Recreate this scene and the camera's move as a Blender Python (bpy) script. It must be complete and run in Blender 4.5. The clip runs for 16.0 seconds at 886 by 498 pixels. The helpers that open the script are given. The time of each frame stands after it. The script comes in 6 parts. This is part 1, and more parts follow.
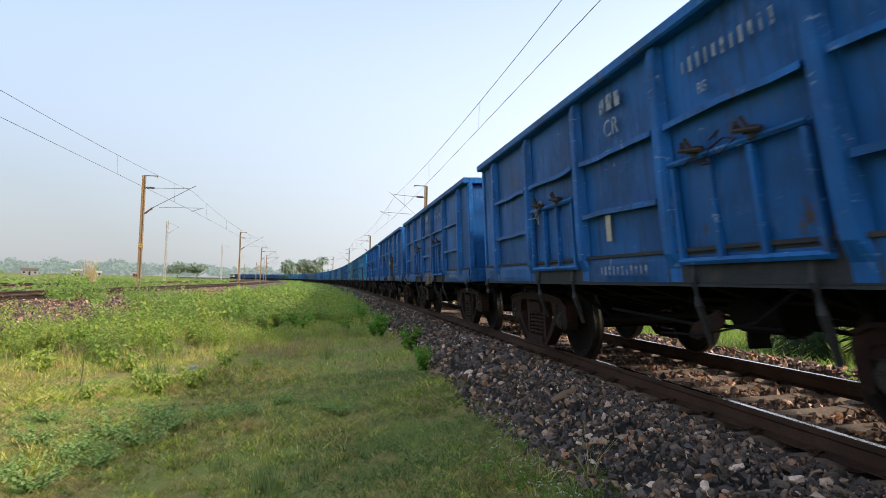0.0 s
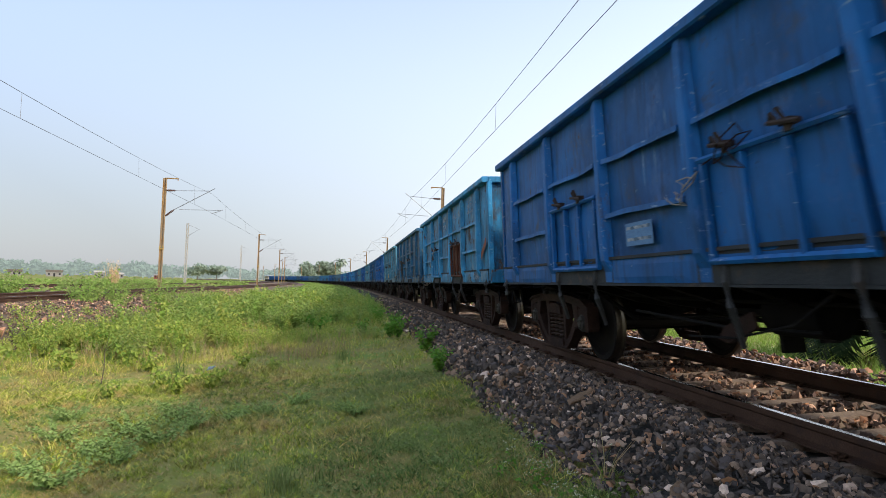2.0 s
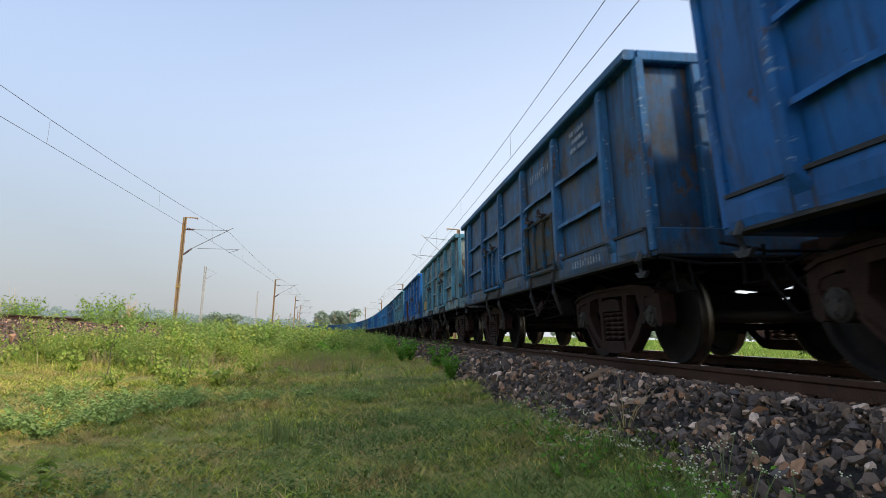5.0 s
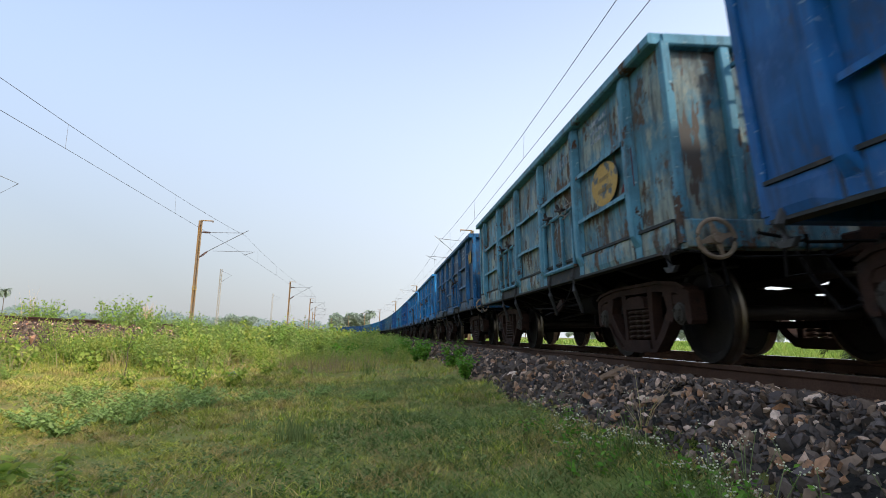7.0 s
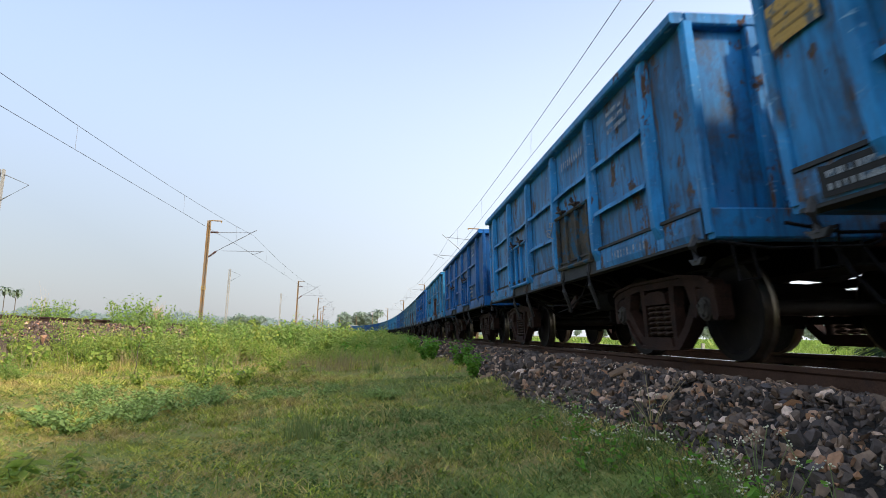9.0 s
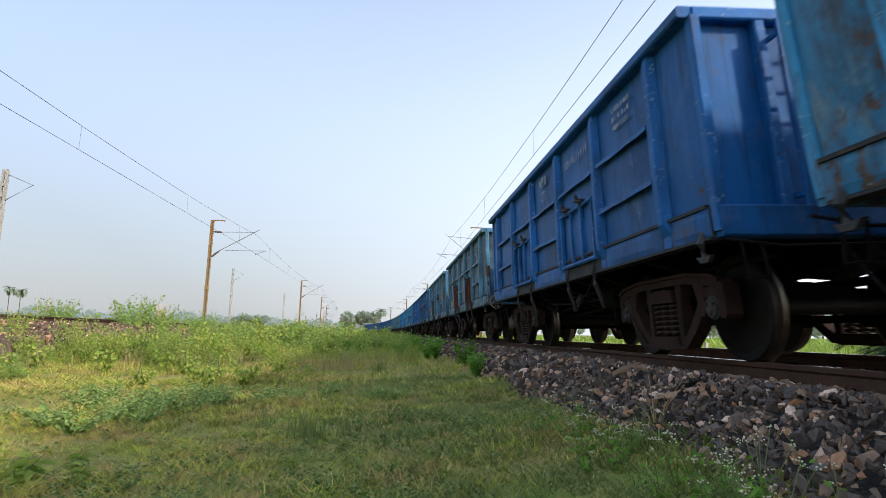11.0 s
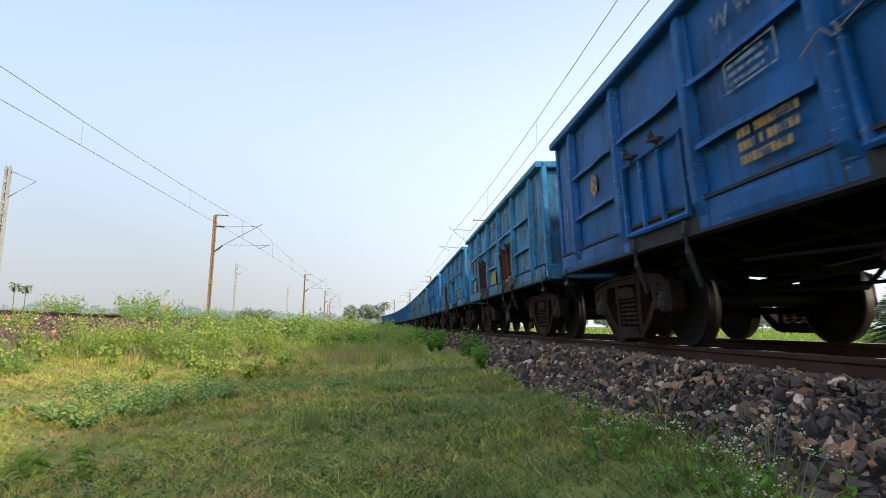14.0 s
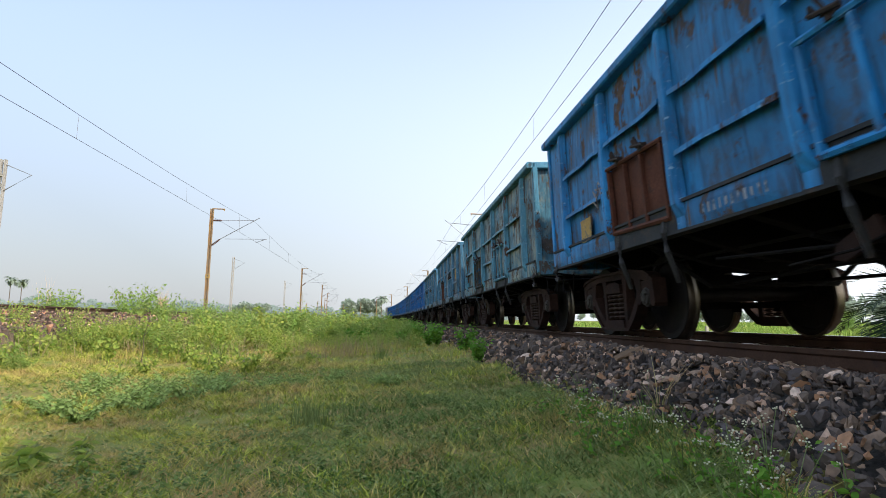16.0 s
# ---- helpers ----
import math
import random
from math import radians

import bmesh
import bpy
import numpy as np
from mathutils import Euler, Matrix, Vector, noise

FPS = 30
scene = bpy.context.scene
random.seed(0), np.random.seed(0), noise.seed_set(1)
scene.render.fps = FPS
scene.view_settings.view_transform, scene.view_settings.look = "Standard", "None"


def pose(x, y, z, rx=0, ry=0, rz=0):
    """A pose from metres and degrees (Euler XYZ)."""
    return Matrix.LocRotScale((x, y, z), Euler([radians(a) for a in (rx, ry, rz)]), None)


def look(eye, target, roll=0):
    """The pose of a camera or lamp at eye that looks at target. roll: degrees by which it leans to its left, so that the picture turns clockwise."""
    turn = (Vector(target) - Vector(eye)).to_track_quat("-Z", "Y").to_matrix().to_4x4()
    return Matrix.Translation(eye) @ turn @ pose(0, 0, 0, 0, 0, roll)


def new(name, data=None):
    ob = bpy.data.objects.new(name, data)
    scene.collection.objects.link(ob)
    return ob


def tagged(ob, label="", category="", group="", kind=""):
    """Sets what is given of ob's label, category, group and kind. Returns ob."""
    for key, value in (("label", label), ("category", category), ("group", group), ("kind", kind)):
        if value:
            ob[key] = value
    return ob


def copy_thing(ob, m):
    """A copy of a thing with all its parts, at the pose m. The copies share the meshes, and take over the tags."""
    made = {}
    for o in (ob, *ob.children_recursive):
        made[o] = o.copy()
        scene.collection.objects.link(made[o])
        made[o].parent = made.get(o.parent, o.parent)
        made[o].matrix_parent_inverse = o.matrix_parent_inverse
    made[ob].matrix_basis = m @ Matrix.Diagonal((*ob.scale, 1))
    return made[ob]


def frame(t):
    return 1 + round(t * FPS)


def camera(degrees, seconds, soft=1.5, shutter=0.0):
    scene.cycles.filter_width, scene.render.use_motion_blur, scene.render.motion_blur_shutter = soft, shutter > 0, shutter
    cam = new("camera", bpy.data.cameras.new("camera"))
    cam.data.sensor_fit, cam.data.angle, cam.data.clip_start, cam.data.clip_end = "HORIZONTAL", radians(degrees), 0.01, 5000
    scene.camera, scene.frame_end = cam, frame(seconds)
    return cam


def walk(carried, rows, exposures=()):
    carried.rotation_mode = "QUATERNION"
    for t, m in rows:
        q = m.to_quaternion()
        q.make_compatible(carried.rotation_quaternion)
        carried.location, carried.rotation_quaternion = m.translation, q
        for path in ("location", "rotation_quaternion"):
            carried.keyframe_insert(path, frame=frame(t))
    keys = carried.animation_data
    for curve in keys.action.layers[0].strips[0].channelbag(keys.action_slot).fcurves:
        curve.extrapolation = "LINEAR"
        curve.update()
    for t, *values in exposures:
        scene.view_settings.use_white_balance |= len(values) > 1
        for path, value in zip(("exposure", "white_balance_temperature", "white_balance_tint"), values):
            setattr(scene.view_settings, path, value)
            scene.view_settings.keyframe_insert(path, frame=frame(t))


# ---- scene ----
# camera: hand-held beside the line, lowered to the grass after two seconds
# the sensor is read line by line from the top over nine tenths of a 1/30 s, each line open for about 2 ms
cam = camera(73.46, 16.0, soft=0.6, shutter=0.95)
scene.cycles.rolling_shutter_type, scene.cycles.rolling_shutter_duration = "TOP", 0.075
PATH = [
    (0.0, -4.345, -0.282, 0.965, -10.562, 3.273, -1.497),
    (0.5, -4.346, -0.281, 0.955, -10.136, 3.338, -1.713),
    (1.0, -4.344, -0.276, 0.965, -9.806, 3.226, -1.576),
    (1.5, -4.336, -0.273, 0.952, -9.366, 3.299, -1.629),
    (2.0, -4.326, -0.270, 0.950, -8.917, 3.427, -1.593),
    (2.5, -4.315, -0.272, 0.936, -8.532, 4.971, -2.066),
    (3.0, -4.328, -0.208, 0.760, -8.341, 7.351, -2.413),
    (3.5, -4.263, -0.104, 0.395, -8.098, 7.823, -2.353),
    (4.0, -4.220, -0.079, 0.255, -7.940, 8.053, -2.291),
    (6.5, -4.224, -0.037, 0.159, -6.420, 8.490, -2.183),
    (7.0, -4.215, -0.034, 0.157, -6.100, 8.483, -2.097),
    (7.5, -4.218, -0.034, 0.154, -5.877, 8.486, -2.076),
    (8.0, -4.217, -0.038, 0.155, -5.644, 8.428, -2.027),
    (8.5, -4.218, -0.034, 0.150, -5.476, 8.393, -1.955),
    (9.0, -4.214, -0.024, 0.144, -5.338, 8.351, -1.909),
    (11.5, -4.213, -0.028, 0.149, -4.994, 8.239, -1.805),
    (12.0, -4.214, -0.027, 0.149, -4.935, 8.249, -1.808),
    (12.5, -4.218, -0.033, 0.141, -4.867, 8.285, -1.964),
    (13.0, -4.218, -0.031, 0.152, -4.807, 8.059, -1.661),
    (13.5, -4.218, -0.018, 0.145, -4.740, 7.818, -1.481),
    (14.0, -4.217, -0.001, 0.139, -4.701, 7.551, -1.376),
    (14.5, -4.214, 0.004, 0.135, -4.672, 7.337, -1.349),
    (15.0, -4.214, 0.007, 0.139, -4.696, 7.153, -1.232),
    (15.5, -4.219, 0.003, 0.145, -4.867, 7.058, -1.341),
    (16.0, -4.223, 0.000, 0.139, -4.963, 6.973, -1.340),
]
EXPOSURE = 1.44
DIP = [(0.0, 0.0), (2.5, 0.0), (3.5, -0.14), (4.2, -0.20), (6.5, -0.08), (7.5, -0.02), (9.0, 0.0), (12.0, 0.02), (14.5, 0.09), (16.0, 0.09)]
walk(cam, [(t, pose(x, y, z, 90 + pitch, roll, yaw)) for t, x, y, z, yaw, pitch, roll in PATH], [(t, EXPOSURE + d) for t, d in DIP])

# ---- light ----
SUN_EL, SUN_SIDE = radians(31.5), radians(40.0)
sun_dir = Vector((math.cos(SUN_EL) * math.cos(SUN_SIDE), -math.cos(SUN_EL) * math.sin(SUN_SIDE), math.sin(SUN_EL)))
world = bpy.data.worlds.new("sky")
scene.world = world
world.use_nodes = True
wn = world.node_tree.nodes
sky = wn.new("ShaderNodeTexSky")
sky.sky_type = "NISHITA"
sky.sun_disc = False
sky.sun_elevation = SUN_EL
sky.sun_rotation = math.atan2(sun_dir.x, sun_dir.y)
sky.air_density, sky.dust_density, sky.ozone_density = 1.0, 1.0, 1.0
# pale haze that thickens towards the horizon
wl = world.node_tree.links
sky_tc, sky_sep = wn.new("ShaderNodeTexCoord"), wn.new("ShaderNodeSeparateXYZ")
wl.new(sky_tc.outputs["Generated"], sky_sep.inputs[0])
haze_ramp = wn.new("ShaderNodeMapRange")
haze_ramp.interpolation_type = "SMOOTHSTEP"
for sock, val in zip(haze_ramp.inputs[1:5], (-0.02, 0.70, 0.95, 0.22)):
    sock.default_value = val
wl.new(sky_sep.outputs[2], haze_ramp.inputs[0])
haze_mix = wn.new("ShaderNodeMix")
haze_mix.data_type = "RGBA"
wl.new(haze_ramp.outputs[0], haze_mix.inputs[0])
sky_tint = wn.new("ShaderNodeVectorMath")
sky_tint.operation = "MULTIPLY"
sky_tint.inputs[1].default_value = (0.80, 0.79, 0.82)
wl.new(sky.outputs[0], sky_tint.inputs[0])
wl.new(sky_tint.outputs[0], haze_mix.inputs[6])
# the haze glows towards the sun and dims away from it
toward = wn.new("ShaderNodeVectorMath")
toward.operation = "DOT_PRODUCT"
toward.inputs[1].default_value = sun_dir
wl.new(sky_tc.outputs["Generated"], toward.inputs[0])
glow_ramp = wn.new("ShaderNodeMapRange")
for sock, val in zip(glow_ramp.inputs[1:5], (-0.7, 1.0, 0.70, 3.0)):
    sock.default_value = val
wl.new(toward.outputs["Value"], glow_ramp.inputs[0])
haze_tint = wn.new("ShaderNodeVectorMath")
haze_tint.operation = "SCALE"
haze_tint.inputs[0].default_value = (1.73, 1.83, 1.98)
wl.new(glow_ramp.outputs[0], haze_tint.inputs["Scale"])
wl.new(haze_tint.outputs[0], haze_mix.inputs[7])
wn["Background"].inputs[1].default_value = 0.15
wl.new(haze_mix.outputs[2], wn["Background"].inputs[0])
sun_data = bpy.data.lights.new("sun", "SUN")
sun_data.energy, sun_data.angle, sun_data.color = 1.3, radians(3.5), (1.0, 0.93, 0.80)
sun = new("sun", sun_data)
sun.matrix_world = look(sun_dir * 50, (0, 0, 0))

# ---- the line of the track ----
K0, K1, BEND_END = 0.0000896, 4.742e-6, 420.0
CANT = 0.0466
_U0, _STEP = -200.0, 0.5


def _line():
    us = np.arange(_U0, 1000.0, _STEP)
    k = K0 + K1 * np.clip(us, 0, BEND_END)
    head = np.cumsum(k) * _STEP
    head -= np.interp(0.0, us, head)
    x, y = np.cumsum(-np.sin(head)) * _STEP, np.cumsum(np.cos(head)) * _STEP
    return us, x - np.interp(0.0, us, x), y - np.interp(0.0, us, y), head


LINE_U, LINE_X, LINE_Y, LINE_A = _line()


def on_line(u):
    """Centre of the main track at u metres along it: x, y and heading in radians."""
    return np.interp(u, LINE_U, LINE_X), np.interp(u, LINE_U, LINE_Y), np.interp(u, LINE_U, LINE_A)


def place(u, w, z, cant=0.0):
    """World point: u along the main track, w to its right, z over rail level."""
    x, y, a = on_line(u)
    w2, z2 = w - z * cant, z + (w + 0.87) * cant
    return Vector((x + w2 * math.cos(a), y + w2 * math.sin(a), z2))


def track_pose(u, w=0.0, z=0.0, cant=0.0, turn=0.0):
    p = place(u, w, z, cant)
    return pose(p.x, p.y, p.z, 0, -math.degrees(math.atan(cant)), math.degrees(on_line(u)[2]) + turn)


# ---- mesh helpers ----
class Shape:
    """Collects vertices and faces of one mesh."""

    def __init__(self):
        self.v, self.f = [], []

    def add(self, verts, faces):
        n = len(self.v)
        self.v += [tuple(p) for p in verts]
        self.f += [tuple(i + n for i in f) for f in faces]
        return self

    def box(self, x0, x1, y0, y1, z0, z1, c=0.0):
        """Box; with c the edges along its longest side are chamfered."""
        if c <= 0:
            v = [(x, y, z) for z in (z0, z1) for y in (y0, y1) for x in (x0, x1)]
            return self.add(v, [(0, 2, 3, 1), (4, 5, 7, 6), (0, 1, 5, 4), (2, 6, 7, 3), (0, 4, 6, 2), (1, 3, 7, 5)])
        d = (x1 - x0, y1 - y0, z1 - z0)
        ax = d.index(max(d))
        lo, hi = (x0, y0, z0), (x1, y1, z1)
        a, b = [i for i in range(3) if i != ax]
        p = [(lo[a] + c, lo[b]), (hi[a] - c, lo[b]), (hi[a], lo[b] + c), (hi[a], hi[b] - c), (hi[a] - c, hi[b]), (lo[a] + c, hi[b]), (lo[a], hi[b] - c), (lo[a], lo[b] + c)]
        v = []
        for e, s in ((lo[ax], 0), (hi[ax], 0)):
            for q in p:
                w = [0, 0, 0]
                w[ax], w[a], w[b] = e, q[0], q[1]
                v.append(w)
        f = [tuple(range(7, -1, -1)), tuple(range(8, 16))] + [(i, (i + 1) % 8, (i + 1) % 8 + 8, i + 8) for i in range(8)]
        if ax == 1:
            f = [tuple(reversed(q)) for q in f]
        return self.add(v, f)

    def prism(self, outline, axis, a, b):
        """Outline of (p, q) pairs pushed from a to b along an axis: 0 gives (y, z), 1 gives (x, z), 2 gives (x, y)."""
        n, v = len(outline), []
        for e in (a, b):
            for p, q in outline:
                v.append({0: (e, p, q), 1: (p, e, q), 2: (p, q, e)}[axis])
        return self.add(v, [tuple(range(n - 1, -1, -1)), tuple(range(n, 2 * n))] + [(i, (i + 1) % n, (i + 1) % n + n, i + n) for i in range(n)])

    def tube(self, pts, r, n=6, closed=False):
        pts = [Vector(p) for p in pts]
        m, v = len(pts), []
        for i, p in enumerate(pts):
            d = (pts[(i + 1) % m] - pts[i - 1]) if closed else (pts[min(i + 1, m - 1)] - pts[max(i - 1, 0)])
            d.normalize()
            s = d.cross(Vector((0, 0, 1)))
            if s.length < 0.05:
                s = d.cross(Vector((1, 0, 0)))
            s.normalize()
            t = s.cross(d)
            rr = r[i] if isinstance(r, (list, tuple)) else r
            v += [p + (s * math.cos(k * math.tau / n) + t * math.sin(k * math.tau / n)) * rr for k in range(n)]
        f = []
        for i in range(m if closed else m - 1):
            j = (i + 1) % m
            f += [(i * n + k, i * n + (k + 1) % n, j * n + (k + 1) % n, j * n + k) for k in range(n)]
        if not closed:
            f += [tuple(range(n - 1, -1, -1)), tuple((m - 1) * n + k for k in range(n))]
        return self.add(v, f)

    def lathe(self, profile, n, axis=0, at=(0, 0, 0)):
        """Profile of (along, radius) turned round an axis (0: x, 1: y, 2: z)."""
        v = []
        for a, r in profile:
            for k in range(n):
                c, s = r * math.cos(k * math.tau / n), r * math.sin(k * math.tau / n)
                q = {0: (a, c, s), 1: (s, a, c), 2: (c, s, a)}[axis]
                v.append((q[0] + at[0], q[1] + at[1], q[2] + at[2]))
        m, f = len(profile), []
        for i in range(m - 1):
            f += [(i * n + k, i * n + (k + 1) % n, (i + 1) * n + (k + 1) % n, (i + 1) * n + k) for k in range(n)]
        f += [tuple(range(n - 1, -1, -1)), tuple((m - 1) * n + k for k in range(n))]
        return self.add(v, f)

    def mesh(self, name, smooth=0.0):
        me = bpy.data.meshes.new(name)
        me.from_pydata(self.v, [], self.f)
        bm = bmesh.new()
        bm.from_mesh(me)
        bmesh.ops.recalc_face_normals(bm, faces=bm.faces)
        bm.to_mesh(me)
        bm.free()
        if smooth:
            me.shade_smooth()
            me.set_sharp_from_angle(angle=radians(smooth))
        return me


def part(name, shape, material, parent=None, label="", at=None, smooth=0.0):
    """Links a shape (or a mesh) as one object, under a thing or a part."""
    me = shape.mesh(name, smooth) if isinstance(shape, Shape) else shape
    if material and not me.materials:
        me.materials.append(material)
    ob = new(name, me)
    if parent:
        ob.parent = parent
    if at is not None:
        ob.matrix_basis = at
    return tagged(ob, label) if label else ob


def thing(name, label, category, at=None, group="", kind=""):
    ob = new(name)
    ob.empty_display_size = 0.3
    if at is not None:
        ob.matrix_basis = at
    return tagged(ob, label, category, group, kind)


def cloud_mesh(name, verts, faces, material, smooth=False):
    """A mesh from numpy arrays; faces all triangles or all quads."""
    me = bpy.data.meshes.new(name)
    n, k = faces.shape
    me.vertices.add(len(verts))
    me.vertices.foreach_set("co", np.ascontiguousarray(verts, dtype=np.float32).ravel())
    me.loops.add(n * k)
    me.loops.foreach_set("vertex_index", np.ascontiguousarray(faces, dtype=np.int32).ravel())
    me.polygons.add(n)
    me.polygons.foreach_set("loop_start", np.arange(0, n * k, k, dtype=np.int32))
    me.materials.append(material)
    me.update(calc_edges=True)
    if smooth:
        me.shade_smooth()
    else:
        me.shade_flat()
    return me


# ---- materials ----
def node_mat(name):
    m = bpy.data.materials.new(name)
    m.use_nodes = True
    return m, m.node_tree.nodes, m.node_tree.links, m.node_tree.nodes["Principled BSDF"]


def ramp(n, l, src, lo, hi):
    r = n.new("ShaderNodeMapRange")
    r.inputs[1].default_value, r.inputs[2].default_value = lo, hi
    l.new(src, r.inputs[0])
    return r.outputs[0]


def mixc(n, l, fac, a, b):
    m = n.new("ShaderNodeMix")
    m.data_type = "RGBA"
    for sock, val in ((m.inputs[0], fac), (m.inputs[6], a), (m.inputs[7], b)):
        if isinstance(val, (tuple, list)):
            sock.default_value = (*val, 1)
        elif isinstance(val, (int, float)):
            sock.default_value = val
        else:
            l.new(val, sock)
    return m.outputs[2]


def noise_of(n, l, scale, detail=4.0, vec=None, stretch=None, rough=0.55):
    t = n.new("ShaderNodeTexNoise")
    t.inputs["Scale"].default_value, t.inputs["Detail"].default_value, t.inputs["Roughness"].default_value = scale, detail, rough
    if stretch:
        mp = n.new("ShaderNodeMapping")
        mp.inputs["Scale"].default_value = stretch
        l.new(vec, mp.inputs[0])
        vec = mp.outputs[0]
    if vec is not None:
        l.new(vec, t.inputs["Vector"])
    return t.outputs[0]


def coords(n, l, shift=True):
    """Object coordinates, shifted by the object's own random number."""
    tc = n.new("ShaderNodeTexCoord")
    if not shift:
        return tc.outputs["Object"]
    oi = n.new("ShaderNodeObjectInfo")
    mul = n.new("ShaderNodeVectorMath")
    mul.operation = "SCALE"
    mul.inputs[0].default_value = (37.0, 71.0, 53.0)
    l.new(oi.outputs["Random"], mul.inputs["Scale"])
    add = n.new("ShaderNodeVectorMath")
    l.new(tc.outputs["Object"], add.inputs[0])
    l.new(mul.outputs[0], add.inputs[1])
    return add.outputs[0]


def bump_of(n, l, height, bsdf, strength=0.3, dist=0.01):
    b = n.new("ShaderNodeBump")
    b.inputs["Strength"].default_value, b.inputs["Distance"].default_value = strength, dist
    l.new(height, b.inputs["Height"])
    l.new(b.outputs[0], bsdf.inputs["Normal"])


def plain(name, c1, c2, scale=3.0, rough=0.7, metal=0.0, bump=0.3, fine=60.0, dist=0.01, shift=True, spots=None, spot_at=(0.55, 0.7), spot_scale=5.0):
    """Two colours mixed by coarse and fine noise, with relief, and spots of a third colour."""
    m, n, l, b = node_mat(name)
    vec = coords(n, l, shift)
    big, small = noise_of(n, l, scale, 5, vec), noise_of(n, l, fine, 3, vec)
    c = mixc(n, l, ramp(n, l, big, 0.35, 0.68), c1, c2)
    c = mixc(n, l, ramp(n, l, small, 0.3, 0.9), c, tuple(x * 0.6 for x in c1))
    if spots:
        c = mixc(n, l, ramp(n, l, noise_of(n, l, spot_scale, 6, vec, None, 0.65), *spot_at), c, spots)
    l.new(c, b.inputs["Base Color"])
    b.inputs["Roughness"].default_value, b.inputs["Metallic"].default_value = rough, metal
    bump_of(n, l, small, b, bump, dist)
    return m


def wagon_paint(name, c, fade, rust, dirt, seed, primer=(0.10, 0.062, 0.040), bleach=None, rubbed=0.0):
    """Sun-bleached, streaked and chipped wagon paint. rust, dirt and fade run from 0 to 1."""
    m, n, l, b = node_mat(name)
    vec = coords(n, l)
    col = mixc(n, l, ramp(n, l, noise_of(n, l, 1.1 + seed * 0.1, 5, vec), 0.32, 0.68), tuple(x * 1.22 for x in c), tuple(x * 0.52 for x in c))
    pale = noise_of(n, l, 2.3, 7, vec, (1.0, 1.0, 0.7), 0.72)
    col = mixc(n, l, ramp(n, l, pale, 0.61 - 0.16 * fade, 0.70 - 0.13 * fade), col, bleach or (0.6 * c[0] + 0.035, 0.8 * c[1] + 0.035, 0.85 * c[2] + 0.035))
    # rain streaks and soot
    streak = noise_of(n, l, 4.0, 6, vec, (3.5, 3.5, 0.28), 0.65)
    col = mixc(n, l, ramp(n, l, streak, 0.55 - 0.12 * dirt, 0.80 - 0.16 * dirt), col, tuple(0.22 * x + 0.010 for x in c))
    grime = noise_of(n, l, 1.5, 9, vec, (1.0, 1.0, 0.8), 0.74)
    col = mixc(n, l, ramp(n, l, grime, 0.64 - 0.19 * dirt, 0.76 - 0.15 * dirt), col, (0.066, 0.059, 0.050))
    # blots of coal dust and old mud
    blot = noise_of(n, l, 3.1, 8, vec, (1.0, 1.0, 0.5), 0.7)
    col = mixc(n, l, ramp(n, l, blot, 0.635 - 0.20 * dirt, 0.80 - 0.20 * dirt), col, mixc(n, l, ramp(n, l, noise_of(n, l, 9, 4, vec), 0.35, 0.65), (0.030, 0.026, 0.023), (0.075, 0.056, 0.042)))
    # flakes down to primer and rust
    chip = noise_of(n, l, 2.4, 10, vec, (1.0, 1.0, 0.6), 0.75)
    edge = ramp(n, l, chip, 0.67 - 0.17 * rust, 0.69 - 0.17 * rust)
    col = mixc(n, l, edge, col, mixc(n, l, ramp(n, l, noise_of(n, l, 14, 4, vec), 0.35, 0.65), tuple(x * 0.55 for x in primer), primer))
    # long slanting gouges of the loading grab
    tilt = n.new("ShaderNodeMapping")
    tilt.inputs["Rotation"].default_value, tilt.inputs["Scale"].default_value = (0.75, 0, 0), (1.0, 1.5, 0.16)
    l.new(vec, tilt.inputs[0])
    gouge = noise_of(n, l, 4.2, 6, tilt.outputs[0], None, 0.66)
    col = mixc(n, l, ramp(n, l, gouge, 0.70 - 0.14 * rust, 0.72 - 0.14 * rust), col, tuple(x * 0.75 for x in primer))
    scr = noise_of(n, l, 6.0, 5, vec, (1.0, 1.0, 0.12), 0.6)
    col = mixc(n, l, ramp(n, l, scr, 0.68, 0.73), col, (0.15 + c[0], 0.20 + 0.5 * c[1], 0.23 + 0.5 * c[2]))
    dent = noise_of(n, l, 13.0, 3, vec, (1.0, 1.6, 1.0), 0.6)
    col = mixc(n, l, ramp(n, l, dent, 0.70, 0.74), col, (0.022, 0.020, 0.022))
    # no two panels are equally dirty
    panel = n.new("ShaderNodeObjectInfo").outputs["Random"]
    film = n.new("ShaderNodeMath")
    film.operation = "MULTIPLY"
    l.new(ramp(n, l, noise_of(n, l, 0.9, 6, vec, (1.0, 1.0, 1.4), 0.7), 0.30, 0.72), film.inputs[0])
    share = n.new("ShaderNodeMapRange")
    share.inputs[3].default_value, share.inputs[4].default_value = 0.05 * dirt, 0.05 + 0.75 * dirt
    l.new(panel, share.inputs[0])
    l.new(share.outputs[0], film.inputs[1])
    col = mixc(n, l, film.outputs[0], col, tuple(0.30 * x + y for x, y in zip(c, (0.026, 0.025, 0.023))))
    # thin bright scuffs where paint was rubbed
    rub = noise_of(n, l, 11.0, 7, vec, (1.0, 0.5, 2.2), 0.72)
    col = mixc(n, l, ramp(n, l, rub, 0.66 - 0.05 * rubbed, 0.69 - 0.05 * rubbed), col, (0.16 + 0.8 * c[0], 0.17 + 0.7 * c[1], 0.17 + 0.6 * c[2]))
    l.new(col, b.inputs["Base Color"])
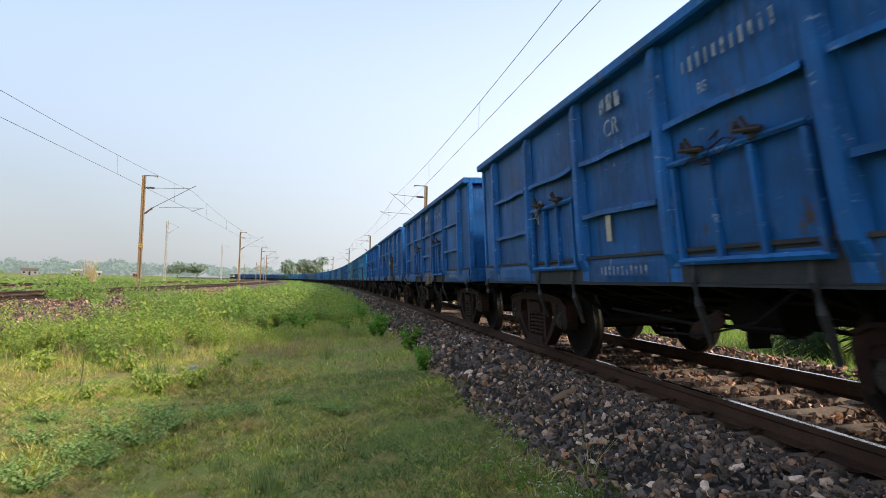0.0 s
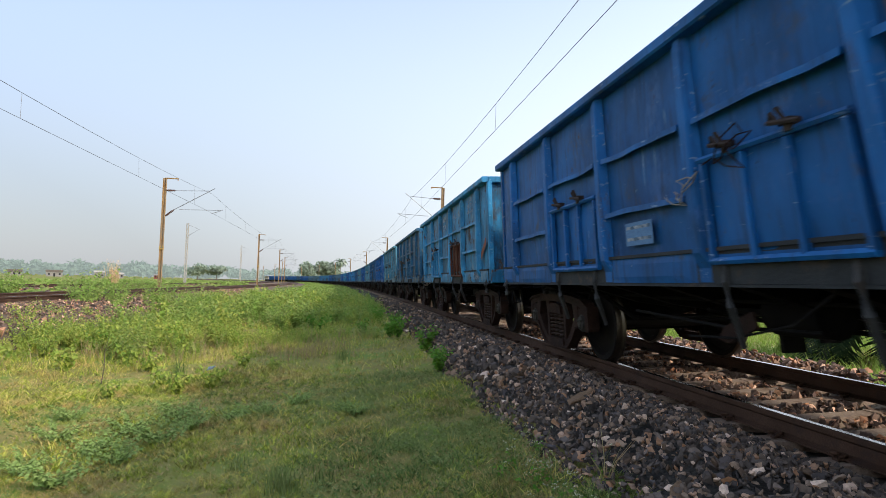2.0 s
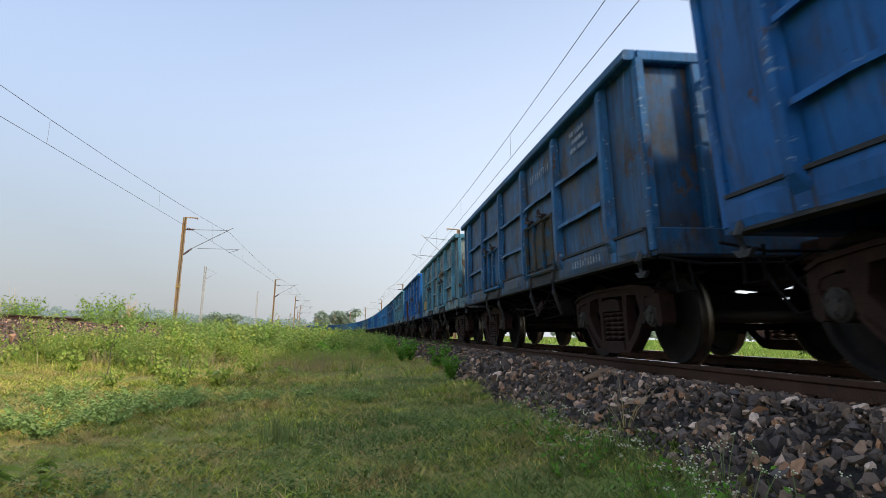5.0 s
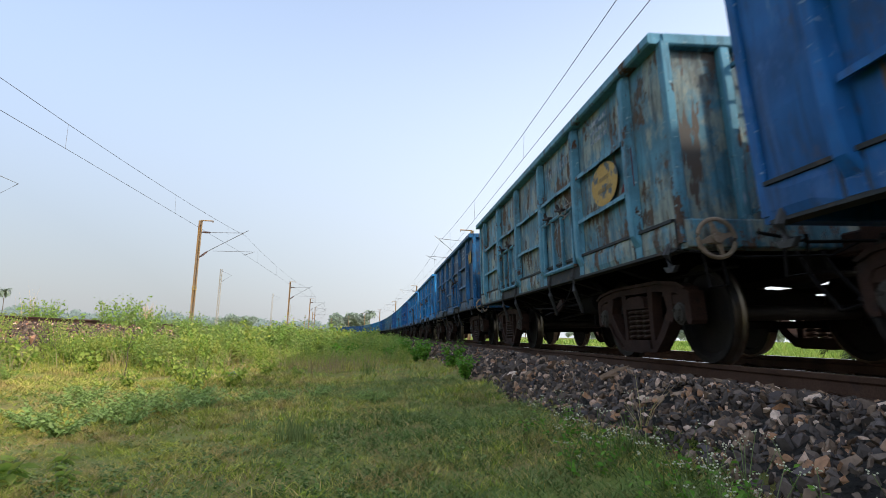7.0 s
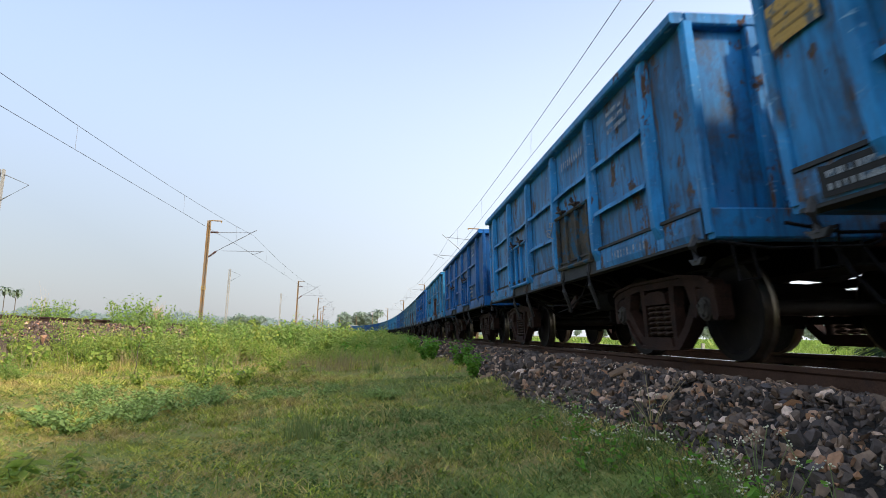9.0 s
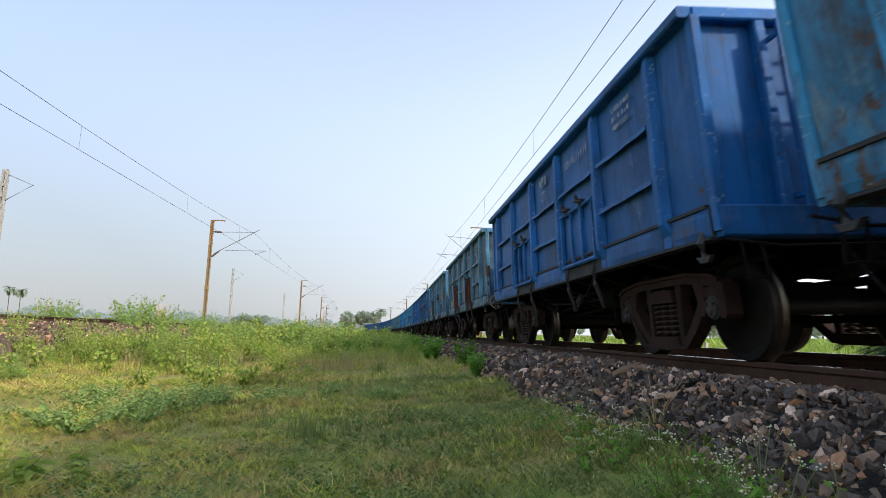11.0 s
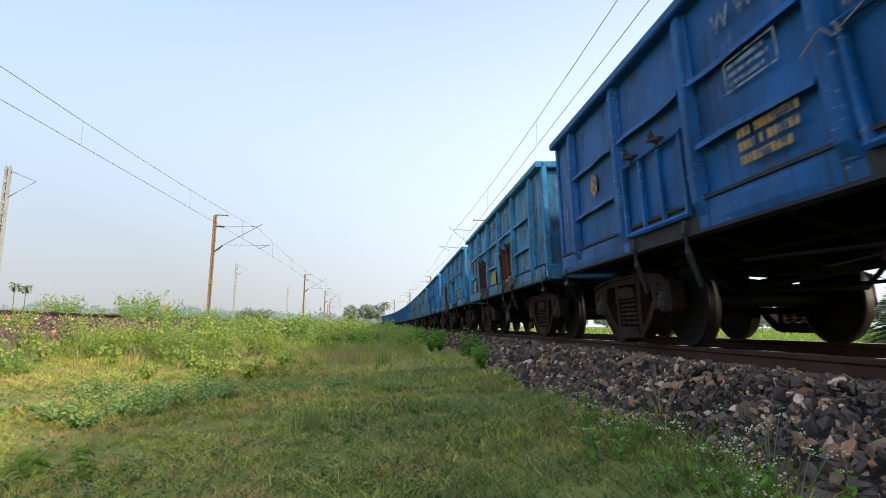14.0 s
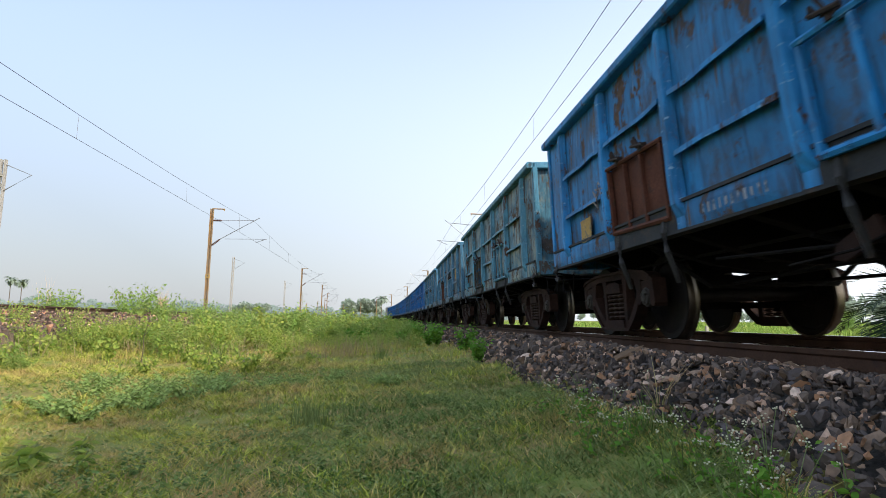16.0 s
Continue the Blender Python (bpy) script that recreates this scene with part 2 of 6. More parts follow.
    rg = n.new("ShaderNodeMapRange")
    rg.inputs[3].default_value, rg.inputs[4].default_value = 0.55, 0.95
    l.new(edge, rg.inputs[0])
    l.new(rg.outputs[0], b.inputs["Roughness"])
    b.inputs["Specular IOR Level"].default_value = 0.18
    h = n.new("ShaderNodeMath")
    h.operation = "SUBTRACT"
    l.new(noise_of(n, l, 5.0, 6, vec), h.inputs[0])
    l.new(edge, h.inputs[1])
    bump_of(n, l, h.outputs[0], b, 0.5, 0.012)
    return m


# for each tone: paint of the sheets, paint of the stakes and frames
TONES = {"deep": ((0.007, 0.098, 0.295), 0.35, 0.20, 0.28, None), "bright": ((0.019, 0.205, 0.47), 0.4, 0.58, 0.58, None), "mid": ((0.013, 0.098, 0.225), 0.45, 0.48, 0.72, None),
         "light": ((0.032, 0.225, 0.42), 0.5, 0.58, 0.52, (0.15, 0.25, 0.31)), "grey": ((0.068, 0.188, 0.285), 0.75, 0.52, 0.70, (0.20, 0.25, 0.26)), "worn": ((0.075, 0.22, 0.30), 0.95, 0.76, 0.55, (0.27, 0.30, 0.25)), "chipped": ((0.018, 0.105, 0.20), 0.4, 0.64, 0.58, (0.09, 0.15, 0.16))}
PAINT, FRAME_PAINT = {}, {}
for i, (tone_name, (tint, fade, rust, dirt, bleach)) in enumerate(TONES.items()):
    flake = (0.30, 0.25, 0.15) if tone_name == "chipped" else (0.135, 0.088, 0.058)
    PAINT[tone_name] = wagon_paint(tone_name + "_blue_sheet_paint", tint, fade, rust, dirt, i, flake, bleach)
    FRAME_PAINT[tone_name] = wagon_paint(tone_name + "_blue_frame_paint", tuple(x * 1.15 for x in tint), fade * 0.8, rust * 0.7, dirt * 0.6, i + 3, (0.11, 0.062, 0.04), None, 1.0)
M_GREYDOOR = plain("grey_brown_door", (0.050, 0.054, 0.052), (0.115, 0.088, 0.060), 4, 0.85, 0, 0.5, 40, spots=(0.022, 0.075, 0.13), spot_at=(0.52, 0.58), spot_scale=3.5)
M_RUST_DOOR = plain("rusty_door", (0.085, 0.032, 0.020), (0.15, 0.058, 0.036), 2.5, 0.8, 0, 0.3, 40, spots=(0.05, 0.03, 0.025))
M_CAST = plain("cast_steel", (0.024, 0.013, 0.010), (0.056, 0.029, 0.021), 3, 0.8, 0.1, 0.4, 70, spots=(0.015, 0.012, 0.011))
M_UNDER = plain("dirty_black_steel", (0.006, 0.0055, 0.0055), (0.013, 0.011, 0.010), 5, 0.85, 0.1, 0.3, 60)
M_WHEEL = plain("wheel_steel", (0.009, 0.008, 0.0075), (0.020, 0.016, 0.013), 5, 0.6, 0.4, 0.2, 60)
M_TREAD = plain("polished_tread", (0.14, 0.115, 0.085), (0.22, 0.18, 0.14), 8, 0.4, 1.0, 0.05, 90)
M_SPRING = plain("spring_steel", (0.040, 0.026, 0.020), (0.085, 0.055, 0.040), 9, 0.6, 0.4, 0.3, 80)
M_HUB = plain("grey_bearing_cap", (0.030, 0.026, 0.022), (0.070, 0.062, 0.054), 9, 0.6, 0.4, 0.3, 60, spots=(0.04, 0.035, 0.03))
M_RAIL = plain("rusty_rail", (0.070, 0.038, 0.024), (0.115, 0.064, 0.042), 3, 0.75, 0.2, 0.3, 90, spots=(0.05, 0.032, 0.026))
M_RAILTOP = plain("polished_rail_head", (0.5, 0.48, 0.46), (0.62, 0.6, 0.58), 6, 0.22, 1.0, 0.05, 90)
M_SLEEPER = plain("concrete_sleeper", (0.27, 0.19, 0.14), (0.40, 0.30, 0.22), 4, 0.9, 0, 0.4, 50, spots=(0.16, 0.09, 0.055))
M_BALLAST = plain("ballast_bed", (0.05, 0.046, 0.04), (0.11, 0.098, 0.082), 9, 0.95, 0, 0.8, 30, 0.03, shift=False, spots=(0.05, 0.048, 0.046), spot_scale=14)
M_BROWNBED = plain("brown_ballast_bed", (0.13, 0.095, 0.07), (0.23, 0.165, 0.12), 9, 0.95, 0, 0.8, 30, 0.03, shift=False, spots=(0.10, 0.075, 0.06), spot_scale=14)
M_GROUND = plain("grassy_soil", (0.24, 0.215, 0.06), (0.48, 0.30, 0.14), 0.9, 0.95, 0, 0.6, 12, 0.03, shift=False, spots=(0.16, 0.235, 0.04), spot_at=(0.42, 0.6), spot_scale=0.9)
M_MAST = plain("mast_paint", (0.36, 0.20, 0.06), (0.30, 0.24, 0.17), 1.5, 0.6, 0.1, 0.2, 40, spots=(0.22, 0.10, 0.04))
M_ZINC = plain("galvanised_steel", (0.34, 0.34, 0.34), (0.46, 0.46, 0.46), 6, 0.45, 0.6, 0.15, 60)
M_WIRE = plain("dull_wire", (0.10, 0.085, 0.075), (0.16, 0.14, 0.12), 6, 0.5, 0.6, 0.1, 60)
M_INSUL = plain("brown_porcelain", (0.09, 0.045, 0.035), (0.13, 0.07, 0.05), 6, 0.25, 0, 0.05, 60)
M_CREAM = plain("cream_dusty_paint", (0.46, 0.40, 0.29), (0.56, 0.50, 0.40), 4, 0.7, 0, 0.2, 40)
M_WHITE = plain("chalky_white_paint", (0.26, 0.30, 0.34), (0.40, 0.43, 0.45), 9, 0.75, 0, 0.1, 60, spots=(0.05, 0.10, 0.16), spot_at=(0.48, 0.58), spot_scale=11.0)
M_YELLOW = plain("faded_yellow_paint", (0.42, 0.25, 0.05), (0.55, 0.36, 0.10), 5, 0.75, 0, 0.1, 50, spots=(0.07, 0.09, 0.10), spot_at=(0.52, 0.58))
for dusty in (M_RAIL, M_BALLAST, M_BROWNBED, M_SLEEPER, M_GROUND, M_GREYDOOR, M_RUST_DOOR):
    dusty.node_tree.nodes["Principled BSDF"].inputs["Specular IOR Level"].default_value = 0.15
for dull in (M_CAST, M_UNDER, M_WHEEL, M_SPRING, M_HUB):
    dull.node_tree.nodes["Principled BSDF"].inputs["Specular IOR Level"].default_value = 0.12
    dull.node_tree.nodes["Principled BSDF"].inputs["Metallic"].default_value = 0.0


# ---- ground and tracks ----
def sweep(profile, us, w0=0.0, z0=0.0, cant=0.0, closed=True):
    """A cross-section of (w, z) pushed along the line of the track."""
    s, n = Shape(), len(profile)
    v = [place(u, w0 + w, z0 + z, cant) for u in us for w, z in profile]
    f = []
    for i in range(len(us) - 1):
        for k in range(n if closed else n - 1):
            j = (k + 1) % n
            f.append((i * n + k, i * n + j, (i + 1) * n + j, (i + 1) * n + k))
    if closed:
        f += [tuple(range(n)), tuple((len(us) - 1) * n + k for k in range(n - 1, -1, -1))]
    return s.add(v, f)


GROUND_W = [-3000, -60, -30, -26.5, -24.5, -19.5, -18, -16.8, -12.0, -10.2, -7, -4.6, -3.2, -2.6, 2.6, 3.4, 5, 9, 40, 100, 220, 3000]
GROUND_Z = [-0.9, -0.75, -0.6, -0.5, -0.15, -0.15, -0.4, -0.35, -0.35, -0.62, -0.66, -0.62, -0.53, -0.46, -0.42, -0.46, -0.52, -0.5, 0.2, 1.6, 3.4, 24.0]


def ground_at(x, y):
    """Height of the ground, from the way across the tracks."""
    w = x - np.interp(y, LINE_Y[:1300], LINE_X[:1300])
    z = np.interp(w, GROUND_W, GROUND_Z)
    near = np.clip(1.2 - np.hypot(x + 4, y) / 90.0, 0, 1)
    return z + near * (0.035 * np.sin(x * 1.7 + y * 0.6) * np.sin(y * 1.1 - x * 0.4) + 0.02 * np.sin(x * 4.1 - y * 2.3))


def build_ground():
    xs = np.unique(np.concatenate([-np.geomspace(3000, 30, 22), np.arange(-30, 12, 0.4), np.geomspace(12, 3000, 24)]))
    ys = np.unique(np.concatenate([-np.geomspace(3000, 10, 14), np.arange(-10, 45, 0.5), np.geomspace(45, 3500, 44)]))
    gx, gy = np.meshgrid(xs, ys)
    v = np.stack([gx, gy, ground_at(gx, gy)], -1).reshape(-1, 3)
    nx, ny = len(xs), len(ys)
    i = (np.arange(ny - 1)[:, None] * nx + np.arange(nx - 1)[None]).ravel()
    me = cloud_mesh("ground", v, np.stack([i, i + 1, i + nx + 1, i + nx], -1), M_GROUND, True)
    tagged(new("ground", me), "rough grassy ground of green and dry tufts beside the line", "ground", kind="structure")


RAIL = [(-0.075, -0.172), (0.075, -0.172), (0.075, -0.16), (0.012, -0.142), (0.009, -0.06), (0.034, -0.042), (0.036, -0.006), (0.030, 0.0), (-0.030, 0.0), (-0.036, -0.006), (-0.034, -0.042), (-0.009, -0.06), (-0.012, -0.142), (-0.075, -0.16)]
US_NEAR = [*np.arange(-40, 60, 1.0), *np.arange(60, 480, 6.0)]


def build_sleeper_mesh():
    s = Shape()
    sec = [(-0.13, -0.21), (0.13, -0.21), (0.105, 0.0), (-0.105, 0.0)]
    for a, b in ((-1.375, -0.5), (0.5, 1.375)):
        s.prism(sec, 0, a, b)
    s.prism([(-0.115, -0.21), (0.115, -0.21), (0.10, -0.006), (-0.10, -0.006)], 0, -0.5, 0.5)
    return s.mesh("sleeper")


def build_clip_mesh():
    s = Shape()
    s.tube([(0.0, -0.07, 0.02), (0.05, -0.075, 0.035), (0.085, -0.03, 0.05), (0.05, 0.0, 0.055), (0.0, 0.0, 0.035), (-0.03, 0.03, 0.03), (0.02, 0.06, 0.045), (0.07, 0.05, 0.03)], 0.016, 6)
    s.box(0.0, 0.07, -0.035, 0.035, -0.012, 0.012)
    return s.mesh("rail_clip", 40)


def build_track(title, w0, z0, cant, sleepers, label):
    """Two rails on sleepers. sleepers: the stretch whose sleepers lie open to view."""
    top = thing(title, label, "railway track", kind="structure")
    for side in (-1, 1):
        rail = part("rail", sweep([(side * 0.874 + w, z) for w, z in RAIL], US_NEAR, w0, z0, cant), M_RAIL, top)
        part("running_surface", sweep([(side * 0.874 - 0.024, 0.0015), (side * 0.874 + 0.024, 0.0015), (side * 0.874 + 0.024, -0.002), (side * 0.874 - 0.024, -0.002)], US_NEAR, w0, z0, cant), M_RAILTOP, rail, "polished running surface of the rail head")
    u, far = sleepers[0], Shape()
    while u < 300:
        if u < sleepers[1]:
            ob = part("sleeper", SLEEPER_MESH, M_SLEEPER, top, at=track_pose(u, w0, z0 - 0.182, cant))
            if cant and -2 < u < 20:
                for side in (-1, 1):
                    for inner in (-1, 1):
                        part("rail_clip", CLIP_MESH, M_RAIL, ob, at=pose(side * 0.874 + inner * 0.07, 0, 0.016, 0, 0, 0 if inner > 0 else 180) @ Matrix.Scale(0.75, 4))
        elif u < 120:
            m = track_pose(u, w0, z0 - 0.182, cant)
            n = len(far.v)
            far.v += [tuple(m @ q.co) for q in SLEEPER_MESH.vertices]
            far.f += [tuple(i + n for i in p.vertices) for p in SLEEPER_MESH.polygons]
        u += SLEEPER_STEP
    if far.v:
        tagged(part("far_sleepers", far, M_SLEEPER, top), kind="stuff")
    return top


def build_bed(title, w0, z0, cant, half, foot, label, stone=None):
    prof = [(-half - foot, -0.85), (-half - foot * 0.9, -0.50), (-half, -0.20), (-1.0, -0.24), (-0.7, -0.28), (0.7, -0.28), (1.0, -0.24), (half, -0.20), (half + foot * 0.9, -0.50), (half + foot, -0.85)]
    ob = part(title, sweep(prof, US_NEAR, w0, z0, cant), stone or M_BALLAST)
    return tagged(ob, label, "ballast", kind="structure")


build_ground()
SLEEPER_MESH = build_sleeper_mesh()
SLEEPER_MESH.materials.append(M_SLEEPER)
CLIP_MESH = build_clip_mesh()
SLEEPER_STEP, SLEEPER_START = 0.61, -3.9
W_LEFT, Z_LEFT, W_THIRD, Z_THIRD = -14.2, 0.30, -21.4, 0.32
bed_main = build_bed("ballast_bed_main", 0.0, 0.0, CANT, 1.85, 0.95, "bed of dark grey crushed stone under the main track")
bed_left = build_bed("ballast_bed_second", W_LEFT, Z_LEFT, 0.0, 2.0, 1.5, "raised bed of brownish crushed stone under the second track", M_BROWNBED)
bed_third = build_bed("ballast_bed_third", W_THIRD, Z_THIRD, 0.0, 2.0, 1.2, "bed of brownish crushed stone under the farthest track", M_BROWNBED)
track_main = build_track("track_main", 0.0, 0.0, CANT, (-3.9, 60), "rusty rails with bright heads on concrete sleepers, the goods train on them")
build_track("track_second", W_LEFT, Z_LEFT, 0.0, (6, 40), "empty second track with rusty brown rails on a raised bed")
track_third = build_track("track_third", W_THIRD, Z_THIRD, 0.0, (16, 30), "empty farthest track with rusty rails")


# ---- overhead line ----
def mast(u, w0, z0, side, top=8.0, lattice=False, arms=True, reach=2.9):
    """A steel mast beside a track centred at w0; side -1 stands on its left, 1 on its right."""
    wm = w0 + side * reach
    base = place(u, wm, 0)
    gz = float(ground_at(base.x, base.y)) - 0.15
    th = thing("electric_mast", "concrete-grey lattice mast of the overhead line" if lattice else "rust-yellow steel mast with a tubular bracket arm holding the wires", "overhead line mast",
               Matrix.Translation((base.x, base.y, gz)) @ pose(0, 0, 0, 0, 0, math.degrees(on_line(u)[2])), group="overhead line masts")
    z = z0 - gz
    d = -side
    s = Shape()
    if lattice:
        for a in (-0.105, 0.105):
            s.box(a - 0.038, a + 0.038, -0.09, 0.09, 0, z + top)
        for k in range(int((z + top) / 0.55)):
            s.box(-0.1, 0.1, -0.07, 0.07, 0.1 + k * 0.55, 0.27 + k * 0.55)
        part("column", s, M_ZINC if arms else M_CONC, th)
    else:
        s.box(-0.10, 0.10, -0.006, 0.006, 0, z + top)
        s.box(-0.112, -0.096, -0.10, 0.10, 0, z + top)
        s.box(0.096, 0.112, -0.10, 0.10, 0, z + top)
        part("column", s, M_MAST, th)
        part("footing", Shape().box(-0.3, 0.3, -0.3, 0.3, -0.2, 0.22, 0.03), M_SLEEPER, th)
        part("number_band", Shape().box(-0.135, 0.135, -0.12, 0.12, z + 2.55, z + 2.8, 0.01), M_YELLOW, th, "yellow band on the mast")
    if not arms:
        part("stay", Shape().tube([(0, 0, z + top - 0.2), (d * 1.4, 0, z + top - 0.75), (d * 0.15, 0, z + top - 1.6)], 0.03), M_ZINC, th)
        return th
    part("top_arm", Shape().tube([(0, 0, z + top), (d * 0.9, 0, z + top), (d * 0.85, 0, z + top - 0.12)], 0.045), M_MAST, th)
    tip = d * reach
    zs, zd, zr = z + top - 0.85, z + top - 2.75, z + top - 2.2
    part("stay_tube", Shape().tube([(d * 0.75, 0, zs), (tip, 0, zs + 0.1)], 0.022), M_ZINC, th)
    part("bracket_tube", Shape().tube([(d * 0.7, 0, zd + 0.55), (tip + d * 0.3, 0, zs + 0.3)], 0.027), M_ZINC, th)
    part("register_tube", Shape().tube([(d * 1.05, 0, zr + 0.02), (tip + d * 0.9, 0, zr + 0.1)], 0.02), M_ZINC, th)
    part("steady_arm", Shape().tube([(tip + d * 0.75, 0, zr + 0.06), (tip + d * 0.1, 0, zr - 0.18)], 0.02), M_ZINC, th)
    for (xa, za), (xb, zb) in (((d * 0.12, zs), (d * 0.75, zs)), ((d * 0.12, zd + 0.05), (d * 0.7, zd + 0.55))):
        a, b = Vector((xa, 0, za)), Vector((xb, 0, zb))
        pts = [a.lerp(b, k / 16) for k in range(17)]
        part("insulator", Shape().tube(pts, [0.035 if k in (0, 1, 15, 16) else (0.085 if k % 2 else 0.05) for k in range(17)], 8), M_INSUL, th, "ribbed brown porcelain insulator")
    return th


def wires(w0, z_contact, z_cat, sag, spans, label):
    """Contact wire, sagging carrier wire and droppers between masts."""
    top = thing("overhead_wire", label, "overhead wire", kind="structure")
    low, high, drops = [], [], []
    for i, (a, b) in enumerate(zip(spans, spans[1:])):
        n = 12
        for k in range(n + (1 if i == len(spans) - 2 else 0)):
            s = k / n
            stag = 0.2 * (1 if i % 2 else -1) * (1 - 2 * s)
            u = a + (b - a) * s
            low.append(place(u, w0 + stag, z_contact))
            high.append(place(u, w0 + stag * 0.5, z_cat - 4 * sag * s * (1 - s)))
        for k in range(5):
            s = (k + 0.5) / 5
            stag = 0.2 * (1 if i % 2 else -1) * (1 - 2 * s)
            u = a + (b - a) * s
            drops.append((place(u, w0 + stag, z_contact), place(u, w0 + stag * 0.5, z_cat - 4 * sag * s * (1 - s))))
    part("contact_wire", Shape().tube(low, 0.008, 5), M_WIRE, top)
    part("carrier_wire", Shape().tube(high, 0.0085, 5), M_WIRE, top)
    for a, b in drops[:60]:
        part("dropper", Shape().tube([a, b], 0.005, 4), M_WIRE, top)


M_CONC = plain("weathered_concrete", (0.36, 0.33, 0.28), (0.47, 0.43, 0.37), 3, 0.9, 0, 0.3, 40)
MASTS_MAIN = [-7.5, 43.5, 95, 141, 187, 233, 280, 327]
MASTS_LEFT = [-6.0, 44.0, 95, 141, 187, 233, 280, 327]
for u in MASTS_MAIN[1:]:
    mast(u, 0.0, 0.0, 1, 8.2, reach=2.5)
for u in MASTS_LEFT[1:]:
    mast(u, W_LEFT, Z_LEFT, -1, 7.6, reach=3.1)
for u in (31.5, 79, 127, 175):
    mast(u, W_THIRD, Z_THIRD, -1, 7.5, lattice=True, arms=False, reach=2.7)
wires(0.12, 5.92, 7.40, 0.62, MASTS_MAIN, "copper contact wire hung by droppers over the main track")
wires(W_LEFT, 5.55, 6.95, 0.62, MASTS_LEFT, "copper contact wire hung by droppers over the second track")


# ---- the goods train ----
L_WAGON, HALF = 11.44, 4.75
SILL_LO, SILL_HI, TOP = 1.06, 1.33, 3.225
STAKES = (-4.02, -2.412, -0.804, 0.804, 2.412, 4.02)
STRETCH = (1.05, 1.068, 0.975)


def dented(y0, y1, z0, z1, x, out, seed, depth=0.022):
    """A buckled sheet between two stakes; out is the side that it faces along x."""
    ny, nz = max(3, int((y1 - y0) / 0.16)), max(4, int((z1 - z0) / 0.16))
    s, v = Shape(), []
    for j in range(nz + 1):
        for i in range(ny + 1):
            y, z = y0 + (y1 - y0) * i / ny, z0 + (z1 - z0) * j / nz
            e = min(1.0, 4 * min(i, ny - i) / ny) * min(1.0, 4 * min(j, nz - j) / nz)
            d = noise.noise(Vector((y * 1.6 + seed * 9.1, z * 1.3, seed * 3.7))) * depth + noise.noise(Vector((y * 4.5, z * 3.0 + seed, seed * 1.3))) * depth * 0.45
            v.append((x + out * (d * e + 0.014 * e), y, z))
    n = ny + 1
    f = [(j * n + i, j * n + i + 1, (j + 1) * n + i + 1, (j + 1) * n + i) for j in range(nz) for i in range(ny)]
    back = [(p[0] - out * 0.012, p[1], p[2]) for p in v]
    m = len(v)
    f += [tuple(q + m for q in reversed(p)) for p in f]
    return s.add(v + back, f)


def stake_shape(out, y):
    """Pressed hat-section stake with a knee at its foot."""
    s = Shape()
    rows = [(SILL_LO + 0.02, 0.02), (SILL_LO + 0.13, 0.02), (SILL_HI - 0.02, 0.075), (SILL_HI + 0.2, 0.085), (TOP - 0.22, 0.07), (TOP - 0.11, 0.05)]
    v = []
    for z, d in rows:
        w = 0.058 if z > SILL_LO + 0.14 else 0.085
        for dy, dx in ((-w - 0.028, 0.0), (-w, d), (-w + 0.014, d + 0.01), (w - 0.014, d + 0.01), (w, d), (w + 0.028, 0.0)):
            v.append((out * (1.488 + dx), y + dy, z))
    f = [(r * 6 + k, r * 6 + k + 1, (r + 1) * 6 + k + 1, (r + 1) * 6 + k) for r in range(len(rows) - 1) for k in range(5)]
    f += [(0, 1, 2, 3, 4, 5), tuple(len(v) - 6 + k for k in (5, 4, 3, 2, 1, 0))]
    return s.add(v, f)


def rail_shape(out, y0, y1, z, seed):
    """Angle-iron stiffener, bent a little by loading."""
    pts = [(y0 + (y1 - y0) * k / 6, z + 0.03 * noise.noise(Vector((seed * 2.3, k * 0.45, 1.0)))) for k in range(7)]
    s, v = Shape(), []
    for y, zz in pts:
        v += [(out * 1.49, y, zz + 0.028), (out * 1.56, y, zz + 0.022), (out * 1.565, y, zz - 0.03), (out * 1.555, y, zz - 0.032), (out * 1.548, y, zz + 0.006), (out * 1.49, y, zz + 0.004)]
    f = [(r * 6 + k, r * 6 + (k + 1) % 6, (r + 1) * 6 + (k + 1) % 6, (r + 1) * 6 + k) for r in range(6) for k in range(6)]
    f += [tuple(range(5, -1, -1)), tuple(36 + k for k in range(6))]
    return s.add(v, f)


def wheel_profile(side):
    p = [(0.0, 0.10), (0.01, 0.13), (0.03, 0.16), (0.045, 0.40), (0.0, 0.435), (0.0, 0.492), (0.012, 0.500), (0.085, 0.506), (0.105, 0.53), (0.125, 0.53), (0.135, 0.50), (0.135, 0.435), (0.10, 0.41), (0.09, 0.16), (0.16, 0.13), (0.16, 0.09)]
    return [(side * (0.935 - a), r) for a, r in p]


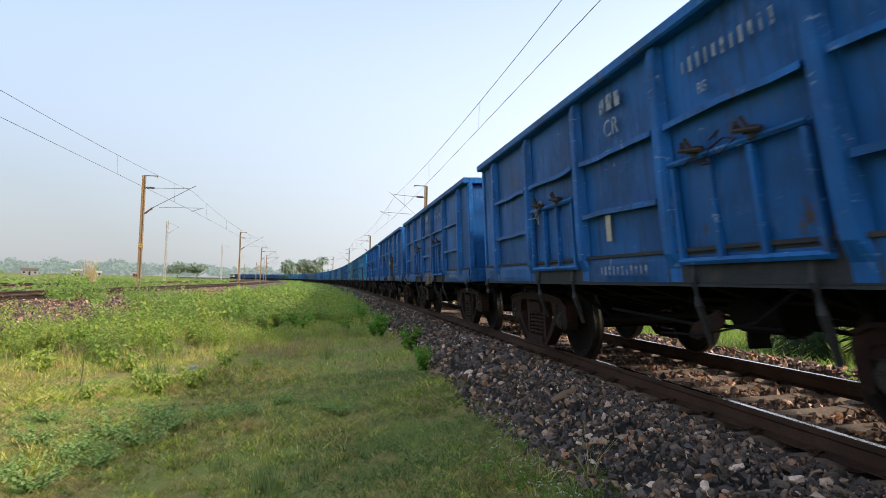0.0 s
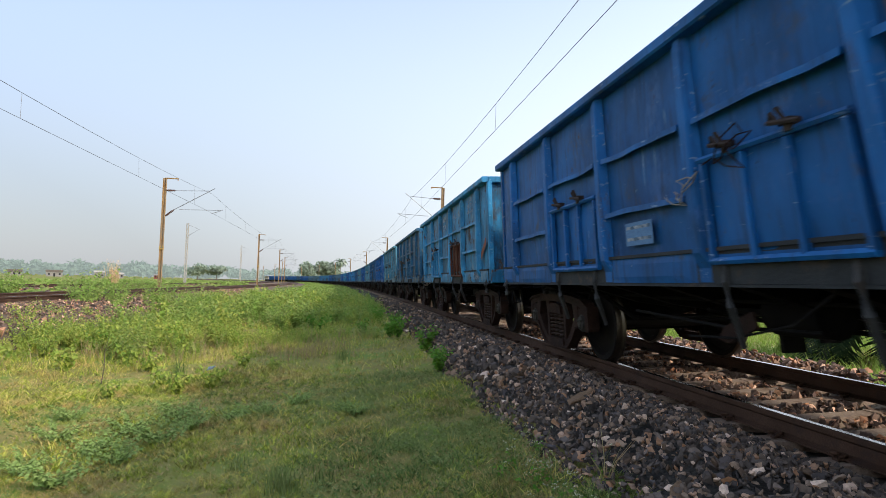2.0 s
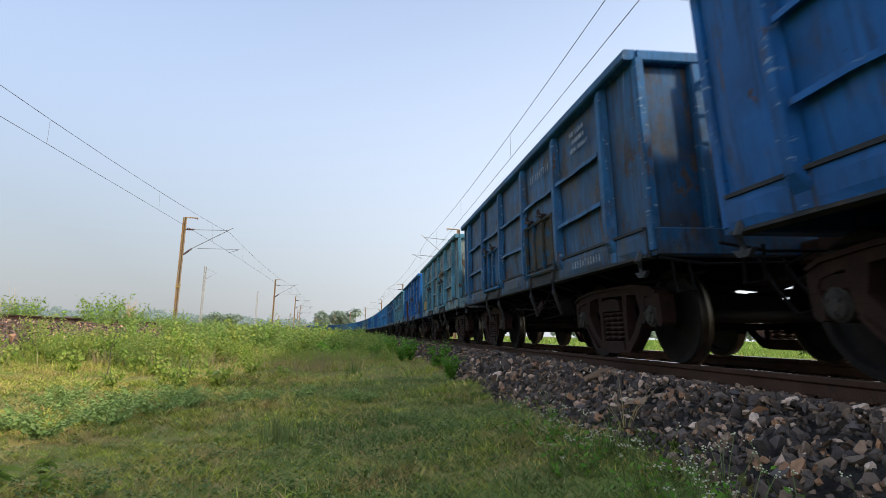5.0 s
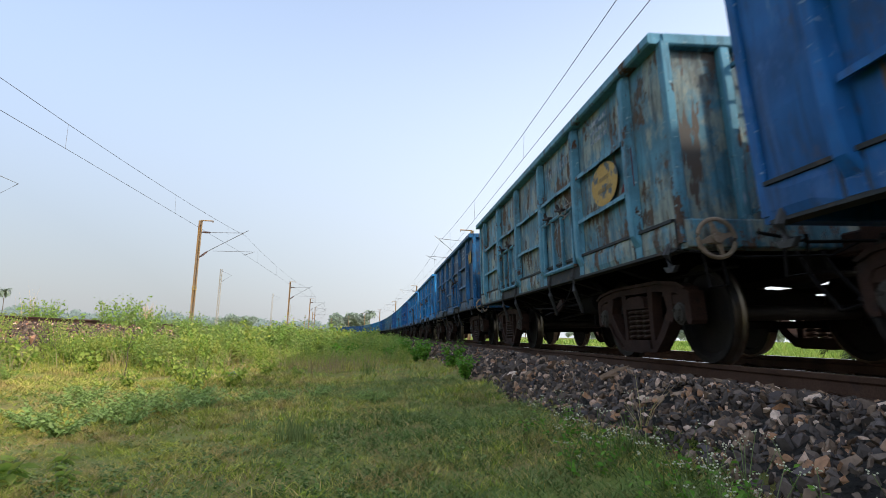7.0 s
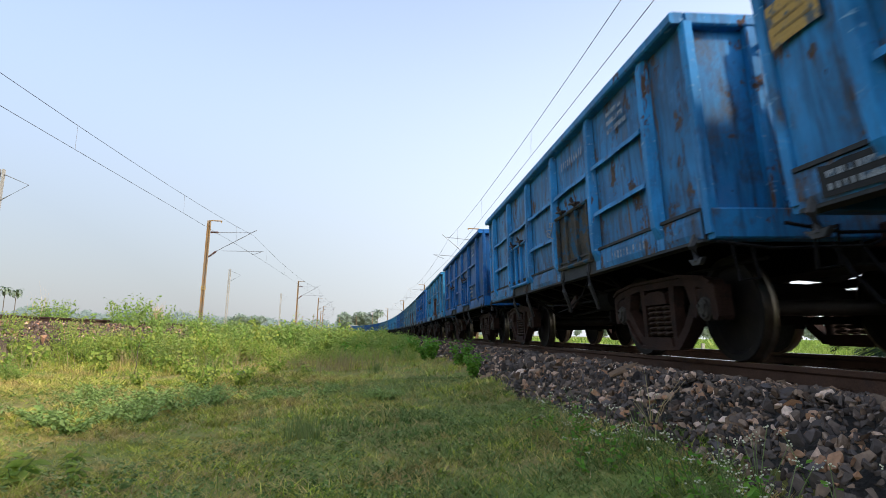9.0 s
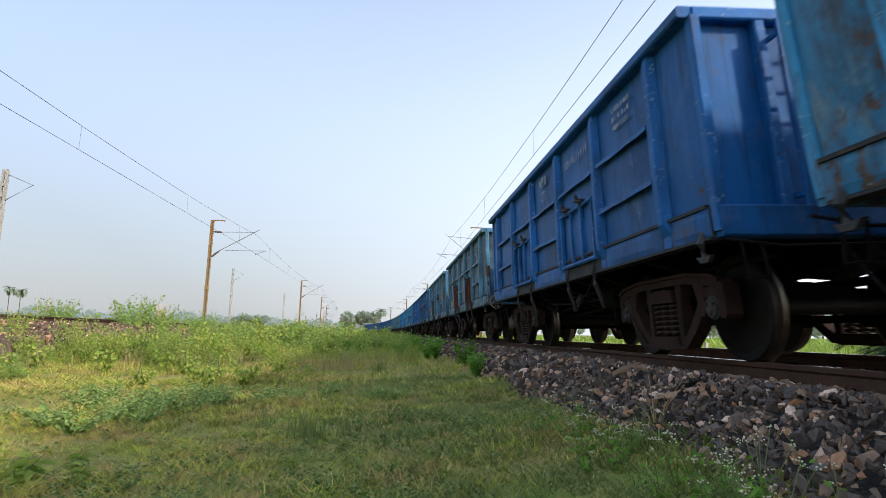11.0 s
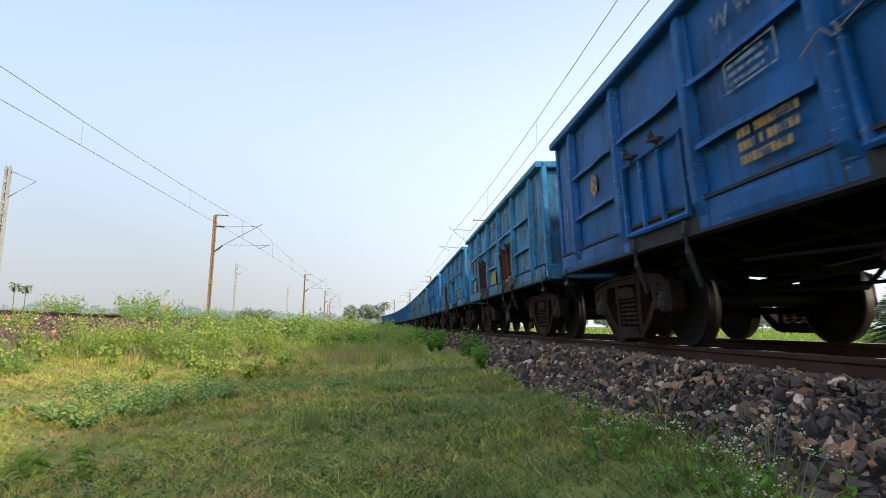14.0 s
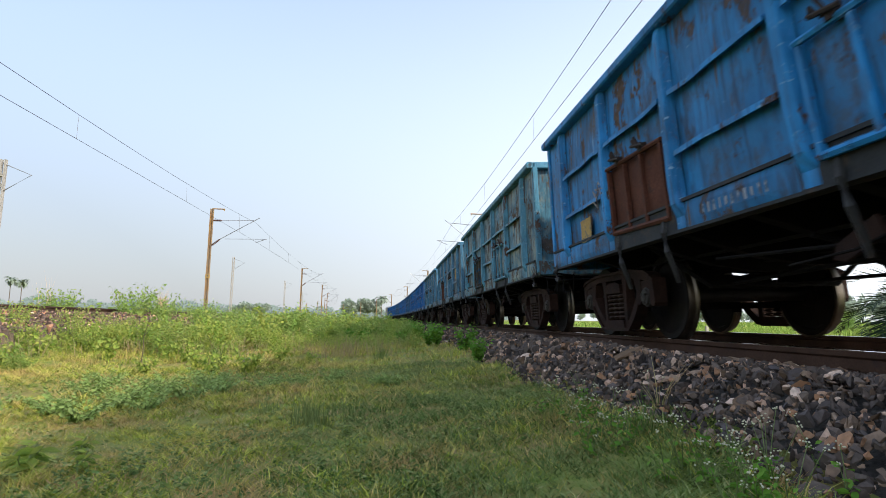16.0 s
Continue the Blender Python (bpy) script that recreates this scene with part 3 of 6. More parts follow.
def build_bogie(mat_frame, parent, y):
    """Three-piece cast bogie with its two wheelsets."""
    bolster = Shape()
    bolster.prism([(-1.02, 0.60), (-0.95, 0.74), (-0.4, 0.80), (0.4, 0.80), (0.95, 0.74), (1.02, 0.60), (0.5, 0.45), (-0.5, 0.45)], 1, -0.2, 0.2)
    bolster.lathe([(0.80, 0.19), (0.93, 0.19)], 16, 2)
    bogie = part("bogie", bolster, M_UNDER, parent, "rusty cast-steel bogie", at=pose(0, y, 0))
    for sd in (-1, 1):
        x0, x1 = sd * 1.07, sd * 1.20
        s = Shape()
        arch = [(1.22, 0.58), (1.215, 0.70), (1.17, 0.765), (1.06, 0.80), (0.6, 0.855)]
        under = [(0.5, 0.76), (0.93, 0.715), (1.08, 0.68), (1.13, 0.63), (1.135, 0.58)]
        s.prism([(-y, z) for y, z in arch] + [(y, z) for y, z in reversed(arch)] + [(y, z) for y, z in reversed(under)] + [(-y, z) for y, z in under], 0, x0, x1)
        for e in (-1, 1):
            s.prism([(e * 0.88, 0.73), (e * 0.865, 0.46), (e * 0.83, 0.41), (e * 0.77, 0.42), (e * 0.745, 0.56), (e * 0.68, 0.745)], 0, x0 * 1.002, x1 * 0.998)
            s.prism([(e * 0.79, 0.60), (e * 0.83, 0.43), (e * 0.70, 0.29), (e * 0.47, 0.115), (e * 0.30, 0.10), (e * 0.30, 0.215), (e * 0.42, 0.225), (e * 0.55, 0.33), (e * 0.70, 0.50)], 0, x0 * 1.004, x1 * 0.996)
            s.prism([(e * 0.43, 0.77), (e * 0.40, 0.60), (e * 0.385, 0.215), (e * 0.305, 0.215), (e * 0.30, 0.77)], 0, x0 * 1.007, x1 * 0.993)
            s.prism([(e * 1.225, 0.72), (e * 1.225, 0.43), (e * 1.19, 0.39), (e * 1.125, 0.40), (e * 1.115, 0.50), (e * 1.12, 0.68)], 0, x0 * 0.97, x1 * 0.996)
            # raised flanges round the castings' edge
            s.prism([(e * 1.20, 0.755), (e * 1.06, 0.815), (e * 0.6, 0.868), (e * 0.0, 0.868), (e * 0.0, 0.835), (e * 0.6, 0.833), (e * 1.05, 0.782), (e * 1.17, 0.735)], 0, x1 * 0.99, x1 * 1.022)
            s.prism([(e * 0.83, 0.415), (e * 0.70, 0.275), (e * 0.47, 0.10), (e * 0.0, 0.085), (e * 0.0, 0.12), (e * 0.46, 0.135), (e * 0.68, 0.305), (e * 0.80, 0.43)], 0, x1 * 0.99, x1 * 1.022)
        s.prism([(-0.34, 0.095), (0.34, 0.095), (0.31, 0.225), (-0.31, 0.225)], 0, x0 * 0.985, x1 * 1.02)
        s.prism([(-0.27, 0.585), (0.27, 0.585), (0.24, 0.70), (0.12, 0.73), (-0.12, 0.73), (-0.24, 0.70)], 0, x0 * 0.985, x1 * 1.015)
        part("side_frame", s, mat_frame, bogie, "rust-brown cast side frame with open windows")
        for yy in (-0.185, 0.0, 0.185):
            coil = [(sd * 1.135 + 0.068 * math.cos(q * math.tau / 8), yy + 0.068 * math.sin(q * math.tau / 8), 0.235 + 0.34 * q / 48) for q in range(49)]
            part("spring", Shape().tube(coil, 0.019, 4), M_SPRING, bogie, "dark coil spring", smooth=60)
        for e in (-1, 1):
            s = Shape()
            s.lathe([(sd * 1.04, 0.118), (sd * 1.19, 0.118), (sd * 1.195, 0.102), (sd * 1.215, 0.095), (sd * 1.22, 0.05), (sd * 1.228, 0.045)], 16, 0, (0, e * 1.0, 0.5))
            for q in range(3):
                a = q * math.tau / 3 + 0.5
                s.lathe([(sd * 1.21, 0.017), (sd * 1.238, 0.017)], 6, 0, (0, e * 1.0 + 0.062 * math.cos(a), 0.5 + 0.062 * math.sin(a)))
            part("axle_box", s, M_HUB, bogie, "greasy round axle bearing cap", smooth=40)
            part("adapter", Shape().box(min(sd * 1.03, sd * 1.19), max(sd * 1.03, sd * 1.19), e * 1.0 - 0.13, e * 1.0 + 0.13, 0.59, 0.70, 0.012), M_CAST, bogie)
    for e in (-1, 1):
        s = Shape()
        for sd in (-1, 1):
            s.lathe(wheel_profile(sd), 28, 0)
        s.lathe([(-0.80, 0.085), (-0.7, 0.08), (0.7, 0.08), (0.80, 0.085)], 14, 0)
        s.lathe([(-1.2, 0.06), (-0.77, 0.075), (0.77, 0.075), (1.2, 0.06)], 12, 0)
        ws = part("wheelset", s, M_WHEEL, bogie, "pair of dark steel wheels on an axle", at=pose(0, e * 1.0, 0.5), smooth=35)
        ws.data.materials.append(M_TREAD)
        for p in ws.data.polygons:
            r = [math.hypot(ws.data.vertices[i].co.y, ws.data.vertices[i].co.z) for i in p.vertices]
            if min(r) > 0.495 and max(r) < 0.54:
                p.material_index = 1
        part("brake_beam", Shape().box(-0.85, 0.85, e * 0.44 - 0.04, e * 0.44 + 0.04, 0.34, 0.42).box(-0.86, -0.76, e * 0.44, e * 0.52, 0.30, 0.52).box(0.76, 0.86, e * 0.44, e * 0.52, 0.30, 0.52), M_UNDER, bogie)
    return bogie


def build_wagon(paint, frame_paint, tone, group):
    """Open bogie wagon for coal: sheets, stakes, doors, underframe, bogies and couplers."""
    th = thing("open_goods_wagon", tone, "goods wagon", group=group)
    part("floor", Shape().box(-1.47, 1.47, -HALF + 0.03, HALF - 0.03, 1.24, 1.30), M_UNDER, th)
    edges = (-HALF,) + STAKES + (HALF,)
    n = 0
    for out in (-1, 1):
        near = out < 0
        whole = Shape()
        for b in range(7):
            y0, y1 = edges[b], edges[b + 1]
            n += 1
            door_bay = b in (2, 4)
            sheet = dented(y0, y1, 2.04 if door_bay else SILL_HI - 0.01, TOP - 0.09, out * 1.478, out, n * 1.7 + len(tone))
            if near:
                part("side_sheet", sheet, paint, th)
            else:
                whole.add(sheet.v, sheet.f)
            if b in (1, 3, 5) and near:
                for z in (1.78, 2.38):
                    part("stiffener", rail_shape(out, y0 + 0.1, y1 - 0.1, z, n + z), frame_paint, th)
            elif door_bay:
                ya, yb = y0 + 0.14, y1 - 0.14
                if near:
                    part("stiffener", rail_shape(out, y0 + 0.1, y1 - 0.1, 2.38, n), frame_paint, th)
                s = Shape().box(min(out * 1.465, out * 1.485), max(out * 1.465, out * 1.485), y0, ya - 0.015, SILL_HI - 0.01, 2.04).box(min(out * 1.465, out * 1.485), max(out * 1.465, out * 1.485), yb + 0.015, y1, SILL_HI - 0.01, 2.04)
                part("door_jamb", s, paint, th)
                # the door hangs from its top edge
                ym = (ya + yb) / 2
                d = dented(ya - ym, yb - ym, -0.80, 0.0, 0.0, out, n * 2.9, 0.03)
                d.add([(out * x, y, z) for x in (-0.012, 0.012) for z, y in ((-0.80, ya - ym), (-0.80, yb - ym), (-0.74, yb - ym), (-0.74, ya - ym))], [(0, 1, 2, 3), (4, 7, 6, 5), (0, 4, 5, 1), (1, 5, 6, 2), (2, 6, 7, 3), (3, 7, 4, 0)])
                door = part("side_door", d, paint, th, "flap door with ribs and hinges", at=pose(out * 1.505, ym, 2.03))
                if not near:
                    continue
                for q in (0.0, 0.34, 0.66, 1.0):
                    yq = ya - ym + 0.02 + (yb - ya - 0.04) * q
                    part("rib", Shape().box(-0.062, -0.01, yq - 0.022, yq + 0.022, -0.78, -0.03, 0.006), frame_paint, door)
                part("frame_bar", Shape().tube([(-0.045, ya - ym - 0.02, 0.0), (-0.045, yb - ym + 0.02, 0.0)], 0.026, 6), frame_paint, door)
                part("frame_bar", Shape().tube([(-0.04, ya - ym, -0.79), (-0.04, yb - ym, -0.79)], 0.03, 6), frame_paint, door)
                for q in (0.3, 0.75):
                    yq = ya - ym + (yb - ya) * q
                    s = Shape().box(-0.08, 0.0, yq - 0.035, yq + 0.035, -0.01, 0.08, 0.01)
                    s.tube([(-0.095, yq - 0.13, 0.03), (-0.10, yq + 0.12, 0.07)], 0.018, 6).tube([(-0.075, yq, 0.05), (-0.105, yq + 0.03, 0.15)], 0.016, 6).tube([(-0.07, yq + 0.05, 0.04), (-0.09, yq + 0.1, 0.13), (-0.05, yq + 0.16, 0.10)], 0.015, 6)
                    part("hinge", s, M_HINGE, door, "heavy rusted hinge lug")
                for q in (0.12, 0.92):
                    yq = ya + (yb - ya) * q
                    pts = [(out * 1.51, yq, 1.22), (out * 1.54, yq, 1.08), (out * 1.53, yq - 0.01, 0.90), (out * 1.46, yq + 0.03, 0.72), (out * 1.42, yq + 0.06, 0.60)]
                    part("door_hook", Shape().tube(pts, [0.028, 0.03, 0.03, 0.026, 0.022], 6), M_HOOK, th, "bent bar hanging below the door")
        if not near:
            part("side_sheet", whole, paint, th)
        for y in STAKES:
            part("stake", stake_shape(out, y), frame_paint, th)
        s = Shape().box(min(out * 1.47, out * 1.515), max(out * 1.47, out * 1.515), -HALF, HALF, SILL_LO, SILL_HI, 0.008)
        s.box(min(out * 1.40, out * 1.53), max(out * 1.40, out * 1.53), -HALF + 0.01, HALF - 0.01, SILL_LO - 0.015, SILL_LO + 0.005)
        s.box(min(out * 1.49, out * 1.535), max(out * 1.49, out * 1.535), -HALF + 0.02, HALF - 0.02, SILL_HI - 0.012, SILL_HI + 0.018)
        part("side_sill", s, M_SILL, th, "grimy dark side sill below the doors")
        for b in (0, 1, 3, 5, 6) if near else ():
            ya, yb = edges[b] + (0.10 if b else 0.0), edges[b + 1] - (0.10 if b < 6 else 0.0)
            part("sill_panel", dented(ya, yb, SILL_LO + 0.015, SILL_HI - 0.015, out * 1.517, out, b * 3.1 + out, 0.006), paint, th, "blue painted stretch of the side sill")
        for e in (-1, 1):
            s = Shape()
            s.tube([(out * 1.5, e * 4.62, 1.12), (out * 1.55, e * 4.62, 1.02), (out * 1.52, e * 4.62, 0.90)], 0.035, 6)
            s.prism([(e * 4.62 - 0.11, 0.92), (e * 4.62 - 0.05, 0.86), (e * 4.62 + 0.05, 0.86), (e * 4.62 + 0.11, 0.92), (e * 4.62 + 0.06, 0.91), (e * 4.62 - 0.06, 0.91)], 0, out * 1.50, out * 1.54)
            part("towing_hook", s, M_HOOK, th)
    s = Shape()
    for out in (-1, 1):
        s.box(min(out * 1.46, out * 1.60), max(out * 1.46, out * 1.60), -HALF - 0.07, HALF + 0.07, TOP - 0.115, TOP, 0.018)
    for e in (-1, 1):
        s.box(-1.46, 1.46, min(e * (HALF - 0.04), e * (HALF + 0.09)), max(e * (HALF - 0.04), e * (HALF + 0.09)), TOP - 0.13, TOP, 0.018)
    part("coping", s, frame_paint, th)
    for e in (-1, 1):
        yb = e * (HALF - 0.02)
        part("end_sheet", Shape().box(-1.47, 1.47, min(yb, yb - e * 0.015), max(yb, yb - e * 0.015), SILL_HI, TOP - 0.1), paint, th)
        part("headstock", Shape().box(-1.48, 1.48, min(e * 4.66, e * 4.86), max(e * 4.66, e * 4.86), SILL_LO, SILL_HI, 0.015), paint, th)
        for x in (-0.88, 0.88):
            part("end_post", Shape().box(x - 0.05, x + 0.05, min(yb, e * (HALF + 0.08)), max(yb, e * (HALF + 0.08)), SILL_HI, TOP - 0.13, 0.015), frame_paint, th)
        for x in (-1.46, 1.46):
            part("corner_post", Shape().box(x - 0.045, x + 0.045, min(e * 4.75, e * 4.85), max(e * 4.75, e * 4.85), SILL_LO + 0.05, TOP - 0.1, 0.012), frame_paint, th)
        s = Shape()
        for x in (-0.80, -0.38):
            s.box(x - 0.02, x + 0.02, min(e * 4.93, e * 4.96), max(e * 4.93, e * 4.96), 1.3, 3.05)
        for k in range(6):
            s.tube([(-0.82, e * 4.945, 1.42 + k * 0.3), (-0.36, e * 4.945, 1.42 + k * 0.3)], 0.016, 6)
        for z in (1.4, 2.9):
            for x in (-0.80, -0.38):
                s.box(x - 0.015, x + 0.015, min(yb, e * 4.94), max(yb, e * 4.94), z, z + 0.04)
        part("ladder", s, frame_paint, th, "steel ladder on the wagon end")
        s = Shape()
        s.box(-0.10, 0.10, min(e * 4.6, e * 5.18), max(e * 4.6, e * 5.18), 1.0, 1.2, 0.02)
        s.prism([(-0.16, e * 5.14), (0.15, e * 5.14), (0.17, e * 5.26), (0.05, e * 5.35), (-0.10, e * 5.355), (-0.17, e * 5.24)], 2, 0.94, 1.26)
        part("coupler", s, M_CAST, th, "rusty knuckle coupler")
        hose = [(-0.4 * e, e * 4.9, 0.95), (-0.42 * e, e * 5.05, 0.84), (-0.38 * e, e * 5.2, 0.58), (-0.25 * e, e * 5.33, 0.45)]
        part("brake_hose", Shape().tube(hose, 0.026, 8).lathe([(-0.05, 0.04), (0.05, 0.04)], 8, 1, hose[-1]), M_UNDER, th, smooth=60)
        for q, dip in ((0.55, 0.40), (0.32, 0.30), (-0.62, 0.36)):
            cable = [(q * e, e * 4.88, 1.02), (q * e, e * 5.02, 0.92 - dip * 0.4), (q * e * 0.9, e * 5.18, 0.88 - dip), (q * e * 0.8, e * 5.34, 0.92 - dip)]
            part("brake_hose", Shape().tube(cable, 0.018, 6), M_UNDER, th, smooth=60)
        part("uncoupling_rod", Shape().tube([(-1.5, e * 4.92, 1.02), (-1.1, e * 4.95, 0.96), (-0.3, e * 4.96, 0.98), (-0.12, e * 5.12, 1.1)], 0.014, 6), M_UNDER, th)
        for q in (-1.2, 1.2):
            part("step_bracket", Shape().tube([(q, e * 4.86, 1.0), (q, e * 4.9, 0.72), (q - 0.16, e * 4.9, 0.70), (q - 0.16, e * 4.86, 1.0)], 0.014, 6), M_UNDER, th)
    s = Shape()
    for x in (-0.18, 0.18):
        s.box(x - 0.02, x + 0.02, -4.75, 4.75, 0.86, 1.2)
    s.box(-0.27, 0.27, -4.75, 4.75, 0.84, 0.865)
    part("centre_sill", s, M_UNDER, th)
    # middle bearers reach lower to block the bright gap under the floor
    for y in (-3.262, -1.75, -1.0, 0.0, 1.0, 1.75, 3.262):
        part("cross_bearer", Shape().prism([(-1.46, 1.06), (-0.75, 0.82), (-0.3, 0.74 if abs(y) < 2 else 0.86), (0.3, 0.74 if abs(y) < 2 else 0.86), (0.75, 0.82), (1.46, 1.06), (1.46, 1.24), (-1.46, 1.24)], 1, y - 0.06, y + 0.06), M_UNDER, th)
    part("brake_cylinder", Shape().lathe([(-0.30, 0.06), (-0.28, 0.17), (0.25, 0.18), (0.27, 0.10), (0.40, 0.03), (0.75, 0.03)], 14, 1, (-0.75, -0.8, 0.80)), M_UNDER, th, "black brake cylinder", smooth=40)
    part("air_tank", Shape().lathe([(-0.5, 0.05), (-0.46, 0.19), (0.46, 0.19), (0.5, 0.05)], 14, 1, (0.75, 0.7, 0.82)), M_UNDER, th, smooth=40)
    for rod, r in (([(-0.55, -1.9, 0.66), (-0.5, 0.0, 0.70), (-0.45, 1.9, 0.62)], 0.022), ([(0.45, -2.1, 0.60), (0.5, 2.1, 0.64)], 0.022), ([(-1.2, -0.3, 0.84), (-0.45, -0.35, 0.66), (0.6, -0.35, 0.66)], 0.02),
                   ([(-0.9, -4.6, 0.93), (-0.95, 0, 0.90), (-0.9, 4.6, 0.93)], 0.018), ([(-1.25, -1.5, 0.74), (-1.3, -0.6, 0.72), (-1.3, 0.7, 0.78)], 0.016)):
        part("brake_rod", Shape().tube(rod, r, 6), M_UNDER, th)
    # added dark block that keeps the space under the floor dark
    part("brake_gear_casing", Shape().prism([(-0.9, 1.06), (-0.75, 0.66), (0.1, 0.58), (0.5, 0.72), (0.8, 1.06)], 0, -0.15, 0.85), M_UNDER, th, "black filler block that darkens the space under the wagon")
    for y in (-2.0, 2.0):
        part("brake_strut", Shape().tube([(-1.25, y, 1.05), (-0.7, y * 0.95, 0.60), (0.7, y * 0.95, 0.60), (1.25, y, 1.05)], 0.03, 6), M_UNDER, th)
    part("swing_lever", Shape().prism([(-1.02, 0.86), (-0.70, 0.72), (-0.64, 0.62), (-0.74, 0.60), (-1.06, 0.74)], 0, -1.36, -1.33), M_CAST, th, "rusty brake lever plate")
    part("loose_cable", Shape().tube([(-1.45, -1.9, 1.04), (-1.44, -1.5, 0.80), (-1.42, -0.9, 0.66), (-1.40, -0.3, 0.62)], 0.010, 5), M_UNDER, th)
    part("brake_lever", Shape().box(-0.62, -0.42, -0.38, -0.33, 0.45, 0.95), M_UNDER, th)
    part("brake_lever", Shape().box(0.35, 0.55, 0.30, 0.35, 0.42, 0.92), M_UNDER, th)
    front = build_bogie(M_CAST, th, -3.262)
    rear = build_bogie(M_CAST, th, 3.262)
    return th


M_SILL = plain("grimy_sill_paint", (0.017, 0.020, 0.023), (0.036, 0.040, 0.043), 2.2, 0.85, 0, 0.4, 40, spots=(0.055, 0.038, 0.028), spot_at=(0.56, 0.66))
M_HINGE = plain("dark_rusty_hinge", (0.022, 0.014, 0.012), (0.05, 0.028, 0.02), 9, 0.85, 0, 0.4, 60)
M_HOOK = plain("grimy_grey_steel", (0.026, 0.027, 0.028), (0.055, 0.054, 0.053), 6, 0.7, 0.2, 0.3, 60, spots=(0.06, 0.035, 0.025))
LABELS = {
    "deep": "deep blue open goods wagon with ribbed steel sides",
    "bright": "bright blue open goods wagon with chipped ribbed sides",
    "mid": "mid blue open goods wagon with stained, scratched sides",
    "light": "faded light blue open goods wagon with rust streaks",
    "grey": "dusty grey-blue open goods wagon with dented grimy sides",
    "chipped": "blue open goods wagon with pale chipped paint spots",
    "worn": "badly worn pale blue open goods wagon with flaking paint",
}
TRAIN = {-1: "deep", 0: "deep", 1: "deep", 2: "deep", 3: "deep", 4: "light", 5: "chipped", 6: "worn", 7: "deep", 8: "mid", 9: "worn", 10: "deep",
         11: "worn", 12: "mid", 13: "bright", 14: "bright", 15: "deep", 16: "light", 17: "deep", 18: "grey", 19: "grey", 20: "mid", 21: "deep", 22: "light", 23: "light", 24: "bright",
         25: "worn", 26: "grey", 27: "grey", 28: "deep", 29: "deep", 30: "mid", 31: "deep", 32: "deep", 33: "mid", 34: "deep", 35: "deep", 36: "deep"}
S0, SPEED = 4.932, 17.2
SLACK = ((0, 0.0), (1, 0.06), (4, -0.08), (6, 0.0), (11, -0.01), (12, 0.12), (14, -0.09), (18, 0.0), (19, 0.11), (20, 0.1), (22, -0.2), (23, -0.15), (24, 0.1), (27, 0.0))


def train_at(k, t):
    """Distance of wagon k along the line at t seconds; the train comes towards u = 0 and its couplers have some slack."""
    gone = SPEED * t - 0.01315 * t + 0.0162 * t ** 2 - 0.000914 * t ** 3
    return S0 + k * L_WAGON - gone + np.interp(k, [q[0] for q in SLACK], [q[1] for q in SLACK])


def build_train():
    made, first = {}, {}
    for k in sorted(TRAIN):
        tone = TRAIN[k]
        if tone not in first:
            first[tone] = made[k] = build_wagon(PAINT[tone], FRAME_PAINT[tone], LABELS[tone], "wagons of the goods train")
        else:
            made[k] = copy_thing(first[tone], Matrix.Identity(4))
    return made


def words(text, size):
    """A flat mesh of painted words, with the built-in font."""
    cu = bpy.data.curves.new("words", "FONT")
    cu.body, cu.size, cu.extrude, cu.align_x, cu.align_y = text, size, 0.001, "CENTER", "CENTER"
    tmp = new("words", cu)
    me = bpy.data.meshes.new_from_object(tmp.evaluated_get(bpy.context.evaluated_depsgraph_get()))
    bpy.data.objects.remove(tmp)
    return me


def mark(wagon, shape, y, z, material, label, x=-1.531):
    return part("marking", shape, material, wagon, label, at=pose(x, y, z, 90, 0, -90))


def bars(rows):
    """Plain bars for writing: rows of (centre, height, width, thickness)."""
    s = Shape()
    for c, h, w, t in rows:
        s.box(c - w / 2, c + w / 2, h - t / 2, h + t / 2, -0.001, 0.001)
    return s


def text_rows(width, rows, tall, pitch, seed):
    """Small unreadable writing: short bars in rows."""
    rng, out = random.Random(seed), []
    for r in range(rows):
        x, end = -width / 2, width / 2 * rng.uniform(0.5, 1.0)
        while x < end:
            a = tall * rng.uniform(0.35, 0.8)
            out.append((x + a / 2, -r * pitch + (rows - 1) * pitch / 2, a, tall))
            x += a + tall * (0.25 if rng.random() < 0.8 else 0.9)
    return bars(out)


def number_bars(w, t):
    return bars([(-w / 2 + (i + 0.5) * w / 11, 0, w / 11 * (0.34 if i % 3 else 0.2), t * (1.0 if i % 4 else 0.8)) for i in range(11)])


def disc(rx, rz, seed):
    pts = []
    for k in range(40):
        a = k * math.tau / 40
        j = 1 + 0.05 * noise.noise(Vector((math.cos(a) * 1.5, math.sin(a) * 1.5, seed)))
        pts.append((rx * j * math.cos(a), rz * j * math.sin(a)))
    return Shape().prism(pts, 2, -0.001, 0.001)


def patch(w, h, seed):
    """Hand-painted rectangle with uneven edges."""
    pts = []
    for (xa, ya), (xb, yb) in (((-w, -h), (w, -h)), ((w, -h), (w, h)), ((w, h), (-w, h)), ((-w, h), (-w, -h))):
        for k in range(6):
            q = k / 6
            x, y = xa + (xb - xa) * q, ya + (yb - ya) * q
            pts.append((x / 2 + 0.025 * noise.noise(Vector((x * 4, y * 4, seed))), y / 2 + 0.025 * noise.noise(Vector((x * 4, y * 4, seed + 9)))))
    return Shape().prism(pts, 2, -0.001, 0.001)


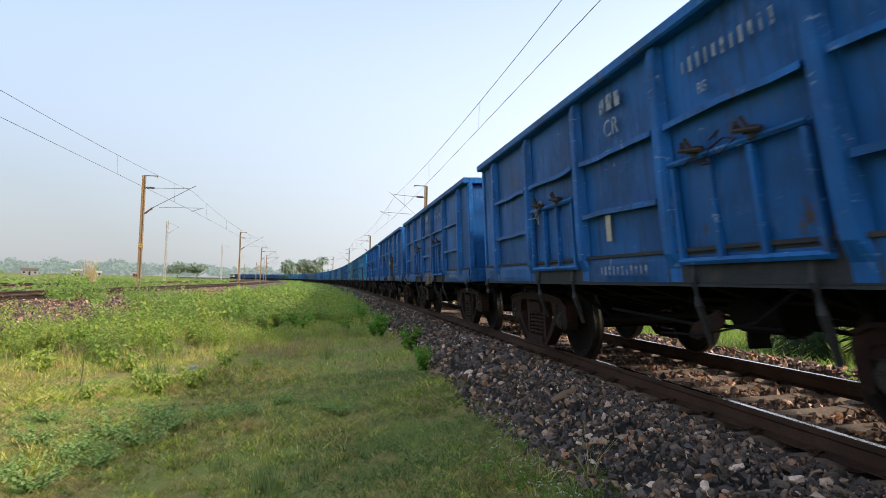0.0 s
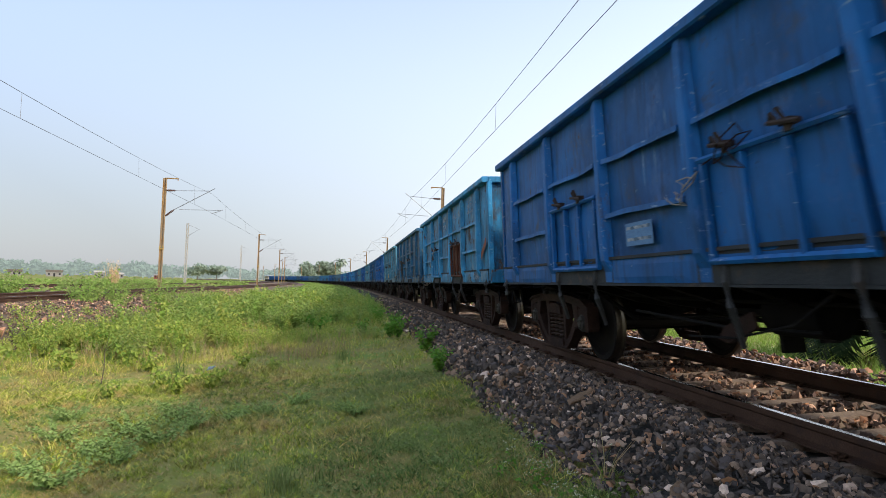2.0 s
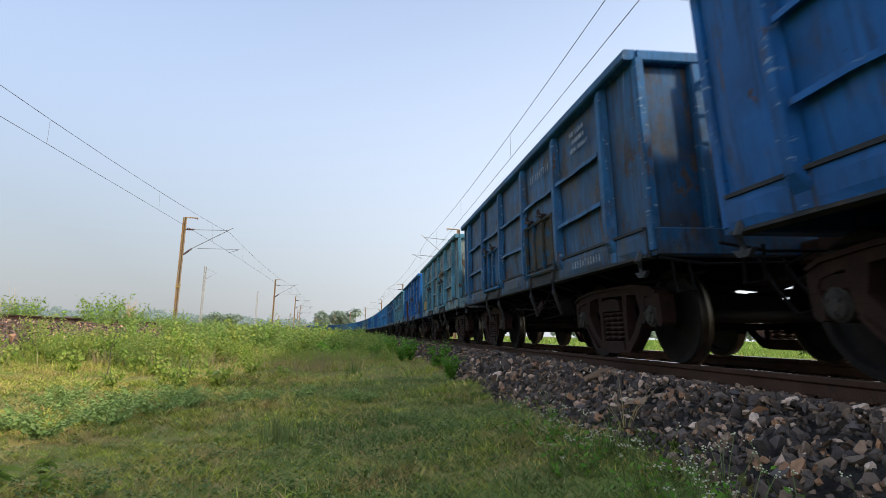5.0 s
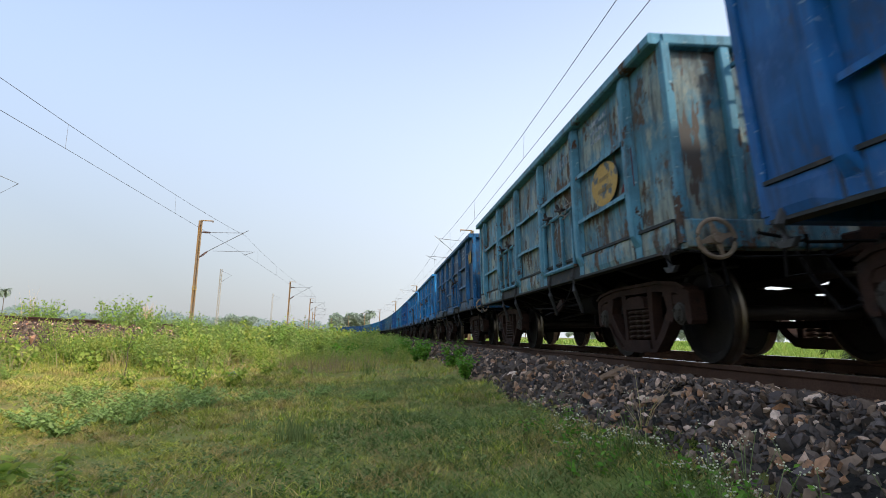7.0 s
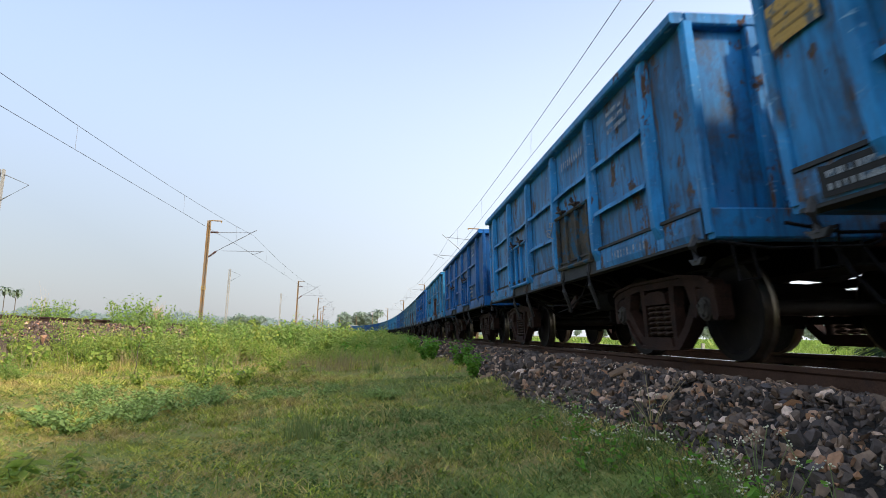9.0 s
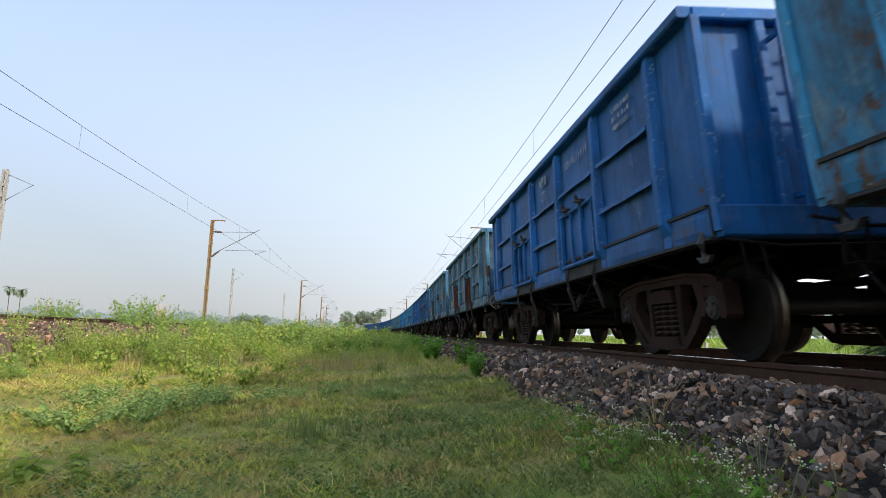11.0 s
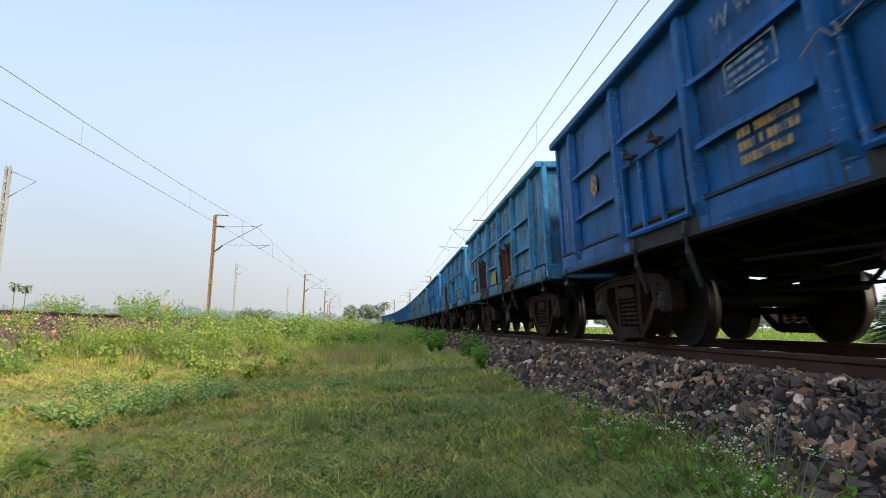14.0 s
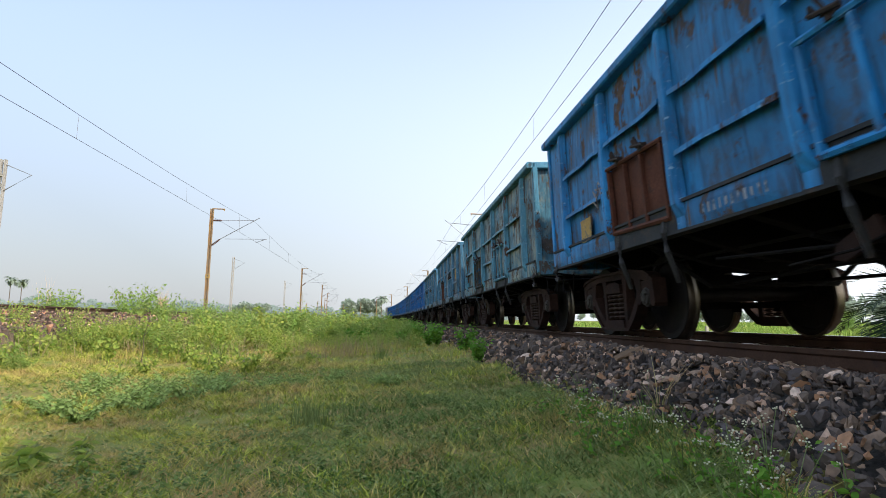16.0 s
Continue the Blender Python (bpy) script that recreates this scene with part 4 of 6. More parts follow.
def rusty_door(wagon, which, lift=0.0, skew=0.0, paint=None):
    """Turns the near door of one bay rust-brown; which is -1 for the leading one, 1 for the trailing one."""
    for o in wagon.children:
        if o.name.startswith("side_door") and o.location.x < 0 and o.location.y * which > 0:
            for q in (o, *o.children):
                if not q.name.startswith("hinge"):
                    q.material_slots[0].link = "OBJECT"
                    q.material_slots[0].material = paint or M_RUST_DOOR
            o.matrix_basis = pose(*o.location, skew, lift, 0)
            tagged(o, "grimy grey-brown flap door" if paint else "rusty brown flap door hanging ajar")


def hand_wheel(wagon):
    s = Shape()
    c = Vector((-1.12, -4.98, 1.12))
    s.tube([c + Vector((0.168 * math.cos(k * math.tau / 28), 0, 0.168 * math.sin(k * math.tau / 28))) for k in range(28)], 0.02, 7, True)
    for k in range(4):
        a = k * math.tau / 4 + 0.25
        d, e = Vector((math.cos(a), 0, math.sin(a))), Vector((-math.sin(a), 0, math.cos(a)))
        v = [c + d * 0.03 + e * 0.032, c + d * 0.03 - e * 0.032, c + d * 0.160 - e * 0.013, c + d * 0.160 + e * 0.013]
        s.add([(p.x, p.y - 0.008, p.z) for p in v] + [(p.x, p.y + 0.008, p.z) for p in v], [(0, 1, 2, 3), (7, 6, 5, 4), (0, 4, 5, 1), (1, 5, 6, 2), (2, 6, 7, 3), (3, 7, 4, 0)])
    s.lathe([(-0.04, 0.05), (0.20, 0.03)], 10, 1, c)
    part("hand_wheel", s, M_WHEELRIM, wagon, "pale brake hand wheel on the wagon end", smooth=40)


def wire_tangle(wagon, y, z, seed, material):
    """Loose wire twisted round a door catch."""
    rng = random.Random(seed)
    pts = [(-1.58 - 0.05 * rng.random(), y, z)]
    for k in range(16):
        p = pts[-1]
        pts.append((-1.58 + rng.uniform(-0.06, 0.02), y + 0.22 * math.sin(k * 0.9 + rng.random()) * rng.random() + 0.02 * k, z + 0.12 * math.cos(k * 1.3) * rng.random() - 0.012 * k))
    part("wire_loop", Shape().tube(pts, 0.006, 5), material, wagon, "loop of loose tie wire")


def build_details():
    w = wagons
    white, yellow = M_WHITE, M_YELLOW
    zones = {0: "CR", 1: "ECoR", 2: "SCR", 4: "SECR", 10: "SEC", 12: "SER", 13: "NCR", 17: "CR", 19: "ECR", 22: "ECR"}
    zone_meshes = {}
    for k in [q for q in range(0, 31) if q != 3]:
        # every wagon carries its painted number, here as plain bars
        mark(w[k], number_bars(1.1, 0.12), -1.67, 2.78, white, "row of white painted figures")
        if (k % 2 == 0 and k != 4) or k in (1, 19):
            mark(w[k], number_bars(0.95, 0.085), -3.3 if k % 3 else 0.0, 1.19, white, "small row of white figures on the sill", -1.532)
        if k in zones:
            t = zones[k]
            mark(w[k], words(t, 0.24), 0.0, 2.62, white, "white painted letters")
            mark(w[k], bars([(-0.16, 0, 0.1, 0.15), (0.0, 0.01, 0.12, 0.16), (0.17, 0, 0.1, 0.15)]), 0.0, 2.88, white, "white painted characters as bars")
        if k not in (4, 0) and k % 3 != 1:
            mark(w[k], text_rows(0.6, 3, 0.055, 0.11, k), -3.33, 2.80, white, "small rows of white lettering")
    mark(w[4], words("CC. 70.5 T\nTARE 21.1 T\nAREA 30.325", 0.13), -3.33, 2.83, white, "white painted load table")
    mark(w[4], words("BOXNHL", 0.15), -3.75, 1.19, white, "white painted wagon type", -1.532)
    mark(w[0], words("BS", 0.12), -1.4, 2.55, white, "small white letters")
    # yellow signs, patches and other paint
    for k, y, z, rx, rz in ((11, -3.35, 2.08, 0.40, 0.26), (19, -3.2, 2.10, 0.28, 0.26), (13, 3.2, 2.10, 0.26, 0.22), (21, 3.2, 2.1, 0.12, 0.14), (23, 3.0, 2.2, 0.30, 0.27), (26, -3.3, 2.1, 0.25, 0.22), (22, 3.3, 2.1, 0.22, 0.2)):
        mark(w[k], disc(rx, rz, k), y, z, yellow, "faded yellow painted disc")
        mark(w[k], text_rows(rx * 1.0, 2, 0.05, 0.13, k), y, z, M_FAINT, "faint brush writing as bars", -1.5335)
    for k, y, z, a, b in ((9, 3.4, 1.52, 0.9, 0.36), (22, 0.1, 1.5, 0.75, 0.34), (22, 3.3, 1.48, 0.5, 0.4), (13, 3.3, 1.5, 0.7, 0.3), (6, 0.1, 1.48, 0.8, 0.24), (6, 3.3, 1.5, 0.7, 0.36), (18, 3.3, 1.5, 0.6, 0.3), (19, 3.2, 1.5, 0.75, 0.36), (24, 3.2, 1.46, 0.4, 0.3), (29, 3.2, 1.5, 0.6, 0.3), (23, 4.45, 1.5, 0.34, 0.36), (19, 4.44, 2.12, 0.5, 0.2), (23, 3.1, 1.56, 0.52, 0.44), (22, 4.45, 2.35, 0.36, 0.42), (23, -3.1, 1.6, 0.55, 0.3)):
        mark(w[k], patch(a, b, k), y, z, yellow, "faded yellow paint patch")
    for k, y, z in ((12, -4.5, 2.55), (13, 4.45, 2.38)):
        mark(w[k], patch(0.5, 0.32, k), y, z, yellow, "yellow label panel")
        mark(w[k], text_rows(0.4, 3, 0.022, 0.07, k), y, z, M_FAINT, "thin faint lines of lettering", -1.5335)
    mark(w[12], words("PREMIUM\nFIT", 0.12), 0.2, 1.62, white, "small white painted words")
    mark(w[12], patch(0.07, 0.30, 4), -0.45, 2.12, M_CREAM, "long cream scrape in the paint")
    mark(w[10], patch(0.5, 0.56, 2), -4.48, 1.56, M_INK, "black tarred patch")
    arc = Shape().tube([(0.085 * math.cos(q * 0.16 + 0.9), 0.105 * math.sin(q * 0.16 + 0.9), 0.0) for q in range(28)], 0.014, 4)
    mark(w[10], arc, -4.48, 1.64, white, "white painted open ring", -1.525)
    mark(w[10], bars([(0.03 + 0.05 * q, 0, 0.03, 0.07) for q in range(5)]), -4.48, 1.44, white, "short row of white bars", -1.525)
    for k in (10, 2, 7, 15, 20, 28):
        mark(w[k], text_rows(0.6, 3, 0.055, 0.12, k + 40), -2.95, 1.58, white, "small rows of white lettering")
    mark(w[13], patch(0.7, 0.2, 5), 4.2, 1.19, M_INK, "black painted panel on the sill", -1.532)
    mark(w[13], text_rows(0.55, 2, 0.04, 0.08, 3), 4.2, 1.19, white, "rows of white lettering", -1.5345)
    mark(w[20], words("SWR", 0.21), -4.45, 2.62, white, "white painted letters")
    mark(w[20], bars([(-0.15, 0, 0.09, 0.15), (0.0, 0.01, 0.1, 0.16), (0.15, 0, 0.09, 0.15)]), -4.45, 2.86, white, "white painted characters as bars")
    mark(w[20], text_rows(0.34, 1, 0.10, 0.1, 6), -4.45, 1.55, white, "short row of white lettering")
    mark(w[4], words("SECR", 0.17), 3.3, 1.195, white, "white painted letters on the sill", -1.532)
    mark(w[4], words("09-25", 0.15), 3.2, 2.85, white, "white painted date")
    mark(w[21], words("W W", 0.26), 0.0, 2.70, white, "white painted letters")
    mark(w[21], bars([(0, 0.12, 0.66, 0.018), (0, -0.12, 0.66, 0.018), (-0.325, 0, 0.018, 0.24), (0.325, 0, 0.018, 0.24)]), -0.1, 2.2, white, "thin white painted frame")
    mark(w[21], text_rows(0.55, 3, 0.035, 0.07, 8), -0.1, 2.2, white, "small rows of white lettering")
    mark(w[21], text_rows(0.8, 3, 0.07, 0.105, 9), -0.2, 1.6, yellow, "rows of yellow lettering")
    for k in (3, 20):
        part("marking", Shape().box(-1.3, -0.95, -4.826, -4.822, 2.02, 2.07).box(-1.28, -0.98, -4.826, -4.822, 1.92, 1.97), white, w[k], "white lettering rows on the wagon end")
    mark(w[3], bars([(0, 0.0, 0.52, 0.22)]), 0.1, 1.55, M_PALEBLUE, "white stencilled panel")
    mark(w[3], bars([(0, 0.06, 0.46, 0.03), (0, -0.05, 0.46, 0.03)]), 0.1, 1.55, white, "rows of white lettering", -1.5335)
    mark(w[0], bars([(0, 0, 0.10, 0.26)]), 0.2, 1.62, M_CREAM, "cream paper label on the side")
    stripe = Shape().prism([(-0.26, -0.06), (-0.24, -0.20), (0.24, 0.12), (0.22, 0.24)], 2, -0.001, 0.001)
    mark(w[4], stripe, -4.5, 1.75, M_REDOXIDE, "brown-red brush stroke")
    part("marking", Shape().box(-1.6065, -1.6045, -4.23, -4.11, 1.45, 1.8), M_REDOXIDE, w[4], "brown-red brush stroke")
    flag = Shape().prism([(0.0, -0.2), (0.34, -0.2), (0.34, 0.22)], 2, -0.003, 0.003)
    mark(w[11], flag, -3.78, 2.05, M_REDCLOTH, "dark red cloth wedged behind the stake", -1.53)
    for k, sides in ((4, (-1,)), (10, (1,)), (23, (1,)), (18, (-1, 1)), (22, (-1, 1)), (24, (1,)), (7, ()), (26, (1,)), (16, (-1,))):
        for sd in sides:
            rusty_door(w[k], sd, {5: -4.0, 22: -3.0, 24: -2.0}.get(k, -0.5), {5: 4.5, 22: 3.0 * sd, 24: 2.0}.get(k, 0.8))
    rusty_door(w[5], 1, -4.0, 3.6, M_GREYDOOR)
    for k in (2, 8, 14, 19, 25):
        rusty_door(w[k], 1 if k % 2 else -1, -0.5, 0.6, M_GREYDOOR)
    for k in (2, 5, 11, 12, 13, 18, 24, 7, 27):
        hand_wheel(w[k])
    for i, (k, y, z) in enumerate(((0, -1.6, 2.1), (0, 1.8, 2.08), (2, -1.3, 2.0), (3, -1.5, 2.12), (3, -0.9, 1.9), (4, 1.5, 2.1), (10, -4.2, 2.6), (11, -2.3, 2.1), (14, -0.9, 2.0), (13, -1.6, 2.1), (19, -4.2, 2.6), (24, 2.4, 1.9), (22, -2.4, 2.1), (21, -1.2, 2.1), (1, 1.7, 2.1), (12, -1.4, 2.1))):
        wire_tangle(w[k], y, z, i, M_WIREBRIGHT if i % 3 else M_CAST)
    # sacking and straw rags caught on the doors
    for k, y, z, s in ((1, -0.95, 1.14, 0.34), (2, -1.6, 1.18, 0.18), (22, -2.55, 1.25, 0.2), (19, 2.3, 1.6, 0.2), (9, -2.4, 2.3, 0.2)):
        rng, sh = random.Random(k), Shape()
        for q in range(110):
            a = Vector((-1.58 - rng.random() * 0.10, y + rng.gauss(0, s * 0.42), z + rng.gauss(0, s * 0.16)))
            d = Vector((rng.uniform(-0.06, 0.02), rng.gauss(0, s * 0.55), rng.uniform(-0.75, 0.1) * s))
            mid, e = a + d * 0.5 + Vector((-0.02, 0, 0.05 * s)), rng.uniform(0.006, 0.016)
            up = Vector((0, 0.3, 1.0)).normalized() * e
            sh.add([a - up, a + up, mid + up, mid - up, a + d], [(0, 1, 2, 3), (3, 2, 4)])
        part("rag", sh, M_SACK, w[k], "torn straw-coloured sacking caught on the door")


def build_brake_van():
    """Cream van with an open veranda at each end and a curved roof."""
    th = thing("brake_van", "cream-white brake van with a rounded roof at the train's tail", "brake van", group="vehicles of the goods train")
    part("underframe", Shape().box(-1.4, 1.4, -4.7, 4.7, 1.0, 1.25, 0.02), M_UNDER, th)
    part("body", Shape().box(-1.42, 1.42, -3.2, 3.2, 1.25, 3.3, 0.03), M_CREAM, th)
    part("roof", Shape().prism([(-1.55, 3.3), (-1.3, 3.52), (-0.6, 3.68), (0.6, 3.68), (1.3, 3.52), (1.55, 3.3)], 1, -4.75, 4.75), M_ZINC, th, "pale curved roof")
    for y in (-1.8, 0.0, 1.8):
        part("window", Shape().box(-1.432, -1.418, y - 0.35, y + 0.35, 2.2, 2.85), M_INK, th, "dark window opening")
    for e in (-1, 1):
        for x in (-1.38, 1.38):
            part("veranda_post", Shape().box(x - 0.04, x + 0.04, e * 4.65 - 0.04, e * 4.65 + 0.04, 1.25, 3.3), M_CREAM, th)
        part("veranda_panel", Shape().box(-1.4, 1.4, e * 4.68 - 0.02, e * 4.68 + 0.02, 1.25, 2.15), M_CREAM, th)
        build_bogie(M_CAST, th, e * 3.0)
    return th


wagons = build_train()
M_INK = plain("dark_brush_paint", (0.010, 0.011, 0.013), (0.020, 0.019, 0.018), 8, 0.9)
M_FAINT = plain("faint_brush_paint", (0.22, 0.15, 0.05), (0.30, 0.20, 0.07), 8, 0.8)
M_REDOXIDE = plain("red_oxide_paint", (0.22, 0.06, 0.03), (0.28, 0.09, 0.05), 6, 0.8)
M_REDCLOTH = plain("dark_red_cloth", (0.10, 0.012, 0.014), (0.15, 0.02, 0.02), 9, 0.95)
M_PALEBLUE = plain("pale_blue_paint", (0.10, 0.22, 0.42), (0.14, 0.28, 0.46), 9, 0.8)
M_WHEELRIM = plain("chalky_brown_paint", (0.20, 0.145, 0.095), (0.30, 0.225, 0.155), 8, 0.7)
M_WIREBRIGHT = plain("pale_tie_wire", (0.30, 0.26, 0.22), (0.42, 0.38, 0.33), 9, 0.5, 0.5)
M_SACK = plain("torn_sacking", (0.22, 0.17, 0.11), (0.38, 0.30, 0.20), 5, 0.95, 0, 0.8, 40, 0.02)
wagons[37] = build_brake_van()
build_details()


def fit_size(train):
    """Brings the wagon bodies to their full width, length and height; bogies keep theirs and move along."""
    sx, sy, sz = STRETCH
    grow, done = Matrix.Translation((0, 0, 0.15 * (1 - sz))) @ Matrix.Diagonal((sx, sy, sz, 1)), set()

    def grow_mesh(ob, m):
        if ob.data.name not in done:
            done.add(ob.data.name)
            ob.data.transform(m)

    for wagon in train:
        for ob in wagon.children:
            if ob.name.startswith("bogie"):
                ob.location.y = -3.22 if ob.location.y < 0 else 3.68
            elif ob.name.startswith("hand_wheel"):
                ob.location = (-0.24, -4.98 * (sy - 1), -0.02)
            elif ob.name.startswith("marking"):
                ob.location = grow @ ob.location
            else:
                at_origin = ob.location.length < 1e-6
                grow_mesh(ob, grow if at_origin else Matrix.Diagonal((sx, sy, sz, 1)))
                for sub in ob.children:
                    grow_mesh(sub, Matrix.Diagonal((sx, sy, sz, 1)))
                if not at_origin:
                    ob.location = grow @ ob.location


fit_size([w for k, w in wagons.items() if k != 37])


# ---- crushed stone ----
def stone_mat(name, source, warm=0.0):
    """Greys and browns, one tone for each stone."""
    m, n, l, b = node_mat(name)
    if source == "object":
        rnd = n.new("ShaderNodeObjectInfo").outputs["Random"]
    else:
        rnd = n.new("ShaderNodeNewGeometry").outputs["Random Per Island"]
    cr = n.new("ShaderNodeValToRGB")
    tones = [(0.0, (0.034, 0.033, 0.034)), (0.17, (0.120, 0.112, 0.104)), (0.33, (0.052, 0.052, 0.055)), (0.49, (0.185, 0.165, 0.145)), (0.60, (0.088, 0.094, 0.106)), (0.71, (0.115, 0.086, 0.060)), (0.83, (0.30, 0.255, 0.205)), (0.92, (0.33, 0.20, 0.115)), (1.0, (0.66, 0.60, 0.53))]
    while len(cr.color_ramp.elements) < len(tones):
        cr.color_ramp.elements.new(0.5)
    for e, (p, c) in zip(cr.color_ramp.elements, tones):
        e.position, e.color = p, (c[0] * (1 + warm), c[1] * 0.95 * (1 + warm * 0.45), c[2] * 0.88 * (1 + warm * 0.25), 1)
    l.new(rnd, cr.inputs[0])
    vec = coords(n, l, False)
    fine = noise_of(n, l, 45, 5, vec)
    c = mixc(n, l, ramp(n, l, fine, 0.35, 0.8), cr.outputs[0], mixc(n, l, 0.5, cr.outputs[0], (0.03, 0.028, 0.025)))
    l.new(c, b.inputs["Base Color"])
    b.inputs["Roughness"].default_value, b.inputs["Specular IOR Level"].default_value = 0.85, 0.12
    bump_of(n, l, fine, b, 0.5, 0.006)
    return m


def stone_kinds(count, points):
    kinds = []
    for _ in range(count):
        bm = bmesh.new()
        ext = (random.uniform(0.9, 1.5), random.uniform(0.6, 1.0), random.uniform(0.38, 0.75))
        for _ in range(points):
            d = Vector((random.gauss(0, 1), random.gauss(0, 1), random.gauss(0, 1))).normalized()
            bm.verts.new((d.x * ext[0] * 0.5, d.y * ext[1] * 0.5, d.z * ext[2] * 0.5))
        hull = bmesh.ops.convex_hull(bm, input=bm.verts[:])
        bmesh.ops.delete(bm, geom=[g for g in hull["geom_interior"] if isinstance(g, bmesh.types.BMVert)], context="VERTS")
        bmesh.ops.triangulate(bm, faces=bm.faces[:])
        bm.verts.index_update()
        kinds.append((np.array([v.co[:] for v in bm.verts]), np.array([[v.index for v in f.verts] for f in bm.faces])))
        bm.free()
    return kinds


def turn_of(rng, n):
    """n random turns as matrices."""
    q = rng.normal(size=(n, 4))
    q /= np.linalg.norm(q, axis=1)[:, None]
    w, x, y, z = q.T
    return np.stack([1 - 2 * (y * y + z * z), 2 * (x * y - z * w), 2 * (x * z + y * w), 2 * (x * y + z * w), 1 - 2 * (x * x + z * z), 2 * (y * z - x * w), 2 * (x * z - y * w), 2 * (y * z + x * w), 1 - 2 * (x * x + y * y)], -1).reshape(n, 3, 3)


def scatter(kinds, pos, size, rng, turns=None):
    """Copies of the kinds at many places, as one array of vertices and one of triangles."""
    vs, fs, base = [], [], 0
    which = rng.integers(0, len(kinds), len(pos))
    if turns is None:
        turns = turn_of(rng, len(pos))
    for k, (v, f) in enumerate(kinds):
        i = np.nonzero(which == k)[0]
        if not len(i):
            continue
        p = np.einsum("nij,vj->nvi", turns[i], v) * size[i][:, None, None] + pos[i][:, None, :]
        vs.append(p.reshape(-1, 3))
        fs.append((f[None] + (np.arange(len(i)) * len(v))[:, None, None] + base).reshape(-1, f.shape[1]))
        base += len(i) * len(v)
    return np.concatenate(vs), np.concatenate(fs)


def line_points(u, w, z, cant):
    x, y, a = on_line(u)
    z2 = z + (w + 0.87) * cant
    return np.stack([x + w * np.cos(a), y + w * np.sin(a), z2], -1)


SHOULDER_W = [-2.95, -2.70, -2.45, -1.95, -1.5, -1.1, -0.95, 0.95, 1.1, 1.6, 2.1, 2.7, 3.3]
SHOULDER_Z = [-0.56, -0.42, -0.26, -0.055, -0.10, -0.205, -0.20, -0.20, -0.17, -0.12, -0.14, -0.42, -0.62]


def build_stones():
    rng = np.random.default_rng(11)
    m_piece, m_rest = stone_mat("ballast_stone", "object", 0.26), stone_mat("ballast_stones_rest", "island", 0.26)
    fine, rough = stone_kinds(10, 10), stone_kinds(8, 7)
    meshes = []
    for v, f in fine:
        me = cloud_mesh("stone", v, f, m_piece)
        meshes.append(me)
    pos, size, inner = [], [], []
    for u0, u1, w0, w1, pitch in ((1.0, 7, -2.85, -1.0, 0.037), (7, 16, -2.85, -1.0, 0.068), (16, 45, -2.8, -1.0, 0.14), (-9, 1.0, -2.85, -1.0, 0.085), (-9, 2.5, -0.72, 0.72, 0.085), (-9, 3, 1.0, 3.2, 0.14), (2.5, 16, -0.72, 0.72, 0.06), (3, 20, 1.0, 3.2, 0.095), (20, 45, 1.0, 3.2, 0.2)):
        n = int((u1 - u0) * (w1 - w0) / pitch ** 2)
        u, w = rng.uniform(u0, u1, n), rng.uniform(w0, w1, n)
        s = np.clip(rng.lognormal(math.log(pitch * (1.25 if w0 == -0.72 else 1.2)), 0.42, n), 0.022, 0.125 if u0 == 1.0 else 0.15)
        keep = rng.uniform(size=n) < np.clip((w + 2.95) / 0.28, 0.1, 1)
        if w0 == -0.72:
            # the sleepers lie open between the rails
            keep &= (np.abs((u - SLEEPER_START) / SLEEPER_STEP - np.round((u - SLEEPER_START) / SLEEPER_STEP)) > 0.17) | (rng.uniform(size=n) < 0.05)
        u, w, s = u[keep], w[keep], s[keep]
        z = np.interp(w, SHOULDER_W, SHOULDER_Z) + rng.uniform(-0.01, 0.022, len(u))
        z = np.where(np.abs(np.abs(w) - 0.874) < 0.16, -0.3, z) - np.where(np.abs(w) < 0.75, 0.005, 0.0)
        pos.append(line_points(u, w, z, CANT))
        size.append(s)
        inner.append(w > -0.8)
    pos, size, inner = np.concatenate(pos), np.concatenate(size), np.concatenate(inner)
    turns = turn_of(rng, len(pos))
    nearest = np.argsort(np.hypot(pos[:, 0] + 1.95, (pos[:, 1] - 3.4) * 0.8) - size * 2.0)[:300]
    for i in nearest:
        m = Matrix(turns[i].tolist()).to_4x4()
        m.translation = pos[i]
        part("stone", random.choice(meshes), None, bed_main, at=m @ Matrix.Scale(float(size[i]), 4))
    rest = np.setdiff1d(np.arange(len(pos)), nearest)
    close = rest[pos[rest, 1] < 14]
    far = rest[pos[rest, 1] >= 14]
    m_red = stone_mat("reddish_stones_between_rails", "island", 0.85)
    for idx, kinds, m_rest in ((close[~inner[close]], fine, m_rest), (far[~inner[far]], rough, m_rest), (rest[inner[rest]], rough, m_red)):
        v, f = scatter(kinds, pos[idx], size[idx], rng, turns[idx])
        tagged(part("loose_stones", cloud_mesh("loose_stones", v, f, m_rest), None, bed_main), kind="stuff")
    m_warm = stone_mat("brown_ballast_stones", "island", 0.75)
    for bed, wc, zc, u1, pitch in ((bed_left, W_LEFT, Z_LEFT, 50, 0.085), (bed_third, W_THIRD, Z_THIRD, 70, 0.2)):
        n = int((u1 - 8) * 3.2 / pitch ** 2)
        u, w = rng.uniform(8, u1, n), rng.uniform(0.95, 3.4, n)
        z = np.interp(w, [0.95, 2.0, 3.35], [-0.19, -0.17, -0.50]) + rng.uniform(-0.01, 0.03, n)
        v, f = scatter(rough, line_points(u, wc + w, zc + z, 0.0), np.clip(rng.lognormal(math.log(pitch * 0.95), 0.3, n), 0.04, 0.3), rng)
        tagged(part("loose_stones", cloud_mesh("loose_stones", v, f, m_warm), None, bed), kind="stuff")
